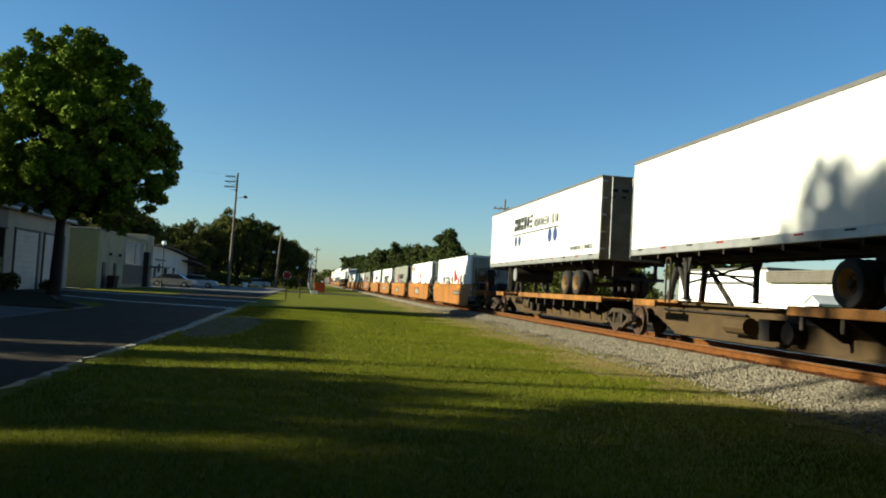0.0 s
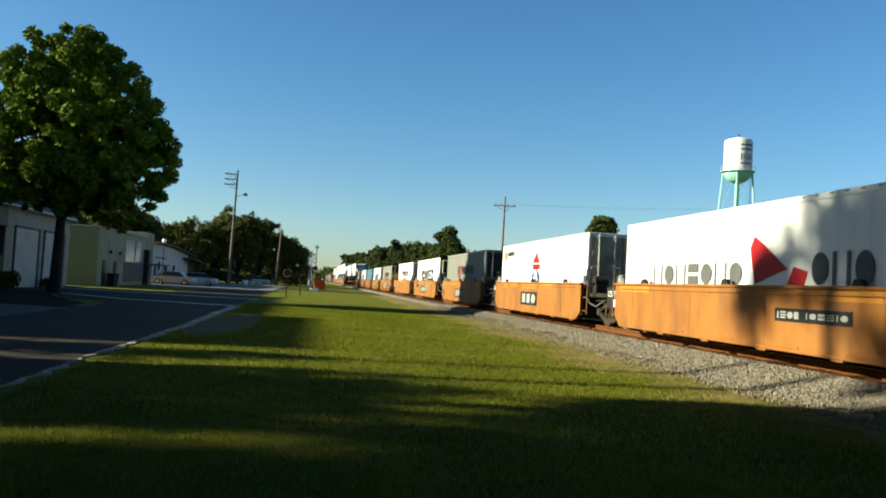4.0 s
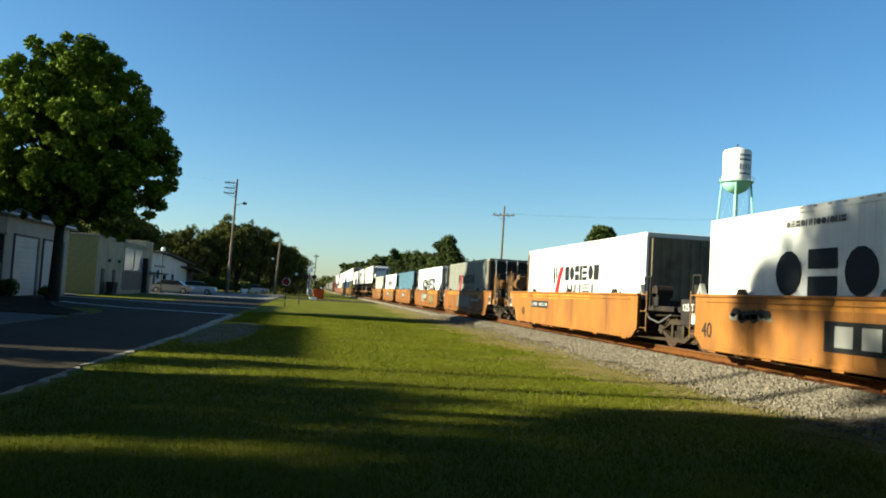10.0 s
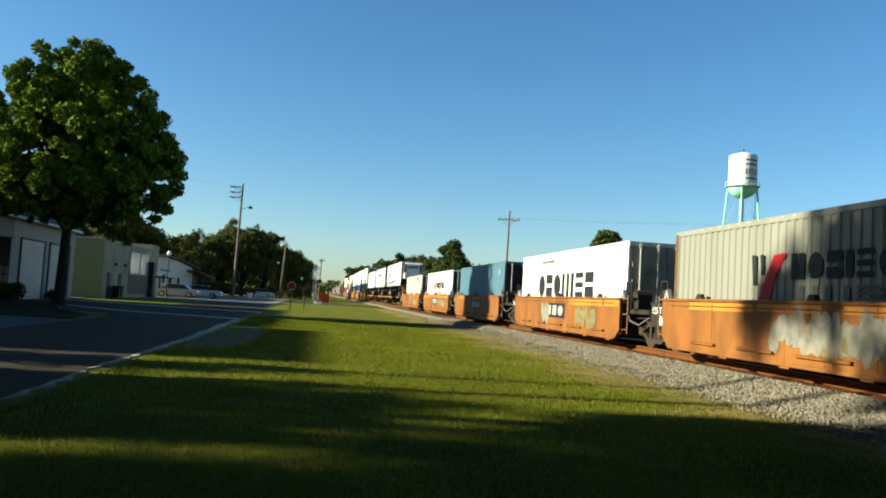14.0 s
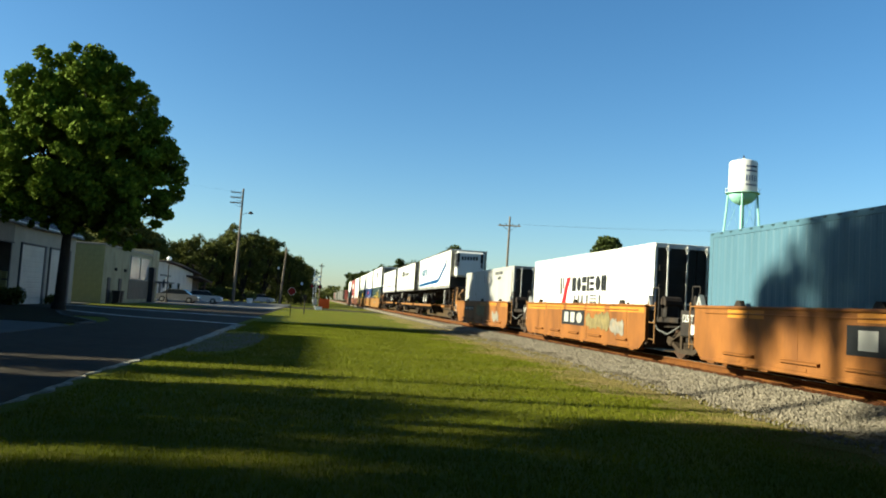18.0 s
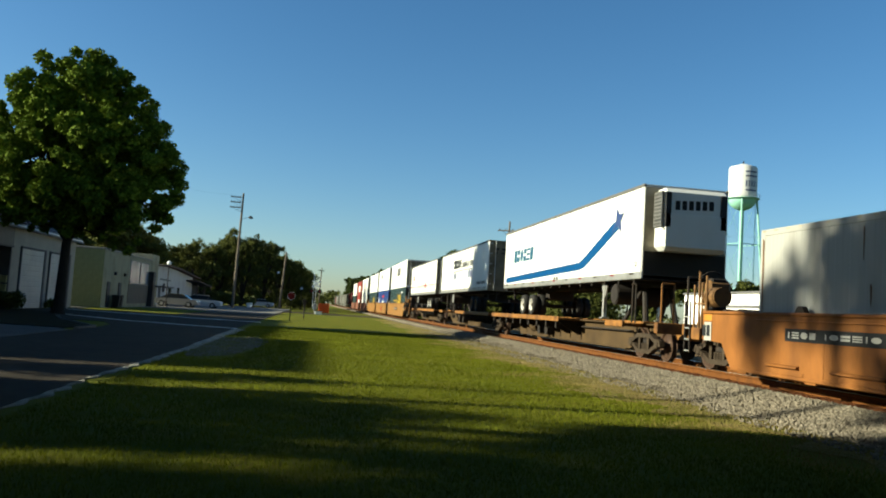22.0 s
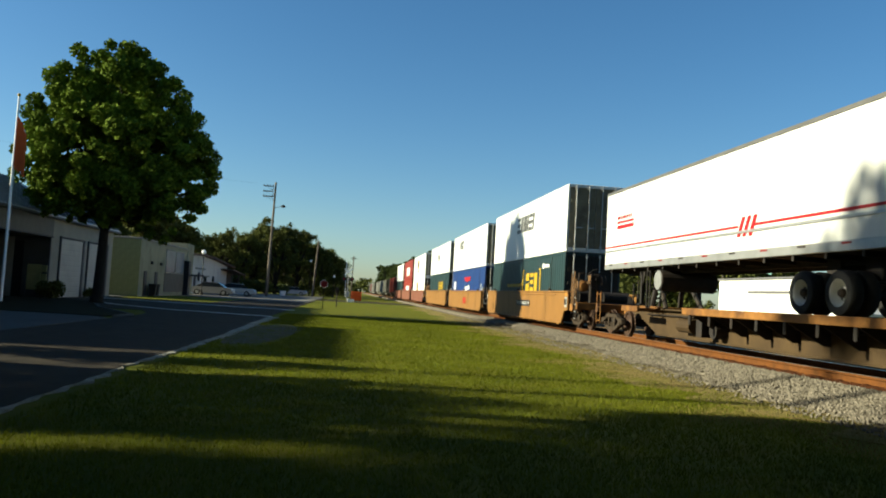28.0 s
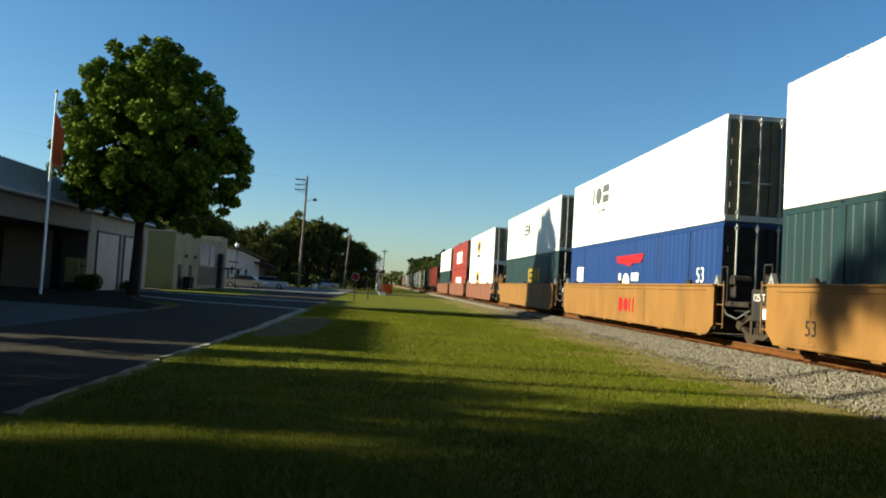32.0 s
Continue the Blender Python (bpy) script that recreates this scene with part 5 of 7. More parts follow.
def street_tree(at):
    """The tree at the street corner: a tall domed crown of leafy lumps with gaps between them, loose sprays at its foot."""
    rnd = random.Random(5)
    t = thing("tree", "large leafy street tree with dark trunk, lit on one side", "tree", at=at)
    s = Shape().cyl((0, 0, 0), (0.03, 0, 0.4), 0.40, 0.29, seg=12, caps=False).cyl((0.03, 0, 0.4), (0.1, 0, 3.9), 0.29, 0.23, seg=12, caps=False)
    lobes = [(-0.15, 0.0, 11.4, 2.7, 2.9), (1.3, -0.4, 10.6, 2.7, 2.8), (-1.75, 0.3, 9.9, 2.6, 2.8), (-2.2, -0.2, 7.4, 2.4, 2.4), (3.35, 0.1, 7.5, 2.3, 2.3), (2.4, 0.3, 9.2, 2.6, 2.4), (0.4, -0.3, 8.0, 3.7, 2.8), (-0.2, 0.3, 6.3, 3.4, 1.6), (2.6, -0.2, 6.0, 2.6, 1.3)]
    cc, rr = [], []
    fork = Vector((0.1, 0, 3.9))
    for x, y, z, rx, rz in lobes:
        c = Vector((x, y, z))
        m = fork.lerp(c, 0.45) + Vector((rnd.gauss(0, 0.25), rnd.gauss(0, 0.25), 0.2))
        s.cyl(fork, m, 0.15, 0.11, seg=8, caps=False).cyl(m, c, 0.11, 0.05, seg=7, caps=False)
        n = int((8.6 if z > 9.5 else 6.4) * rx * (rx + rz) / 2)
        for i in range(n):
            h, a = 1 - 2 * (i + 0.5) / n + rnd.gauss(0, 0.05), i * 2.39996 + rnd.gauss(0, 0.2)
            w = math.sqrt(max(0.0, 1 - h * h))
            d = Vector((w * math.cos(a), w * math.sin(a), h))
            k = 0.45 if i % 4 == 0 and z > 9.5 else 0.94 + 0.06 * rnd.random()
            q = Vector((x + d.x * rx * k, y + d.y * rx * k, z + d.z * rz * k))
            if q.z < 4.6 + 0.5 * rnd.random():
                continue
            cc.append(tuple(q))
            rr.append(0.32 + 0.36 * rnd.random())
            if i % 3 == 0:
                s.cyl(m.lerp(c, rnd.random()), q, 0.045, 0.012, seg=5, caps=False)
    # loose sprays that hang under the crown
    for x, y, z, n, w in ((1.9, 0, 4.2, 5, 0.55), (2.7, 0.2, 3.9, 4, 0.4), (0.4, -0.4, 4.4, 7, 0.7), (-1.5, 0.2, 4.7, 7, 0.9), (-2.4, 0, 5.0, 7, 0.7), (4.1, 0.2, 5.3, 9, 0.8), (4.9, 0, 6.2, 4, 0.4), (3.4, 0.1, 4.9, 4, 0.5)):
        for i in range(n):
            q = (x + rnd.gauss(0, w), y + rnd.gauss(0, w), z + rnd.gauss(0, 0.22))
            cc.append(q)
            rr.append(0.16 + 0.16 * rnd.random())
            s.cyl(fork + Vector((x * 0.3, y * 0.3, 0.7)), q, 0.03, 0.008, seg=4, caps=False)
    part("trunk", s, M_BARK, t, "dark brown trunk and limbs", smooth=True)
    leaf_cloud("crown", cc, rr, 140000, 0.11, M_LEAF, t, 0.85, 0.4, 0.7)
    return t


def pine_tree(at, height, crown_r, label, seed, leaves=2500, base=0.55, size=0.42, group=""):
    rnd = random.Random(seed)
    t = thing("tree", label, "tree", group, at=at)
    s = Shape().cyl((0, 0, 0), (0.2, 0, height * 0.9), height * 0.018, height * 0.007, seg=8, caps=False)
    cc, rr = [], []
    for _ in range(16):
        a, k = rnd.random() * 6.28, rnd.random()
        z = height * (base + (1 - base) * k)
        r = crown_r * (0.4 + 0.6 * rnd.random()) * (1.0 - 0.55 * k ** 2)
        q = (r * 0.75 * math.cos(a), r * 0.75 * math.sin(a), z - crown_r * 0.25)
        cc.append(q)
        rr.append(crown_r * (0.25 + 0.2 * rnd.random()))
        s.cyl((0, 0, z - crown_r * 0.6), q, height * 0.006, height * 0.002, seg=5, caps=False)
    part("trunk", s, M_BARK, t, "bare straight trunk")
    leaf_cloud("crown", cc, rr, leaves, size, M_PINE, t, flat=0.6)
    return t


def shrub(at, r, h, material, label, leaves=900, size=0.09, seed=1):
    rnd = random.Random(seed)
    t = thing("shrub", label, "shrub", at=at)
    s = Shape()
    cc, rr = [], []
    for _ in range(12):
        q = (rnd.uniform(-r, r) * 0.6, rnd.uniform(-r, r) * 0.6, rnd.uniform(0.3, 0.8) * h)
        s.cyl((0, 0, 0), q, 0.03, 0.012, seg=5, caps=False)
        cc.append(q)
        rr.append(min(r, h) * 0.42)
    part("stems", s, M_BARK, t)
    leaf_cloud("foliage", cc, rr, leaves, size, material, t)
    return t


# ---- the train, from the head end ----
def build_train():
    spine_car(3.4, "dusty spine car carrying a plain white trailer", length=19.8)
    spine_car(23.2, "dusty spine car carrying a white trailer with dots", length=16.9, last=True)
    trailer(5.7, "plain white road trailer with grey rails on a spine car", "trailers on the train", tandem=(5.4, 6.7))

    def dots_marks(t, L=16.15):
        X = -1.284
        Marks(L, X).word(4.95, 8.1, 3.8, 4.36, 8, slant=0.1, heavy=0.36, shapes="hiiihnos").rect(4.9, 11.8, 3.60, 3.65).done("lettering", M_INK, t, "black painted blocks over a thin line")
        Marks(L, X).word(8.3, 10.5, 3.78, 4.15, 8, heavy=0.25, shapes="oniooosio").word(10.8, 11.75, 3.78, 4.15, 3, heavy=0.25, shapes="ino").done("lettering", M_LGREY, t, "grey painted blocks")
        Marks(L, X).disc(5.4, 3.33, 0.24, 0.24).disc(6.05, 3.33, 0.24, 0.24).disc(10.65, 3.33, 0.27, 0.27).disc(11.35, 3.33, 0.27, 0.27).done("dots", M_NAVY, t, "pairs of dark blue dots")
        Marks(L, X).word(13.1, 15.6, 2.62, 2.78, 12, heavy=0.25, seed=5).done("lettering", M_LGREY, t, "small grey painted blocks")
    a = trailer(24.5, "white road trailer with dark blue dots and grimy doors", "trailers on the train", tandem=(2.2, 3.45), length=15.8, tank=True)
    dots_marks(a, 15.8 + 0.35)

    CON = "single containers in the front well cars"
    G1 = "well cars of the train"
    y40, L40 = 12.45, 12.19
    specs = [
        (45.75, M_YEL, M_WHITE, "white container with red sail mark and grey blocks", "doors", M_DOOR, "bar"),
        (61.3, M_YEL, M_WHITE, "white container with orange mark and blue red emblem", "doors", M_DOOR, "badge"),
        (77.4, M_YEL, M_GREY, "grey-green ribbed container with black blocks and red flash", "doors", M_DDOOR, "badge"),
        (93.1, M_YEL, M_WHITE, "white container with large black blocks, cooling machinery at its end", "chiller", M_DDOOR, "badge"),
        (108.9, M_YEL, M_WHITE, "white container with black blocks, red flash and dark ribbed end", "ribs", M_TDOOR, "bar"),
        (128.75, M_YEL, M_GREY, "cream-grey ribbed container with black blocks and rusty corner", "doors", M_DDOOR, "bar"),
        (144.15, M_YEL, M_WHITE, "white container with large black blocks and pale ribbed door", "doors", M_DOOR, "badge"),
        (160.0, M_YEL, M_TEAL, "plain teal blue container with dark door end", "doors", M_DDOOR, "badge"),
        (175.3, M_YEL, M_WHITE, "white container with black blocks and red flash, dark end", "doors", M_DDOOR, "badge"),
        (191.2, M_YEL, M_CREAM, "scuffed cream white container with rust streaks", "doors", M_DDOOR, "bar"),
    ]
    for i, (c, wp, paint, label, end, door, style) in enumerate(specs):
        wp = M_ORUST if i >= 5 else wp
        w = well_car(c - 0.12, y40, 1.33, wp, "rusty orange well car with scuffed graffiti-marked side" if i >= 5 else "orange-yellow well car with grimy steel ends", first=i in (0, 5), last=i in (4, 9), number="40" if i in (2, 3, 4) else "", group=G1)
        k = container(c, 0.40, L40, 2.69, paint, label, CON, door=door, end=end, ribs=0.27 if paint in (M_GREY, M_TEAL) else 0.4, depth={M_GREY: 0.03, M_TEAL: 0.009}.get(paint, 0.006))
        top = 2.69
        if i == 0:
            Marks(L40).word(1.9, 6.5, 0.98, 1.48, 7, heavy=0.14, shapes="nonhono").word(8.8, 10.6, 1.0, 1.6, 3, heavy=0.16, shapes="ono").done("lettering", M_LGREY, k, "thin grey painted blocks")
            Marks(L40).poly([(6.75, 1.75), (6.9, 2.0), (7.2, 1.85), (8.1, 1.3), (7.6, 1.2), (6.95, 1.0)]).poly([(8.3, 1.35), (8.75, 1.25), (8.65, 1.0), (8.1, 1.0)]).done("emblem", M_LRED, k, "red sail shapes")
            badge(w, y40, 1.33, 8.25, 10.5, 0.70, 0.95, "bar")
        elif i == 1:
            Marks(L40).word(0.98, 2.35, 2.17, 2.38, 5, seed=2).done("lettering", M_INK, k, "black painted blocks")
            Marks(L40).disc(0.62, 2.2, 0.22, 0.26).done("emblem", M_LORANGE, k, "orange round mark")
            Marks(L40).poly([(5.5, 1.78), (6.4, 1.78), (6.25, 1.98), (6.1, 2.02), (6.1, 2.16), (5.75, 2.16), (5.75, 2.02), (5.6, 1.98)]).rect(5.4, 6.46, 1.52, 1.72).done("emblem", M_LRED, k, "red emblem shape")
            Marks(L40).poly([(5.35, 0.95), (6.5, 0.95), (6.5, 1.25), (5.93, 1.62), (5.35, 1.25)]).done("emblem", M_NAVY, k, "navy emblem shape")
            Marks(L40, FACE - 0.006).poly([(5.6, 1.05), (5.75, 1.05), (5.93, 1.22), (6.1, 1.05), (6.25, 1.05), (5.98, 1.5), (5.88, 1.5)]).done("emblem", M_WHITE, k, "white star shape")
            badge(w, y40, 1.33, 4.75, 7.25, 0.43, 0.97, "badge")
        elif i in (2, 4, 5, 8):
            rear = L40 - 0.4 * (i == 2)
            Marks(rear).word(5.05, 8.6, 1.4, 1.9, 7, heavy=0.4, shapes="nohison").done("lettering", M_INK, k, "black painted blocks")
            Marks(rear).word(5.25, 8.2, 1.0, 1.27, 5, heavy=0.6, shapes="iinsi").done("lettering", M_LGREY, k, "thin dark painted blocks")
            Marks(rear).rect(3.75, 3.92, 1.3, 1.93, -0.12).rect(4.05, 4.18, 1.5, 1.93, -0.12).done("emblem", M_INK, k, "dark flash")
            Marks(rear, FACE - 0.001).poly([(3.95, 0.98), (4.4, 0.98), (4.62, 1.5), (4.95, 1.93), (4.5, 1.9), (4.25, 1.5)]).done("emblem", M_LRED, k, "red flash")
            badge(w, y40, 1.33, *{2: (4.9, 7.4, 0.37, 0.91, "badge"), 8: (5.0, 7.45, 0.62, 1.14, "badge"), 4: (1.8, 4.1, 0.76, 1.02, "bar"), 5: (8.95, 11.35, 0.72, 1.0, "bar")}[i])
        elif i in (3, 6):
            Marks(L40).word(2.6, 9.35, 0.98, 1.85, 7, heavy=0.34, shapes="ohonish").done("lettering", M_INK, k, "large black painted blocks")
            Marks(L40).word(3.0, 4.8, 2.3, 2.42, 12, heavy=0.25, seed=7).done("lettering", M_LGREY, k, "small grey painted blocks")
            badge(w, y40, 1.33, 4.75, 7.2, 0.42 if i == 3 else 0.6, 0.95 if i == 3 else 1.13, "badge")
        elif i == 7:
            badge(w, y40, 1.33, 5.5, 8.0, 0.6, 1.1, "badge")
            # a small pale label on the teal side
            Marks(L40).rect(11.0, 11.3, 2.05, 2.3).done("patch", M_ROD, k, "small pale label")
        elif i == 9:
            k9 = Marks(L40, FACE + 0.002)
            for u, w_, z0, z1 in ((0.12, 0.03, 0.9, 2.5), (3.2, 0.012, 1.9, 2.5), (5.6, 0.014, 1.9, 2.5), (6.2, 0.05, 2.0, 2.3), (6.28, 0.015, 1.6, 2.0), (3.4, 0.02, 1.1, 1.5), (11.9, 0.03, 0.8, 2.5)):
                k9.poly([(u - w_, z1), (u + w_, z1 - 0.05), (u + w_ * 0.8, (z0 + z1) / 2), (u + w_ * 0.3, z0), (u - w_ * 0.4, z0 + 0.1), (u - w_ * 0.7, (z0 + z1) / 2)])
            k9.done("rust_streak", M_RUSTMARK, k, "brown rust streaks")
            Marks(L40).word(8.2, 9.9, 2.35, 2.5, 10, heavy=0.3, seed=5).word(8.8, 9.6, 2.1, 2.25, 4, heavy=0.3, seed=6).done("lettering", M_LGREY, k, "small grey painted blocks")
            badge(w, y40, 1.33, 1.5, 4.25, 0.84, 1.08, "bar")
        if i in (4, 5):
            Marks(L40, FACE).rect(0.0, 0.14, 0.3, 2.62).rect(12.02 if i == 5 else 0.16, 12.19 if i == 5 else 0.2, 0.4, 2.55).done("rust_streak", M_RUSTMARK, k, "rusty corner edge")
        if i == 3:
            graffiti(w, y40, [(1.7, 3.1, 0.78, 1.12, M_INK, 1), (1.6, 3.2, 0.82, 1.0, M_GRAF, 6), (7.1, 8.3, 0.45, 1.3, M_GRAF, 2), (10.2, 11.2, 0.7, 1.1, M_GRAF2, 3)])
        elif i == 5:
            graffiti(w, y40, [(5.0, 8.7, 0.3, 1.3, M_GRAF, 4), (6.4, 8.6, 0.35, 0.9, M_GRAF2, 5), (11.2, 12.0, 0.9, 1.3, M_LORANGE, 7)])
        elif i == 6:
            graffiti(w, y40, [(4.2, 5.2, 0.3, 1.2, M_GRAF, 8), (8.4, 10.4, 0.25, 1.2, M_GRAF2, 9)])
        elif i == 8:
            graffiti(w, y40, [(7.7, 9.7, 0.5, 1.16, M_GRAF2, 11), (9.9, 10.9, 0.4, 1.0, M_GRAF, 12)])
        elif i == 9:
            graffiti(w, y40, [(5.2, 7.2, 0.5, 1.25, M_GRAF2, 13), (9.2, 10.6, 0.3, 1.0, M_GRAF, 14)])

    spine_car(209.6, "dusty spine car carrying a refrigerated trailer", length=18.7, first=True, hitch_lead=True)
    spine_car(228.3, "dusty spine car carrying a white trailer with dots", length=19.6)
    spine_car(247.9, "dusty spine car carrying a red-striped trailer", length=17.3, last=True)
    m = trailer(209.45, "white refrigerated trailer with bright blue arrow stripe", "trailers on the train", doors_lead=False, tandem=(3.7, 5.1), reefer=True, rim="w", tank=True, length=16.8)
    X = -1.284
    Marks(16.45, X).poly([(0.1, 2.50), (11.0, 2.72), (11.55, 2.8), (14.6, 3.85), (14.2, 4.1), (11.4, 3.1), (10.9, 2.98), (0.1, 2.76)]).done("stripe", M_LBLUE, m, "bright blue stripe rising to an arrow")
    Marks(16.45, X - 0.003).poly([(13.9, 3.65), (14.3, 4.0), (14.4, 4.5), (14.62, 4.28), (14.98, 4.3), (14.75, 4.08), (14.8, 3.7), (14.5, 3.95)]).done("emblem", M_NAVY, m, "dark blue bird-like mark")
    Marks(16.45, X).word(1.4, 4.75, 3.42, 3.98, 6, slant=0.15, heavy=0.42, shapes="nhohsn").done("lettering", M_LTEAL, m, "teal painted blocks")
    Marks(16.45, X).disc(8.05, 2.46, 0.13, 0.12).disc(8.4, 2.46, 0.13, 0.12).done("dots", M_LGREY, m, "pair of grey marks")
    glyphs("53", 0.22, M_INK, "stencil", m, (X - 0.002, 0.55, 2.62), "black stencilled number")
    b = trailer(230.2, "white road trailer with dark blue dots and grimy doors", "trailers on the train", tandem=(3.0, 4.3), tank=True)
    dots_marks(b)
    r = trailer(249.35, "white road trailer with thin red stripe and zigzag mark", "trailers on the train", tandem=(2.45, 3.7), rim="w", tank=True)
    Marks(16.15, X).rect(0.0, 9.8, 3.0, 3.06).rect(10.5, 16.1, 3.0, 3.06).done("stripe", M_LRED, r, "thin red stripe")
    Marks(16.15, X - 0.002).rect(9.75, 9.9, 2.78, 3.25, 0.5).rect(10.02, 10.17, 2.78, 3.25, 0.5).rect(10.3, 10.45, 2.78, 3.25, 0.5).done("emblem", M_LRED, r, "red zigzag mark")
    Marks(16.15, X).rect(1.15, 2.75, 3.62, 3.74).rect(1.15, 2.75, 3.8, 3.88).word(1.15, 2.6, 3.94, 4.06, 8, seed=2).done("emblem", M_LRED, r, "small red mark")
    part("side_moulding", Shape().box(-1.30, -1.27, 0.1, 16.05, 2.86, 2.93, 0.01), M_ALU, r)

    # double stacks
    DS = "stacked containers in the rear well cars"
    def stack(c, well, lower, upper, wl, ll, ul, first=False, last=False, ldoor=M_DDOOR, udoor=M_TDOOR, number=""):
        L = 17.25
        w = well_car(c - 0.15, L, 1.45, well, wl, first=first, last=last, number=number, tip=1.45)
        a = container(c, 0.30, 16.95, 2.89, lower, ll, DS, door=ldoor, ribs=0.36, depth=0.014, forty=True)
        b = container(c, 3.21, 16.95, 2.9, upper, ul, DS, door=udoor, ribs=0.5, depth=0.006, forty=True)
        return w, a, b, L
    w, a, b, L = stack(271.1, M_TAN, M_DGREEN, M_WHITE, "tan well car with faded paint and stencilled panel", "dark green container with yellow bracketed mark", "white container with grey slanted blocks", first=True, number="53")
    badge(w, L, 1.45, 8.75, 11.85, 0.74, 1.04, "bar")
    Marks(16.15, -1.226).word(5.85, 9.9, 1.42, 2.28, 5, slant=0.2, heavy=0.34, shapes="sbnisi").done("lettering", M_LGREY, b, "grey slanted painted blocks")
    Marks(16.15, -1.226).word(8.65, 11.3, 1.2, 2.1, 3, heavy=0.5, shapes="hsb").rect(7.95, 8.12, 1.1, 2.3).rect(11.72, 11.9, 1.1, 2.3).rect(8.12, 8.3, 2.22, 2.3).rect(11.54, 11.72, 2.22, 2.3).done("emblem", M_LYEL, a, "yellow bracketed painted blocks")
    Marks(16.15, -1.226).word(3.9, 7.75, 1.42, 1.6, 16, heavy=0.3, seed=6).done("lettering", M_LYEL, a, "small yellow painted blocks")
    Marks(16.15, -1.226).rect(12.25, 12.6, 2.25, 2.5).rect(12.75, 13.5, 2.3, 2.45).done("data_plate", M_WHITE, a, "small white data plate")
    w, a, b, L = stack(291.25, M_TAN, M_BLUE, M_WHITE, "tan well car with faded red mark", "blue container with red shape and white blocks", "white container with grey blocks and rust-edged post")
    badge(w, L, 1.45, 8.8, 10.65, 0.5, 1.0, "red")
    Marks(16.15, -1.226).poly([(6.5, 2.25), (9.85, 2.27), (9.5, 1.95), (8.6, 1.95), (8.2, 1.82), (7.8, 1.92), (6.8, 1.98)]).done("emblem", M_LRED, a, "red winged shape")
    Marks(16.15, -1.226).word(6.85, 9.4, 0.9, 1.6, 3, heavy=0.4, seed=8).rect(0.5, 1.6, 1.3, 1.95).done("lettering", M_WHITE, a, "white painted blocks")
    glyphs("53", 0.62, M_WHITE, "stencil", a, (-1.228, 1.7, 1.25), "white stencilled number")
    Marks(16.15, -1.226).word(2.5, 5.1, 1.68, 2.4, 3, heavy=0.3, seed=8).word(3.4, 4.6, 1.3, 1.42, 5, seed=4).done("lettering", M_LGREY, b, "grey painted blocks")
    w, a, b, L = stack(311.1, M_TAN, M_DGREEN, M_WHITE, "tan well car with plain faded side", "dark green container with yellow blocks", "white container with grey blocks", last=True)
    Marks(16.15, -1.226).word(8.0, 11.6, 1.3, 2.1, 4, heavy=0.4, seed=3).done("lettering", M_LYEL, a, "yellow painted blocks")
    Marks(16.15, -1.226).word(5.8, 8.0, 1.3, 2.0, 3, heavy=0.3, seed=3).done("lettering", M_LGREY, b, "grey painted blocks")
    w, a, b, L = stack(335.0, M_BROWN, M_WHITE, M_WHITE, "brown well car with dusty side", "white container with small yellow panel", "white container with small yellow panel", first=True)
    for k in (a, b):
        Marks(16.15, -1.226).rect(5.0, 7.2, 1.2, 2.3).done("emblem", M_LYEL, k, "yellow panel")
        Marks(16.15, -1.231).rect(5.3, 6.9, 1.5, 2.0).rect(5.2, 7.0, 0.7, 1.0).done("emblem", M_INK, k, "dark panel marks")
    w, a, b, L = stack(355.2, M_BROWN, M_RED, M_RED, "brown well car with dusty side", "red-brown container with white panel", "red-brown container with white panel")
    for k in (a, b):
        Marks(16.15, -1.226).rect(5.0, 11.0, 0.6, 1.9).done("emblem", M_WHITE, k, "white panel")
    stack(375.4, M_BROWN, M_DGREEN, M_WHITE, "brown well car with dusty side", "dark green container in the train's rear", "plain white container in the train's rear", last=True)

    # plain box cars far behind
    kinds = [(M_RED, "faded salmon red box car"), (M_DDOOR, "dark grey box car in the train's rear"), (M_GREY, "pale grey covered hopper car"), (M_CREAM, "cream grey covered hopper car"), (M_GREY, "grey covered hopper car in the train's rear"), (M_CREAM, "tan box car in the train's rear"), (M_DDOOR, "black box car in the train's rear"), (M_GREY, "grey box car in the train's rear"), (M_CREAM, "tan box car in the train's rear"), (M_RED, "brown box car in the train's rear"), (M_GREY, "grey box car in the train's rear"), (M_DDOOR, "black box car in the train's rear")]
    for i, (p, lb) in enumerate(kinds):
        t = mover(thing("box_car", lb, "rail car", "box cars at the rear of the train"), 397.5 + i * 17.6)
        L = 15.6
        part("body", Shape().box(-1.5, 1.5, 0, L, 1.05, 4.1, 0.06), p, t)
        for j in range(12):
            y = 0.5 + j * (L - 1) / 11
            part("side_rib", Shape().box(-1.56, -1.48, y - 0.05, y + 0.05, 1.1, 4.05, 0.01), p, t)
        part("roof", Shape().prism([(-1.55, 4.08), (1.55, 4.08), (0.6, 4.32), (-0.6, 4.32)], -0.05, L + 0.05, "y"), M_DOOR, t)
        part("under_frame", Shape().box(-0.4, 0.4, -0.9, L + 0.9, 0.6, 1.05).box(-1.4, 1.4, 0.1, L - 0.1, 0.95, 1.06), M_STEEL, t)
        if p in (M_GREY, M_CREAM):
            for j in range(3):
                y = 3.2 + j * (L - 6.4) / 2
                part("hopper", Shape().prism([(y - 1.4, 1.05), (y + 1.4, 1.05), (y + 0.3, 0.35), (y - 0.3, 0.35)], -1.2, 1.2, "x"), p, t)
        ladder(t, -1.55, 0.1, 1.0, 4.1)
        bogie(t, 1.9)
        bogie(t, L - 1.9)


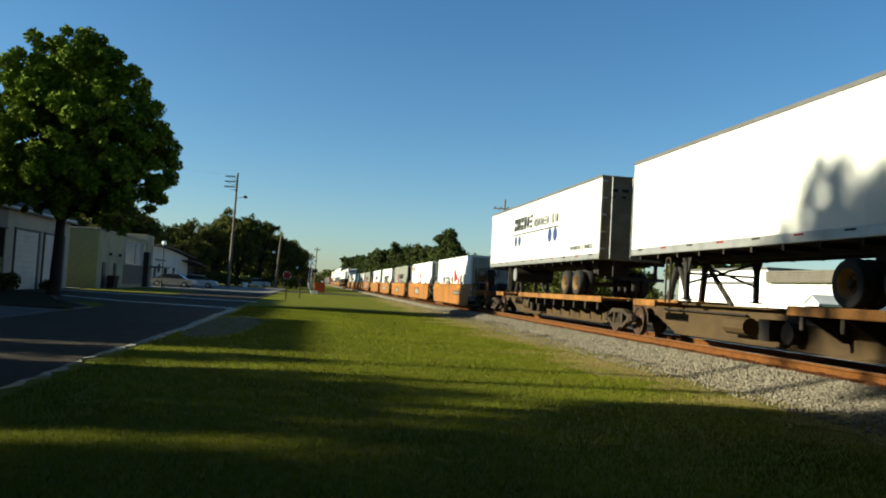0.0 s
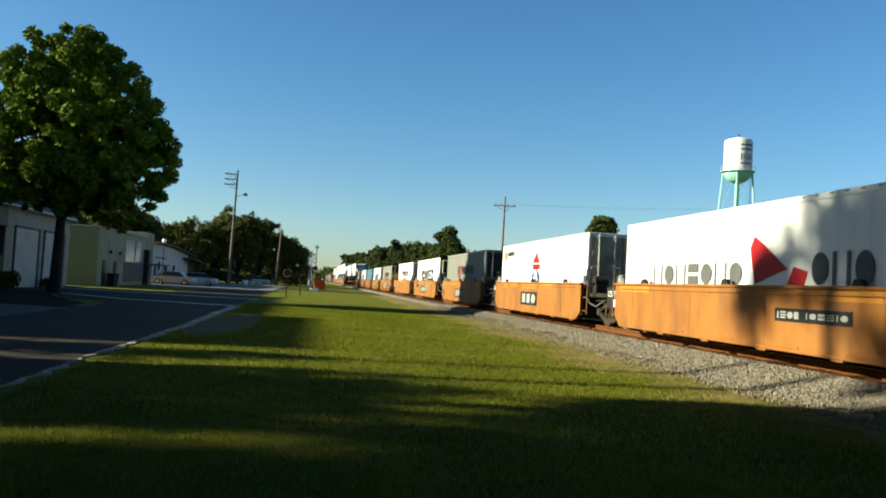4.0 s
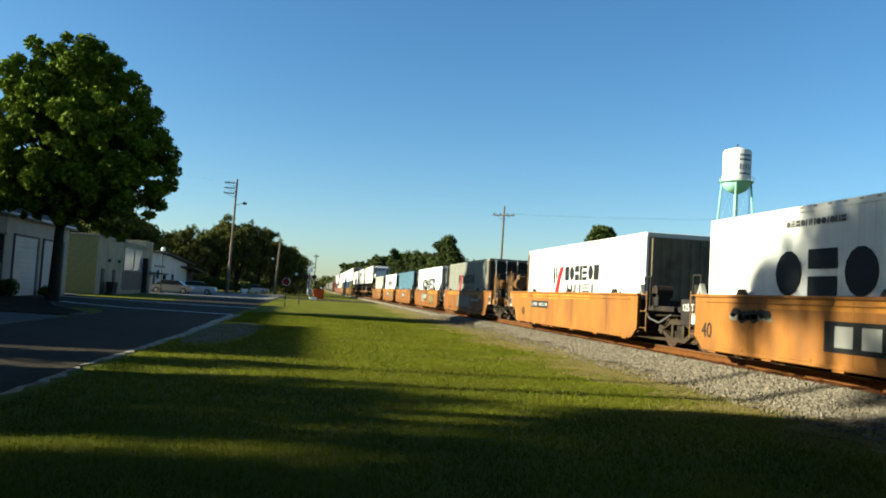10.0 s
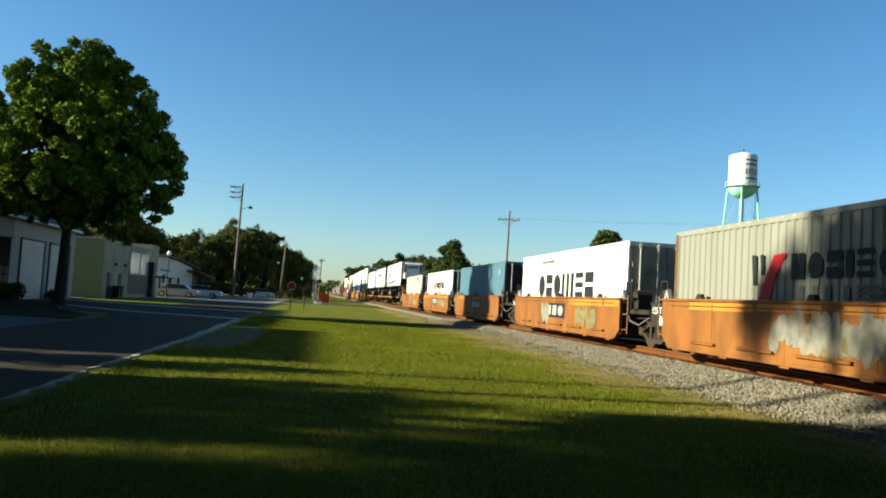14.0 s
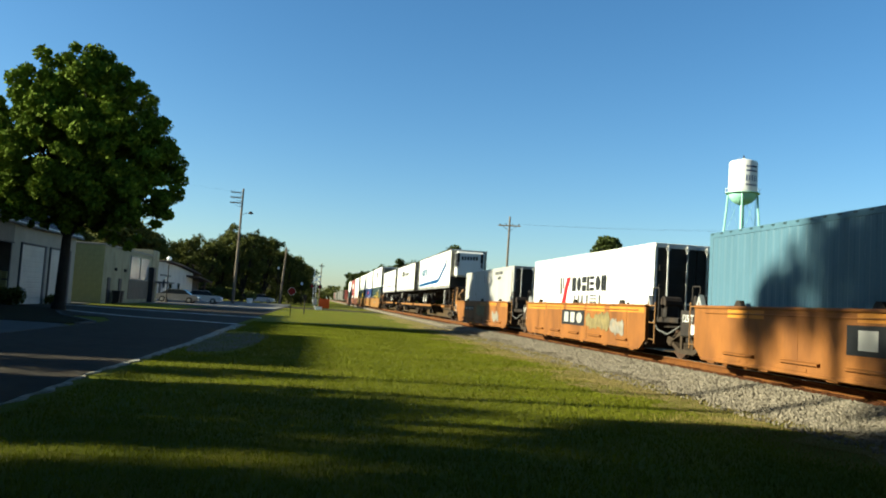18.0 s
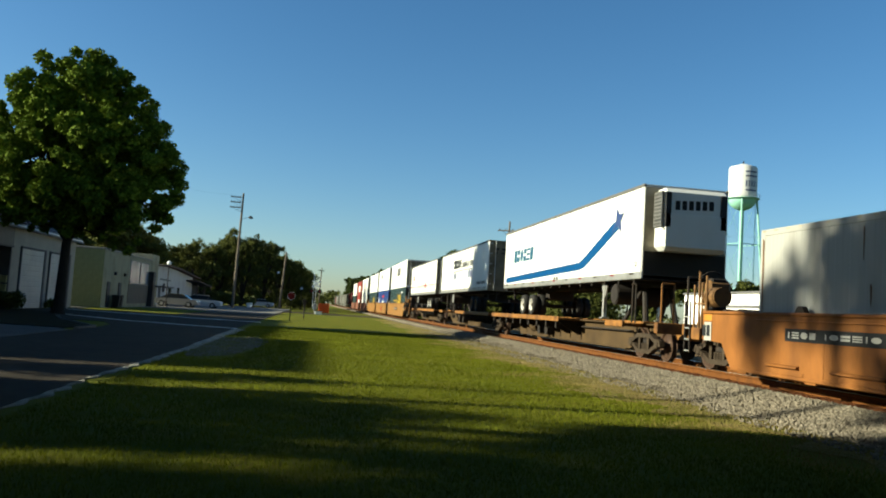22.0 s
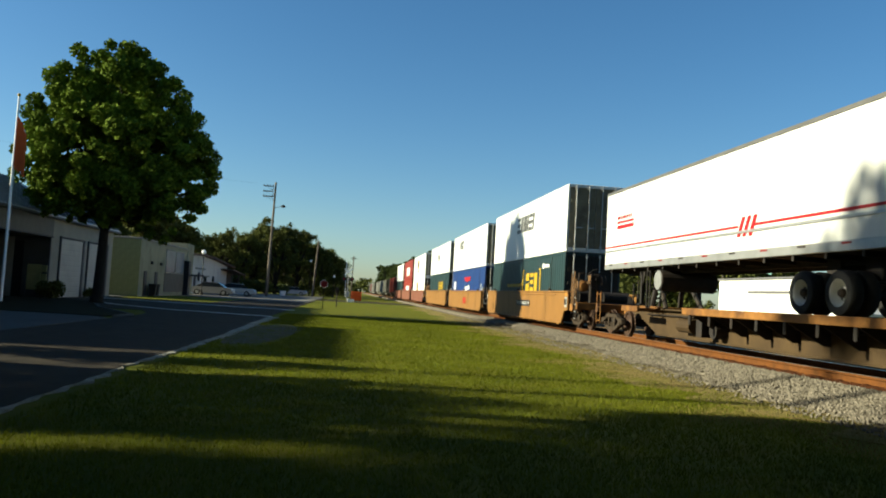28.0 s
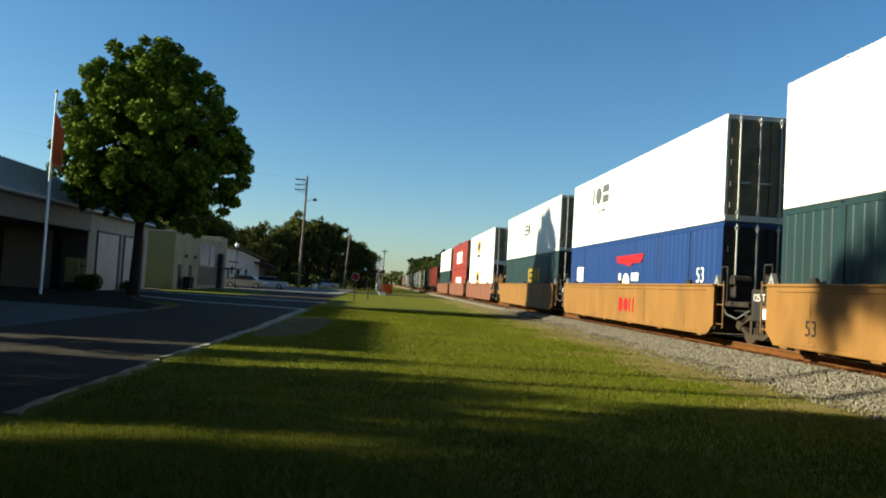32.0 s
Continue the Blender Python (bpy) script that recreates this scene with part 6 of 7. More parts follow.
# ---- the street side ----
def build_buildings():
    # long low public building with a metal roof; its carport faces the street
    h = thing("public_building", "low grey public building with metal roof and white roll doors", "building")
    part("garage_wall", Shape().box(-34, -17.6, 49.5, 61.6, 0, 4.75), M_STUCCO, h, "pale grey stucco wall")
    # near-black wall colour stands in for the carport's deep shade
    part("carport_wall", Shape().box(-34, -22.5, 32.6, 49.5, 0, 3.6), M_DARK, h, "carport back wall, deep shade put into its colour")
    part("end_wall", Shape().box(-20.05, -17.62, 49.38, 49.5, 0, 3.6), M_DSTUCCO, h, "dark grey wall under the canopy")
    part("wall_strip", Shape().box(-20.05, -19.62, 49.32, 49.38, 0, 3.5), M_STUCCO, h)
    part("door", Shape().box(-19.6, -19.05, 49.33, 49.38, 0.05, 3.3, 0.01), M_DARK, h, "dark narrow door")
    part("notice_panel", Shape().box(-18.75, -17.98, 49.22, 49.38, 0.45, 1.95, 0.03), M_YBRICK, h, "pale yellow panel")
    for k in range(3):
        part("panel_box", Shape().box(-17.96, -17.66, 49.24, 49.38, 0.5 + k * 0.5, 0.92 + k * 0.5, 0.02), M_YBRICK, h)
    part("cabinet", Shape().box(-19.02, -18.78, 49.2, 49.38, 0.1, 1.9, 0.02), M_DSTUCCO, h)
    part("canopy_fascia", Shape().box(-17.75, -17.5, 32.6, 49.4, 3.6, 4.72, 0.02), M_FASCIA, h, "dark grey canopy fascia")
    part("fascia_trim", Shape().box(-17.78, -17.46, 32.6, 49.42, 3.56, 3.64, 0.01), M_DSTUCCO, h)
    part("canopy_ceiling", Shape().box(-34, -17.75, 32.6, 49.4, 3.62, 3.7), M_FASCIA, h)
    part("post", Shape().box(-17.8, -17.55, 33.2, 33.45, 0, 3.6, 0.02), M_DSTUCCO, h)
    for y0, y1, ze, xr, zr in ((32.4, 49.6, 4.76, -19.9, 6.8), (49.6, 62.0, 4.78, -19.6, 6.5)):
        roof = part("roof", Shape().prism([(-17.25, ze), (-17.25, ze + 0.1), (xr, zr + 0.1), (-36, zr + 0.3), (-36, ze)], y0, y1, "y"), M_MROOF, h, "ribbed metal roof")
        for i in range(int((y1 - y0) / 0.42)):
            y = y0 + 0.1 + i * 0.42
            part("roof_seam", Shape().prism([(-17.25, ze + 0.1), (-17.25, ze + 0.15), (xr, zr + 0.15), (xr, zr + 0.1)], y - 0.04, y + 0.04, "y"), M_SEAM, roof)
    part("gutter", Shape().box(-17.3, -17.16, 32.4, 62.0, 4.66, 4.8, 0.03), M_FASCIA, h)
    for y0, y1 in ((50.9, 54.9), (56.1, 60.1)):
        d = part("roll_door", Shape().box(-17.62, -17.55, y0, y1, 0.02, 3.62), M_GDOOR, h, "white roll-up door")
        for k in range(11):
            part("door_slat", Shape().box(-17.56, -17.53, y0 + 0.05, y1 - 0.05, 0.06 + k * 0.322, 0.35 + k * 0.322, 0.012), M_GDOOR, d)
        part("door_frame", Shape().box(-17.62, -17.5, y0 - 0.12, y0, 0, 3.74, 0.01).box(-17.62, -17.5, y1, y1 + 0.3, 0, 3.74, 0.01).box(-17.62, -17.5, y0, y1, 3.62, 3.74, 0.01), M_DSTUCCO, d)
    # block building painted yellow-green on one face, pale on the other
    b = thing("shop_building", "flat-roofed block building, yellow-green side and pale front", "building")
    part("front_wall", Shape().box(-32, -16.7, 66.2, 84.4, 0, 4.6), M_PALEY, b, "pale yellowish painted front")
    part("end_pier", Shape().box(-20, -16.65, 84.4, 87.6, 0, 5.3, 0.02), M_PALEY, b, "taller pale end pier")
    side = part("side_wall", Shape().box(-32, -16.7, 66.05, 66.2, 0, 4.6), M_MORTAR, b, "yellow-green painted blocks with dull joints")
    blk = Shape().box(0, 0.785, -0.016, 0.004, 0, 0.395, 0.008).mesh("block", M_YBRICK)
    half = Shape().box(0, 0.385, -0.016, 0.004, 0, 0.395, 0.008).mesh("block", M_YBRICK)
    for r in range(11):
        s = 0.4 if r % 2 else 0.0
        for k in range(7):
            part("block", blk, None, side, m=pose(-17.5 - s - k * 0.8, 66.05, 0.1 + r * 0.41))
        if s:
            part("block", half, None, side, m=pose(-17.1, 66.05, 0.1 + r * 0.41))
    part("coping", Shape().box(-32.1, -16.6, 65.95, 84.4, 4.6, 4.75, 0.02), M_STUCCO, b)
    for y in (67.6, 71.3):
        part("door", Shape().box(-16.7, -16.64, y, y + 0.9, 0.05, 2.1, 0.01), M_DARK, b, "dark narrow door")
    part("shop_front", Shape().box(-16.7, -16.66, 74.9, 84.2, 0.35, 2.1, 0.01), M_BROWNW, b, "grey-brown boarded lower front")
    w = part("window", Shape().box(-16.7, -16.64, 75.1, 82.8, 2.18, 4.2, 0.01), M_SHOPGLASS, b, "wide window, pale sky reflection put into its colour")
    part("window_frame", Shape().box(-16.68, -16.6, 75.0, 82.9, 2.08, 2.18, 0.01).box(-16.68, -16.6, 75.0, 82.9, 4.2, 4.28, 0.01).box(-16.68, -16.6, 78.9, 79.0, 2.18, 4.2), M_STUCCO, w)
    part("dark_column", Shape().box(-16.7, -16.2, 83.2, 84.3, 0, 3.5, 0.02), M_DARK, b)
    part("awning", Shape().box(-16.65, -14.9, 84.5, 87.6, 2.0, 2.16, 0.02), M_FASCIA, b)
    for y in (69.6, 72.9):
        part("wall_light", Shape().box(-16.7, -16.52, y, y + 0.3, 2.7, 2.95, 0.02), M_STEEL, b)
    for y in (68.9, 69.8):
        bin_ = thing("dustbin", "dark wheeled dustbin beside a pale wall", "dustbin", "dustbins by the shop", at=(-16.2, y, 0.0))
        part("body", Shape().prism([(-0.24, 0.08), (0.24, 0.08), (0.3, 1.0), (-0.3, 1.0)], -0.28, 0.28, "y"), M_STEEL, bin_)
        part("lid", Shape().box(-0.33, 0.33, -0.31, 0.31, 1.0, 1.07, 0.03), M_STEEL, bin_)
        part("wheel", Shape().cyl((-0.22, -0.25, 0.1), (-0.22, 0.25, 0.1), 0.1), M_TYRE, bin_)
    # white gabled building behind the parked car
    g = thing("white_building", "white gabled building with brown roof edge", "building")
    part("wall", Shape().prism([(93, 0), (127, 0), (127, 4.05), (112, 4.65), (104, 4.75), (93, 4.4)], -34, -19.0, "x"), M_SHADEW, g, "white painted wall")
    part("roof", Shape().prism([(92.4, 4.35), (104, 4.78), (112, 4.68), (131, 3.95), (131, 4.15), (112, 4.9), (104, 5.0), (92.4, 4.55)], -34.2, -18.3, "x"), M_TIMBER, g, "low roof with brown edge")
    part("door", Shape().box(-19.05, -18.95, 101, 102.1, 0.1, 2.2), M_DARK, g)
    part("window", Shape().box(-19.05, -18.95, 107.5, 109.5, 1.0, 2.3, 0.02), M_GLASSD, g)
    part("window", Shape().box(-19.05, -18.95, 114, 115.5, 1.0, 2.3, 0.02), M_GLASSD, g)
    part("sign_board", Shape().cyl((-18.9, 103.5, 2.1), (-18.8, 103.5, 2.1), 0.55, seg=18), M_DARK, g, "dark round board")
    part("lettering", Shape().box(-19.0, -18.96, 101.5, 108.5, 3.0, 3.22), M_LGREY, g, "grey bar in place of writing")
    part("porch_roof", Shape().prism([(121, 3.6), (136.5, 3.05), (136.5, 2.85), (121, 3.4)], -34, -17.2, "x"), M_TIMBER, g, "brown porch roof")
    for y in (121.5, 129, 136):
        part("porch_post", Shape().box(-17.5, -17.3, y, y + 0.2, 0, 3.0), M_TIMBER, g)
    part("porch_wall", Shape().box(-34, -19.4, 127, 136, 0, 3.0), M_BROWNW, g)
    # far side of the track: white depot, one end under a grey roof, and a small gabled pavilion before it
    f = thing("depot_building", "long white building with dark coping and grey roof", "building")
    part("wall", Shape().box(44, 60, 60, 72, 0, 3.9), M_WWALL, f, "bright white wall")
    part("wall", Shape().box(43.8, 60, 72, 91, 0, 5.2), M_WWALL, f, "bright white wall")
    part("roof", Shape().box(43.5, 60.4, 59.5, 71.85, 3.9, 5.0, 0.03), M_BROWNW, f, "flat roof with grey-brown boarded edge")
    for z in (4.05, 4.3, 4.55, 4.8):
        part("edge_board", Shape().box(43.44, 43.5, 59.5, 71.85, z, z + 0.17, 0.01), M_BROWNW, f)
    part("coping", Shape().box(43.6, 60, 71.9, 91.1, 5.2, 5.42, 0.02), M_SHINGLE, f)
    part("band", Shape().box(43.7, 43.8, 74, 84, 3.7, 4.0, 0.01), M_SHINGLE, f)
    part("vent_pipe", Shape().cyl((50, 64, 5.0), (50, 64, 6.4), 0.1), M_ROD, f)
    p = thing("pavilion", "small white gabled pavilion with blue-grey roof", "pavilion", at=(39.6, 58.5, 0))
    part("roof", Shape().prism([(-1.1, 2.0), (0, 2.75), (1.1, 2.0), (1.1, 1.9), (0, 2.64), (-1.1, 1.9)], -0.2, 3.6, "x"), M_MROOF, p, "blue-grey metal roof")
    part("gable", Shape().prism([(-0.95, 2.0), (0, 2.6), (0.95, 2.0)], -0.05, 0.05, "x"), M_WWALL, p, "white pediment")
    part("beam", Shape().box(-0.1, 3.5, -1.0, -0.85, 1.8, 1.95).box(-0.1, 0.1, -1.0, 1.0, 1.8, 1.95), M_WWALL, p)
    for x in (0.0, 1.7, 3.4):
        for y in (-0.9, 0.9):
            part("post", Shape().box(x - 0.08, x + 0.08, y - 0.08, y + 0.08, 0, 1.85, 0.01), M_SPINE, p)
    part("back_wall", Shape().box(0.2, 3.4, 0.85, 0.92, 0, 1.85), M_SPINE, p)
    car((29, 66, 0), 80, M_SIGNR, "red car parked beyond the railway")
    car((33, 74, 0), 85, M_CARW, "white car parked beyond the railway")
    fn = thing("fence", "low white rail fence beyond the railway", "fence")
    for k in range(12):
        part("post", Shape().box(25.9, 26.05, 70 + k * 2.4, 70.15 + k * 2.4, 0, 1.5), M_WWALL, fn)
    part("rail", Shape().box(25.95, 26.0, 70, 96.5, 1.3, 1.42), M_WWALL, fn)
    part("rail", Shape().box(25.95, 26.0, 70, 96.5, 0.7, 0.82), M_WWALL, fn)
    rnd = random.Random(5)
    for k in range(14):
        shrub((27 + rnd.uniform(-2, 5) + k * 0.6, 84 + k * 9, 0), 3.6, 4.6 + rnd.uniform(0, 2), M_OAK, "dark overgrown bush beyond the railway", 2200, 0.26, 300 + k)
    # neighbours of the street outside the view, which shade it
    n1 = thing("brick_hall", "tall plain hall beside the street", "building")
    part("wall", Shape().box(-34, -17.5, 18.2, 32.0, 0, 6.45), M_STUCCO, n1)
    part("roof", Shape().box(-34.2, -17.4, 18.1, 32.1, 6.45, 6.62, 0.03), M_FASCIA, n1)


def lamp_post(at, height, label):
    t = thing("street_lamp", label, "street lamp", "globe street lamps", at=at)
    part("base", Shape().lathe([(0.0, 0), (0.2, 0), (0.2, 0.12), (0.12, 0.3), (0.09, 0.6), (0.0, 0.6)], seg=14), M_STEEL, t)
    part("post", Shape().cyl((0, 0, 0.5), (0, 0, height - 0.4), 0.06, 0.045), M_STEEL, t)
    part("collar", Shape().lathe([(0.05, height - 0.45), (0.13, height - 0.38), (0.13, height - 0.33), (0.0, height - 0.33)], seg=12), M_STEEL, t)
    part("globe", Shape().lathe([(0.0, height - 0.34)] + [(0.24 * math.sin(a), height - 0.1 - 0.24 * math.cos(a)) for a in np.linspace(0.4, 3.14, 9)], seg=16), M_GLOBE, t, "round milky globe", smooth=True)
    return t


def utility_pole(at, height, lean, arms, label, r=0.16, lamp=False, rz=0):
    t = thing("utility_pole", label, "utility pole", "wooden utility poles", at=at, rz=rz)
    part("pole", Shape().cyl((0, 0, 0), (lean, 0, height), r, r * 0.62, seg=12), M_POLE, t, smooth=True)
    for z, w, off in arms:
        x = lean * z / height
        a = part("cross_arm", Shape().box(x + off - w / 2, x + off + w / 2, -0.17, -0.06, z - 0.06, z + 0.06, 0.01), M_POLE, t)
        for k in (-0.42, -0.15, 0.15, 0.42):
            part("insulator", Shape().lathe([(0.0, 0), (0.05, 0.0), (0.06, 0.08), (0.03, 0.16), (0.0, 0.16)], c=(x + off + k * w, -0.11, z + 0.06), seg=8), M_STEEL, a)
        part("arm_brace", Shape().cyl((x, -0.1, z - 0.6), (x + off + w * 0.3, -0.1, z - 0.05), 0.018, seg=5).cyl((x, -0.1, z - 0.6), (x + off - w * 0.3, -0.1, z - 0.05), 0.018, seg=5), M_STEEL, a)
    if lamp:
        z = height * 0.79
        part("lamp_arm", Shape().cyl((lean * 0.79, 0, z - 0.3), (lean * 0.79 + 1.1, -0.1, z + 0.1), 0.03, seg=6), M_STEEL, t)
        part("lamp_head", Shape().lathe([(0.0, -0.2), (0.3, -0.15), (0.3, 0.0), (0.14, 0.18), (0.0, 0.2)], c=(lean * 0.79 + 1.25, -0.1, z + 0.05), seg=12), M_STEEL, t)
    return t


def wire(p, q, sag, r=0.0045, label="thin black overhead wire"):
    pts = [Vector(p).lerp(Vector(q), k / 14) - Vector((0, 0, sag * 4 * (k / 14) * (1 - k / 14))) for k in range(15)]
    side = (Vector(q) - Vector(p)).cross(Vector((0, 0, 1))).normalized() * r
    up = Vector((0, 0, r))
    v = [a + d for a in pts for d in (side, up, -side, -up)]
    s = Shape().add(v, [(4 * i + j, 4 * i + (j + 1) % 4, 4 * i + 4 + (j + 1) % 4, 4 * i + 4 + j) for i in range(14) for j in range(4)])
    return tagged(part("overhead_wire", s, M_WIRE), label, "wire", "overhead wires")


def car(at, rz, paint, label, scale=1.0):
    t = thing("parked_car", label, "car", "parked cars", at=at, rz=rz)
    o = [(-2.3, 0.32), (-2.35, 0.62), (-2.2, 0.86), (-1.3, 0.95), (1.3, 0.95), (2.1, 0.88), (2.32, 0.66), (2.28, 0.32), (1.85, 0.28), (1.75, 0.55), (1.15, 0.55), (1.05, 0.25), (-1.05, 0.25), (-1.15, 0.55), (-1.75, 0.55), (-1.85, 0.28)]
    part("body", Shape().prism(o, -0.86, 0.86, "y"), paint, t)
    part("cabin", Shape().prism([(-1.5, 0.93), (-0.8, 1.42), (0.75, 1.45), (1.75, 0.93)], -0.72, 0.72, "y"), M_GLASSD, t, "dark glazed cabin")
    part("roof", Shape().prism([(-0.85, 1.40), (-0.8, 1.46), (0.75, 1.49), (0.85, 1.42)], -0.70, 0.70, "y"), paint, t)
    for x in (-1.45, 1.45):
        for y in (-0.80, 0.80):
            w = part("wheel", Shape().lathe([(0.0, -0.1), (0.2, -0.1), (0.32, -0.09), (0.33, 0.0), (0.32, 0.09), (0.2, 0.1), (0.0, 0.1)], c=(x, y, 0.33), axis="y", seg=16), M_TYRE, t)
            part("hub", Shape().cyl((x, y - 0.115, 0.33), (x, y + 0.115, 0.33), 0.19, seg=12), M_ALU, w)
    for y in (-0.78, 0.45):
        part("headlight", Shape().box(-2.36, -2.25, y, y + 0.33, 0.62, 0.78, 0.02), M_GLOBE, t)
        part("tail_light", Shape().box(2.2, 2.34, y, y + 0.3, 0.62, 0.8, 0.02), M_SIGNR, t)
    for x in (-2.42, 2.25):
        part("bumper", Shape().box(x, x + 0.16, -0.8, 0.8, 0.35, 0.55, 0.04), paint, t)
    return t


def build_street_things():
    # flagpole with a limp flag
    f = thing("flagpole", "white metal flagpole with limp striped flag", "flagpole", at=(-16.0, 39.3, 0))
    part("pole", Shape().cyl((0, 0, 0), (0, 0, 9.7), 0.07, 0.04, seg=12), M_GLOBE, f, smooth=True)
    part("ball", Shape().lathe([(0.08 * math.sin(a), 9.76 - 0.08 * math.cos(a)) for a in np.linspace(0, 3.14, 7)], seg=12), M_LYEL, f)
    fl = part("flag", Shape().box(0.02, 0.03, -0.01, 0.01, 6.2, 8.8), M_FLAGR, f, "limp folded flag")
    for k in range(5):
        x0 = 0.03 + k * 0.075
        z0 = 8.75 - k * 0.16
        a = Shape().prism([(x0, z0), (x0 + 0.06, z0 - 0.06), (x0 + 0.16, z0 - 0.2), (x0 + 0.2, 6.5 - k * 0.16), (x0 + 0.08, 6.2 - k * 0.05), (x0, 6.4)], -0.05 + 0.05 * (k % 2), -0.01 + 0.05 * (k % 2), "y")
        part("flag_fold", a, (M_ORANGE if k % 2 == 0 else M_FLAGR if k == 1 else M_GLOBE), fl)
    part("halyard", Shape().cyl((0.09, 0, 1.0), (0.06, 0, 9.6), 0.008, seg=4), M_GLOBE, f)
    shrub((-16.9, 48.0, 0), 0.9, 0.95, M_OAK, "dark clipped round shrub by the wall", 2500, 0.07, 3)
    shrub((-17.0, 55.5, 0), 0.5, 0.6, M_OAK, "small dark shrub by the wall", 900, 0.07, 4)
    shrub((-10.5, 130, 0.035), 0.95, 2.0, M_SHRUB, "yellow-green bush in a white pot", 2500, 0.14, 5)
    pot = thing("planter", "white round planter under a bush", "planter", at=(-10.4, 129.0, 0.035))
    part("pot", Shape().lathe([(0.0, 0), (0.35, 0), (0.5, 0.7), (0.55, 0.72), (0.45, 0.74), (0.0, 0.7)], seg=16), M_GLOBE, pot)
    for x, y, r in ((-16.4, 131, 1.5), (-15, 133, 1.4), (-13.6, 133, 1.3)):
        shrub((x, y, 0.035), r, 2.2, M_OAK, "dark dense roadside shrub", 2500, 0.18, int(-x))
    car((-15.2, 92, 0.035), 175, M_SILVER, "silver saloon car parked on concrete")
    car((-13.3, 96.5, 0.035), 178, M_CARW, "white car parked behind the saloon")
    car((-9.6, 141, 0.03), 175, M_CARW, "white car parked in the far lot")
    car((-13.8, 150, 0.0), 175, M_STEEL, "dark car parked in the far lot")
    lamp_post((-16.05, 90, 0.035), 4.8, "dark street lamp with milky globe by parked cars")
    lamp_post((-7.45, 152, 0), 6.65, "dark street lamp with milky globe by the trees")
    lamp_post((-2.96, 152, 0), 4.0, "small dark lamp with milky globe by the crossing")
    utility_pole((-11.1, 110.5, 0), 15.6, 0.25, ((15.0, 1.4, -0.9), (14.3, 1.4, -0.9), (13.6, 1.4, -0.9)), "tall wooden utility pole with side arms and lamp", 0.2, True)
    utility_pole((-6.3, 140, 0), 9.8, 0.55, (), "leaning bare wooden pole", 0.2)
    utility_pole((0.4, 190, 0), 9.6, 0.2, ((9.0, 1.4, 0.0),), "thin wooden pole beside the crossing", 0.18)
    utility_pole((19.65, 83, 0), 11.4, 0.1, ((10.4, 2.4, 0.0),), "wooden utility pole with one cross arm", 0.15, rz=-20)
    utility_pole((62, 128, 0), 10.5, 0.1, ((9.6, 2.2, 0.0),), "far wooden utility pole", 0.15)
    for k in (-0.9, 0.9):
        wire((19.65 + k, 82.9, 10.6), (70 + k, 20, 10.5), 1.4)
    wire((-11.6, 110, 15.1), (-60, 40, 15), 1.5)
    # stop sign
    s = thing("stop_sign", "red octagonal stop sign on a steel post", "road sign", at=(-1.9, 61, 0))
    part("post", Shape().box(-0.03, 0.03, -0.03, 0.03, 0, 2.2), M_STEEL, s)
    oct_ = [(0.31 * math.cos(a), 1.86 + 0.31 * math.sin(a)) for a in np.linspace(math.pi / 8, 2 * math.pi + math.pi / 8, 8, endpoint=False)]
    part("sign_plate", Shape().prism(oct_, -0.05, -0.035, "y"), M_SIGNR, s)
    part("sign_border", Shape().ring(oct_, [(x * 0.92, 1.86 + (z - 1.86) * 0.92) for x, z in oct_], -0.054, -0.048, "y"), M_GLOBE, s)
    p2 = thing("sign_post", "slim grey sign post in the grass", "post", at=(-1.02, 70, 0))
    part("post", Shape().cyl((0, 0, 0), (0, 0, 1.7), 0.05), M_STEEL, p2)
    part("plate", Shape().box(-0.16, 0.16, -0.06, -0.04, 1.2, 1.65, 0.01), M_STEEL, p2)
    # crossing signal with arms and lights
    c = thing("crossing_signal", "railway crossing signal with white crossed boards and hooded lamps", "crossing signal", at=(-0.25, 113, 0))
    part("mast", Shape().cyl((0, 0, 0), (0, 0, 4.6), 0.07), M_ROD, c)
    part("cross_board", Shape().prism([(-0.6, 3.65), (-0.5, 3.55), (0.6, 4.45), (0.5, 4.55)], -0.1, -0.07, "y"), M_GLOBE, c, "white crossed board")
    part("cross_board", Shape().prism([(-0.6, 4.45), (-0.5, 4.55), (0.6, 3.65), (0.5, 3.55)], -0.13, -0.10, "y"), M_GLOBE, c, "white crossed board")
    for x in (-0.55, 0.55):
        l = part("lamp_disc", Shape().cyl((x, -0.1, 3.05), (x, -0.06, 3.05), 0.3, seg=18), M_STEEL, c)
        part("lamp_lens", Shape().cyl((x, -0.14, 3.05), (x, -0.1, 3.05), 0.14, seg=14), M_SIGNR, l)
    part("lamp_arm", Shape().box(-0.6, 0.6, -0.05, 0.05, 3.0, 3.1), M_ROD, c)
    part("gear_box", Shape().box(-0.3, 0.3, -0.25, 0.25, 0.5, 1.3, 0.03), M_ROD, c)
    part("gate_arm", Shape().box(-0.35, -0.27, -0.04, 0.04, 0.9, 5.5), M_GLOBE, c)
    cab = thing("relay_box", "small white equipment box by the crossing", "equipment box", at=(0.28, 100.0, 0.03))
    part("body", Shape().box(-0.42, 0.42, -0.3, 0.3, 0.0, 0.36, 0.03), M_GLOBE, cab)
    part("lid", Shape().box(-0.45, 0.45, -0.33, 0.33, 0.36, 0.4, 0.01), M_ROD, cab)
    o = thing("orange_sign", "bright orange square road works sign on legs", "road sign", at=(1.03, 112.6, 0))
    part("panel", Shape().box(-0.72, 0.72, -0.03, 0.0, 0.12, 1.38, 0.02), M_ORANGE, o)
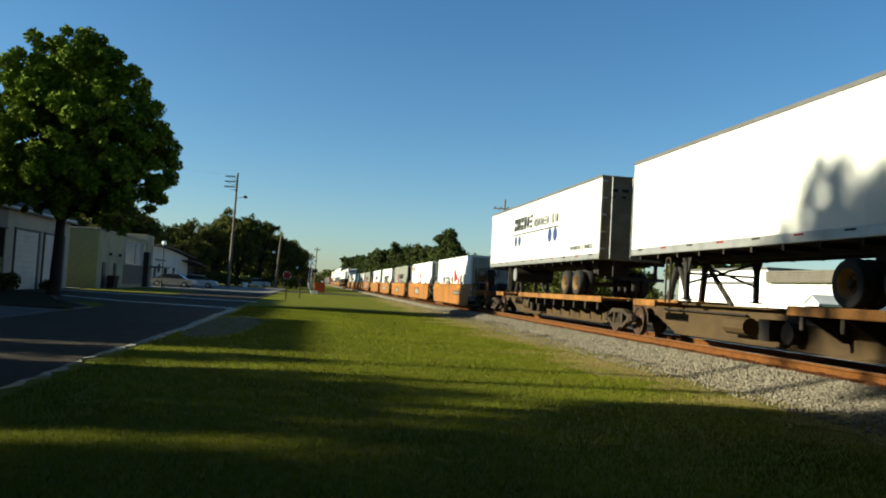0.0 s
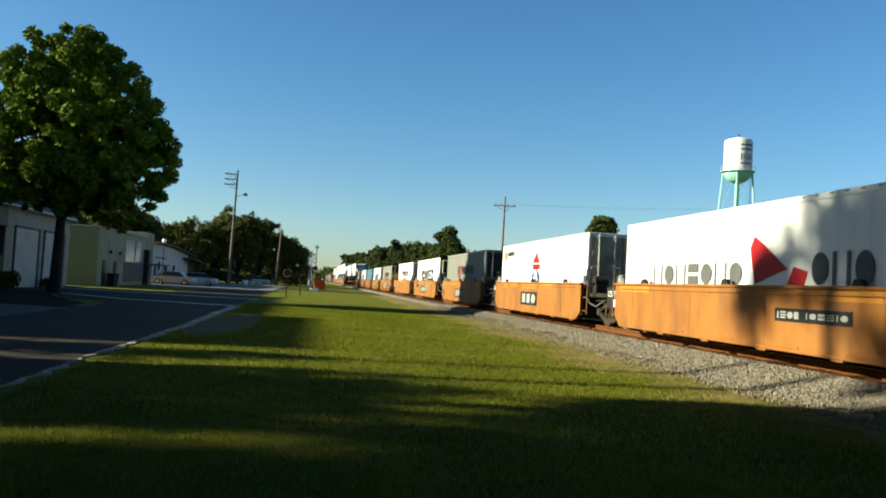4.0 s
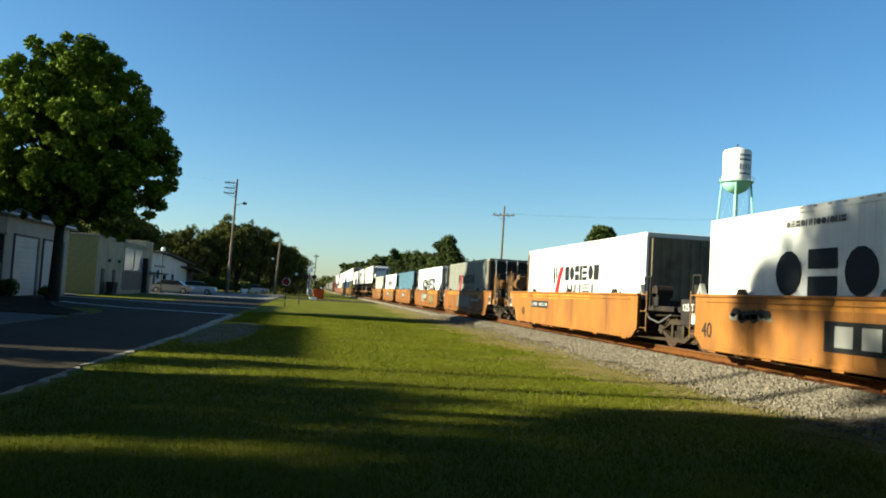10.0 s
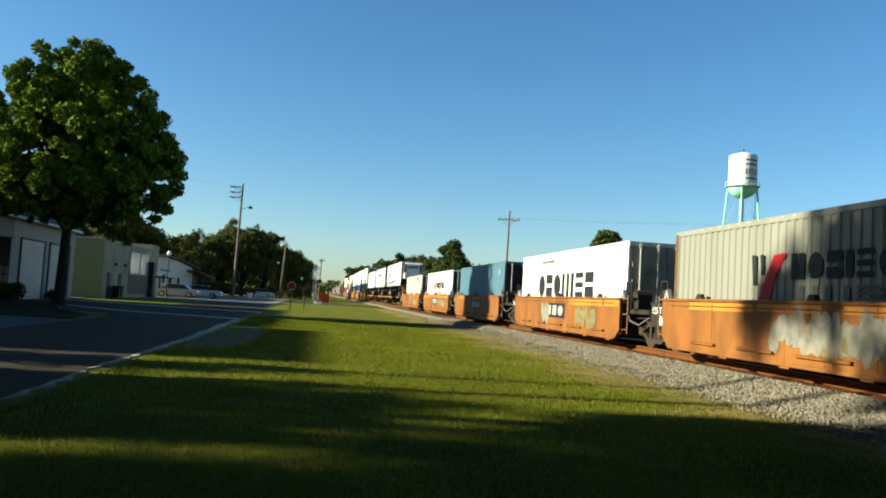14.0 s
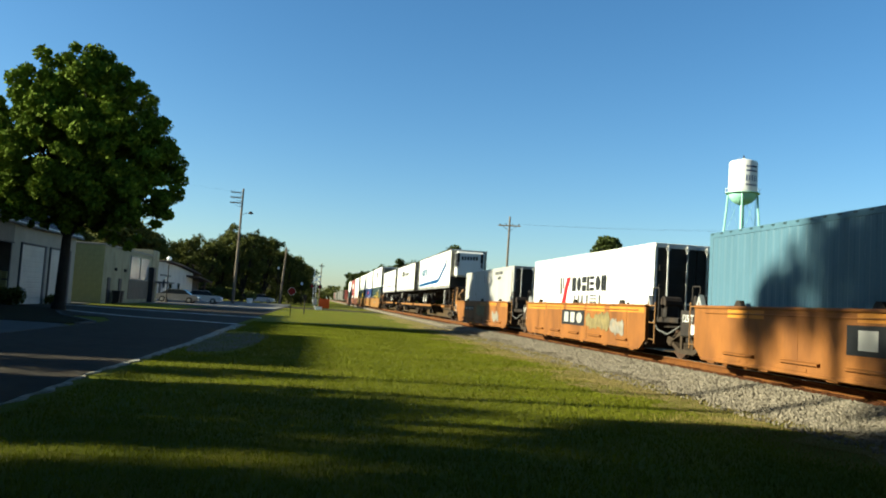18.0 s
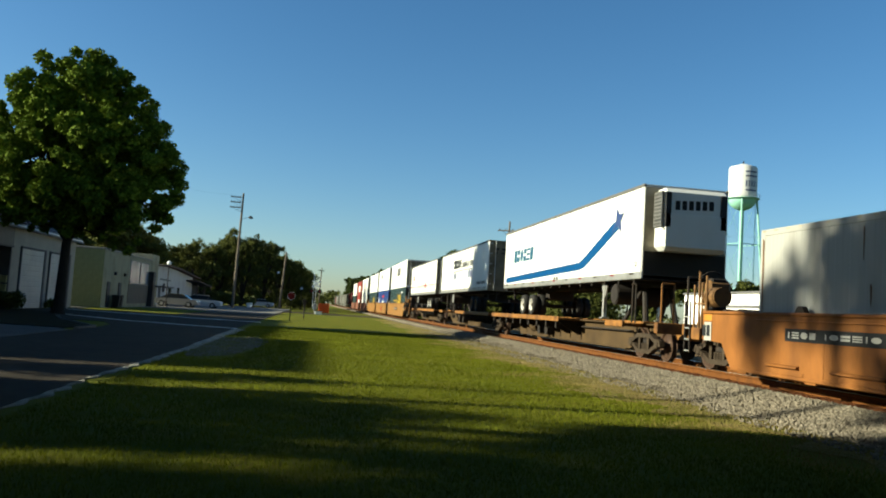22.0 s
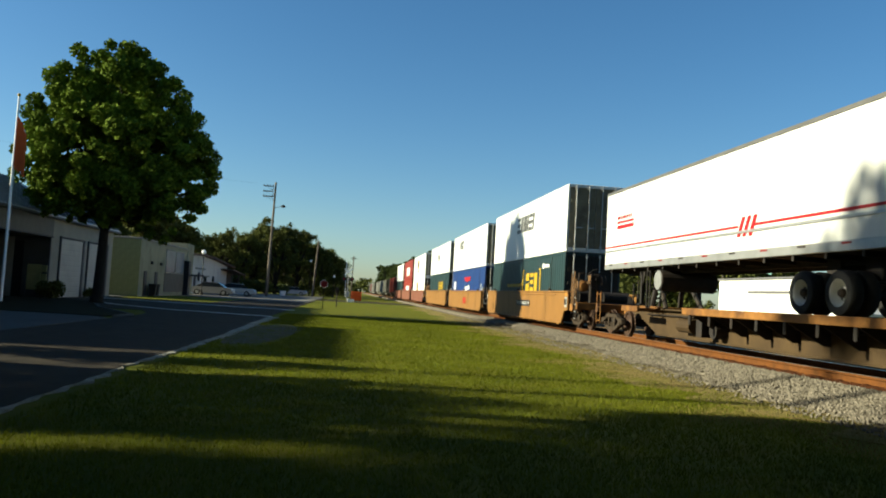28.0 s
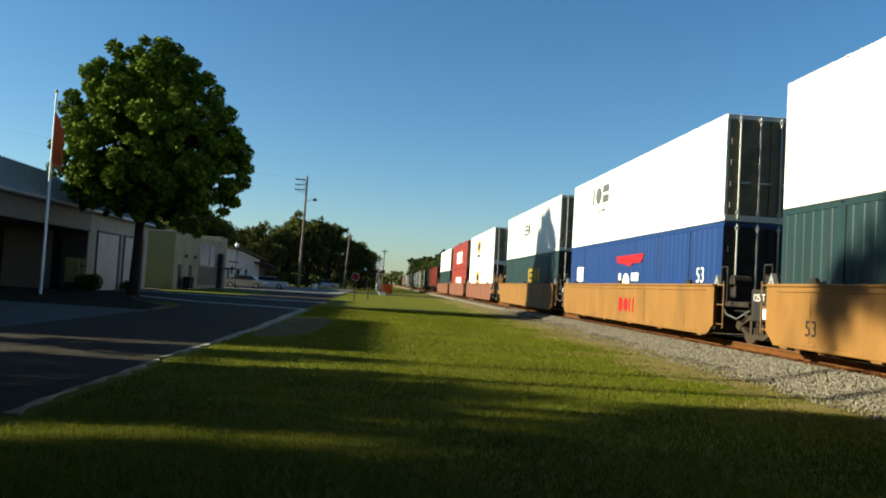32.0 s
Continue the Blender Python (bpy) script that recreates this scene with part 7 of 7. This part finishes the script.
    part("leg", Shape().cyl((-0.6, 0, 0), (-0.5, 0.05, 1.3), 0.03).cyl((0.6, 0, 0), (0.5, 0.05, 1.3), 0.03), M_STEEL, o)


def water_tower(at):
    t = thing("water_tower", "white water tank on mint green legs", "water tower", at=at)
    R, z0, z1 = 3.7, 36.7, 44.8
    part("tank", Shape().lathe([(R, z0), (R, z1), (R * 0.92, z1 + 0.5), (0.0, z1 + 1.6)], seg=36), M_TANKW, t, "white cylindrical tank", smooth=True)
    part("bowl", Shape().lathe([(0.0, z0 - 3.3), (0.5, z0 - 3.3)] + [(R * math.sin(a), z0 - 3.2 * math.cos(a)) for a in np.linspace(0.35, 1.5707, 8)], seg=36), M_MINT, t, "mint green bowl", smooth=True)
    part("balcony", Shape().lathe([(R, z0 - 0.15), (R + 0.75, z0 - 0.15), (R + 0.75, z0), (R, z0)], seg=36), M_MINT, t)
    rail = part("balcony_rail", Shape().lathe([(R + 0.72, z0 + 1.0), (R + 0.77, z0 + 1.0), (R + 0.77, z0 + 1.08), (R + 0.72, z0 + 1.08)], seg=36), M_TANKW, t)
    for i in range(24):
        a = i * math.pi / 12
        part("baluster", Shape().cyl(((R + 0.74) * math.cos(a), (R + 0.74) * math.sin(a), z0), ((R + 0.74) * math.cos(a), (R + 0.74) * math.sin(a), z0 + 1.05), 0.03, seg=4), M_TANKW, rail)
    part("riser", Shape().cyl((0, 0, 0), (0, 0, z0 - 3.2), 0.55, seg=14), M_MINT, t, "central riser pipe")
    legs = []
    for i in range(4):
        a = math.pi / 4 + i * math.pi / 2 + 0.25
        p, q = Vector((R * 1.75 * math.cos(a), R * 1.75 * math.sin(a), 0)), Vector((R * math.cos(a), R * math.sin(a), z0))
        part("leg", Shape().cyl(p, q, 0.26, seg=8), M_MINT, t)
        legs.append((p, q))
    for i in range(4):
        for k in (0.33, 0.66):
            a, b = legs[i][0].lerp(legs[i][1], k), legs[(i + 1) % 4][0].lerp(legs[(i + 1) % 4][1], k)
            part("strut", Shape().cyl(a, b, 0.1, seg=5), M_MINT, t)
        for k0, k1 in ((0, 0.33), (0.33, 0.66), (0.66, 1)):
            a, b = legs[i][0].lerp(legs[i][1], k0), legs[(i + 1) % 4][0].lerp(legs[(i + 1) % 4][1], k1)
            part("tie_rod", Shape().cyl(a, b, 0.035, seg=4), M_MINT, t)
    mk = Shape()
    for k, (zz, h) in enumerate(((43.6, 0.5), (42.4, 0.5), (40.4, 1.6), (38.6, 0.5))):
        for a in np.linspace(-1.85, -1.0, 9 if k != 2 else 5):
            mk.box(-0.14, 0.14, -0.02, 0.02, zz - h / 2, zz + h / 2)
            m8 = Matrix.Translation(((R + 0.02) * math.cos(a), (R + 0.02) * math.sin(a), 0)) @ Matrix.Rotation(a + math.pi / 2, 4, 'Z')
            mk.v[-8:] = [tuple(m8 @ Vector(p)) for p in mk.v[-8:]]
    part("lettering", mk, M_NAVY, t, "dark bars in place of writing")
    part("finial", Shape().cyl((0, 0, z1 + 1.5), (0, 0, z1 + 2.2), 0.2, seg=8), M_STEEL, t)
    part("ladder", Shape().cyl((R + 0.2, -0.2, 0), (R + 0.2, -0.2, z1), 0.05, seg=4).cyl((R + 0.2, 0.2, 0), (R + 0.2, 0.2, z1), 0.05, seg=4), M_MINT, t)
    return t


def build_plants():
    street_tree((-13.6, 45.5, 0.05))
    rnd = random.Random(11)
    # oaks along the street beyond the side street, their foliage down to the ground
    row = [(-39, 11.0, 140), (-32, 11.0, 146), (-27.5, 10.5, 139), (-23, 10.3, 148), (-19.7, 9.7, 142), (-16.5, 10.7, 150), (-14.5, 11.7, 154), (-12.7, 12.5, 149), (-10.8, 11.6, 158), (-9.3, 10.9, 154), (-7.6, 9.9, 166), (-6.2, 9.1, 160), (-4.9, 8.2, 172), (-3.8, 7.3, 168), (-2.9, 6.6, 186), (-2.1, 5.9, 192)]
    for i, (a, z, y) in enumerate(row):
        x, hgt = a * y / 140, 1.5 + (z - 1.5) * y / 140
        r = 2.7 if i < 12 else 1.7
        broad_tree((x, y, 0), "dark dense roadside oak", hgt, 0.3, 1.0, [(0, 0, hgt * 0.8, r * 0.75, hgt * 0.18), (-r * 0.6, 0.5, hgt * 0.58, r, hgt * 0.22), (r * 0.6, 0, hgt * 0.52, r * 0.9, hgt * 0.22), (0, 0, hgt * 0.22, r * 1.3, hgt * 0.2)] + [(rnd.uniform(-r, r), 0, hgt * rnd.uniform(0.8, 0.98), 0.9, 0.8) for _ in range(6)], 9000, 0.17, M_OAK, 30 + i, per_lobe=17, clump=0.6, group="roadside oaks", shell=0.15, reach=1.35)
    for i in range(11):
        a, y = -36 + 3.2 * i, 178 + 5 * i
        hgt = 1.5 + (np.interp(a, [-39, -19, -12, -2], [9.8, 8.6, 11.0, 5.2]) - 1.5) * y / 140
        broad_tree((a * y / 140, y, 0), "dark oak behind the roadside row", hgt, 0.35, 1.0, [(0, 0, hgt * 0.72, 3.2, hgt * 0.24), (0.8, 0, hgt * 0.3, 4.2, hgt * 0.28)], 4000, 0.48, M_OAK, 130 + i, per_lobe=16, clump=1.6, group="roadside oaks")
    for x, y, hgt in ((-36, 112, 12.5), (-29, 122, 13.5), (-44, 104, 12)):
        broad_tree((x, y, 0), "dark tree behind the shop roofs", hgt, 0.35, 2.5, [(0, 0, hgt * 0.68, 4.2, hgt * 0.28), (2.4, 0, hgt * 0.5, 3.8, hgt * 0.28)], 4500, 0.34, M_OAK, int(-x), per_lobe=14, clump=1.3, group="roadside oaks")
    # tree row beyond the railway
    for i in range(38):
        y = 131 + 8 * i + 0.14 * i * i
        hgt = 7.2 + 2 * rnd.random() + (y - 131) * 0.022
        n = 4200 if y < 240 else 2200
        broad_tree((21.8 + 2.5 * rnd.random(), y, 0), "dark full tree in the row beyond the railway", hgt, 0.28, 1.2, [(0, 0, hgt * 0.72, 1.6, hgt * 0.22), (-0.5, -1.2, hgt * 0.42, 2.2, hgt * 0.3), (0.8, 1.5, hgt * 0.36, 2.5, hgt * 0.3)] + [(rnd.gauss(0, 1.4), rnd.gauss(0, 1.4), hgt * rnd.uniform(0.86, 1.08), 0.9, 1.0) for _ in range(3)], n * 2, 0.22 if y < 240 else 0.42, M_PINE, 60 + i, per_lobe=16, clump=0.75, shell=0.15, reach=1.3, group="trees beyond the railway")
    broad_tree((22.3, 134, 0), "dark bushy pine standing above its row", 12.3, 0.25, 3.0, [(0.2, 0, 10.6, 1.1, 1.1), (0.5, 0, 9.0, 1.6, 1.1), (-0.7, 0, 7.4, 1.4, 1.0), (0.2, 0, 4.8, 1.9, 2.0)], 9000, 0.2, M_PINE, 90, per_lobe=20, clump=0.5, shell=0.15, reach=1.35)
    pine_tree((71, 191, 0), 21.5, 4.6, "tall round-headed pine beyond the railway", 91, 4200, 0.62, 0.4)
    pine_tree((82, 200, 0), 18.0, 4.0, "lower dark pine beyond the railway", 92, 3000, 0.55, 0.4)
    for x, y in ((96, 176), (104, 182), (60, 150), (54, 165), (79, 147), (87, 151), (71, 141)):
        broad_tree((x, y, 0), "dark round tree behind the white buildings", 12, 0.35, 2.5, [(0, 0, 7.5, 4.5, 3.6), (2.5, 0, 5.5, 3.8, 2.8)], 4500, 0.4, M_OAK, int(x), per_lobe=14, clump=1.4, group="trees behind the white buildings")
    woods = Shape()
    far = thing("far_woods", "dark far woods along the horizon", "woods", kind="stuff")
    cc, rr = [], []
    for i in range(260):
        x = rnd.uniform(-700, 700)
        cc.append((x, 640 + rnd.uniform(0, 160) + abs(x) * 0.1, rnd.uniform(2, 9)))
        rr.append(rnd.uniform(4, 8))
    leaf_cloud("far_woods_mass", cc, rr, 30000, 1.6, M_OAK, far)
    # unseen trees added round the camera: shade lawn and passing cars, block sky
    for x, y, hgt, z0, r, s, thick in SHADE_TREES:
        zm, rz = (hgt + z0) / 2, (hgt - z0) / 2
        broad_tree((x, y, 0), "unseen leafy tree added to cast shade", hgt, 0.13 + 0.02 * r, z0, [(0, 0, zm + rz * 0.35, r * 0.8, rz * 0.6), (-0.8, r * 0.3, zm - rz * 0.3, r * 0.85, rz * 0.6), (0.8, -r * 0.3, zm - rz * 0.3, r * 0.85, rz * 0.6)], min(52000, int(1500 * thick * r ** 2) + 500), 0.16 + 0.02 * r, M_LEAF, s, per_lobe=int((22 if r < 2 else 11) * r), clump=0.34 if r < 2 else 0.5, group="street trees", shell=0.1 if thick < 0.5 else 0.3, reach=1.7 if thick < 0.5 else 0.95)


# x, y, height, foot of the crown, crown radius, seed, thickness of the foliage
SHADE_TREES = [(-9.6, 13.5, 11.0, 8.6, 1.95, 201, 0.10), (-10.2, 10.7, 10.8, 7.4, 2.0, 206, 0.16), (-10.3, 9.8, 7.4, 5.4, 1.95, 224, 0.55), (-9.9, 15.9, 9.6, 8.2, 0.6, 209, 0.05), (-11, 6.3, 9.8, 4.3, 2.9, 202, 0.5), (-10.5, 2.6, 10, 1.4, 3.6, 203, 0.6), (-12, -3, 9.5, 1.6, 3.6, 204, 1), (-4.5, -0.8, 13, 6.2, 7.0, 207, 1), (5, -2.5, 13, 6.4, 7.5, 208, 1), (-5.5, 3.6, 15, 9, 6.0, 220, 1), (6.5, 2.6, 15, 9, 6.0, 221, 1), (-6.5, 6.3, 17.5, 12.3, 6.5, 222, 1), (7.0, 4.6, 17.5, 12.6, 6.5, 223, 1), (-8, -12, 14, 2, 7, 210, 1), (6, -16, 14, 2, 7, 211, 1), (-22, 4.9, 13, 2, 5.4, 212, 0.11), (-10.3, 10.7, 4.7, 1.1, 1.25, 214, 0.12), (-9.9, 13.2, 4.4, 1.3, 1.05, 215, 0.12), (-10.3, 15.8, 4.1, 1.2, 1.0, 216, 0.12), (-10.4, 8.6, 12.0, 4.9, 1.95, 219, 1.0), (-13.5, 12.2, 6.2, 2.4, 1.2, 217, 0.4), (-13.2, 9.2, 7.4, 2.4, 1.3, 218, 0.03), (-26, -4, 14, 2, 7, 213, 1)]


def build_lawn():
    """Short blades where the lawn lies near; dry ones beside the stones."""
    n = 230000
    y = 3.2 + 42 * RNG.random(n) ** 2.1
    x = -4 + 11.7 * RNG.random(n)
    keep = (x > -3.35) & (x < 7.4 + 0.3 * np.sin(y * 0.55 + 2) + 0.3 * np.sin(y * 2.3))
    keep &= (x < 6.2) | (RNG.random(n) < 0.6)
    keep &= (((x + 2.6) / 0.95) ** 2 + ((y - 26) / 6.5) ** 2 > 1) | (RNG.random(n) < 0.2)
    x, y = x[keep], y[keep]
    dry = (x + 0.9 * np.sin(y * 0.8 + x) + 0.6 * np.sin(y * 2.1 - x * 1.7) + 0.5 * RNG.normal(size=len(x))) > 6.3
    for name, sel, m, lab in (("lawn_grass", ~dry, M_BLADE, "short mown green grass blades"), ("dry_grass", dry, M_DRY, "short dry straw-coloured grass")):
        px, py = x[sel], y[sel]
        k = len(px)
        a = RNG.random(k) * 6.28
        h = 0.026 + 0.036 * RNG.random(k)
        w = 0.003 + 0.003 * RNG.random(k) + py * 0.0002
        lx, ly = RNG.normal(size=k) * 0.02, RNG.normal(size=k) * 0.02
        z = np.zeros(k)
        v = np.stack([np.stack([px - w * np.cos(a), py - w * np.sin(a), z], 1), np.stack([px + w * np.cos(a), py + w * np.sin(a), z], 1), np.stack([px + lx, py + ly, h], 1)], 1).reshape(-1, 3)
        ob = new(name, raw_mesh(name, v, np.arange(k * 3).reshape(-1, 3), m))
        tagged(ob, lab, "grass", kind="stuff")


build_ground()
build_train()
build_buildings()
build_street_things()
water_tower((111.7, 200, 0))
build_plants()
build_lawn()
build_track()


def motions():
    """The whole train rolls towards the camera's side at one speed."""
    for ob, c, z in MOVERS:
        walk(ob, [(2 * i, pose(TRACK_X, c - s, RAIL_Z + z)) for i, s in enumerate(SROWS)])


motions()
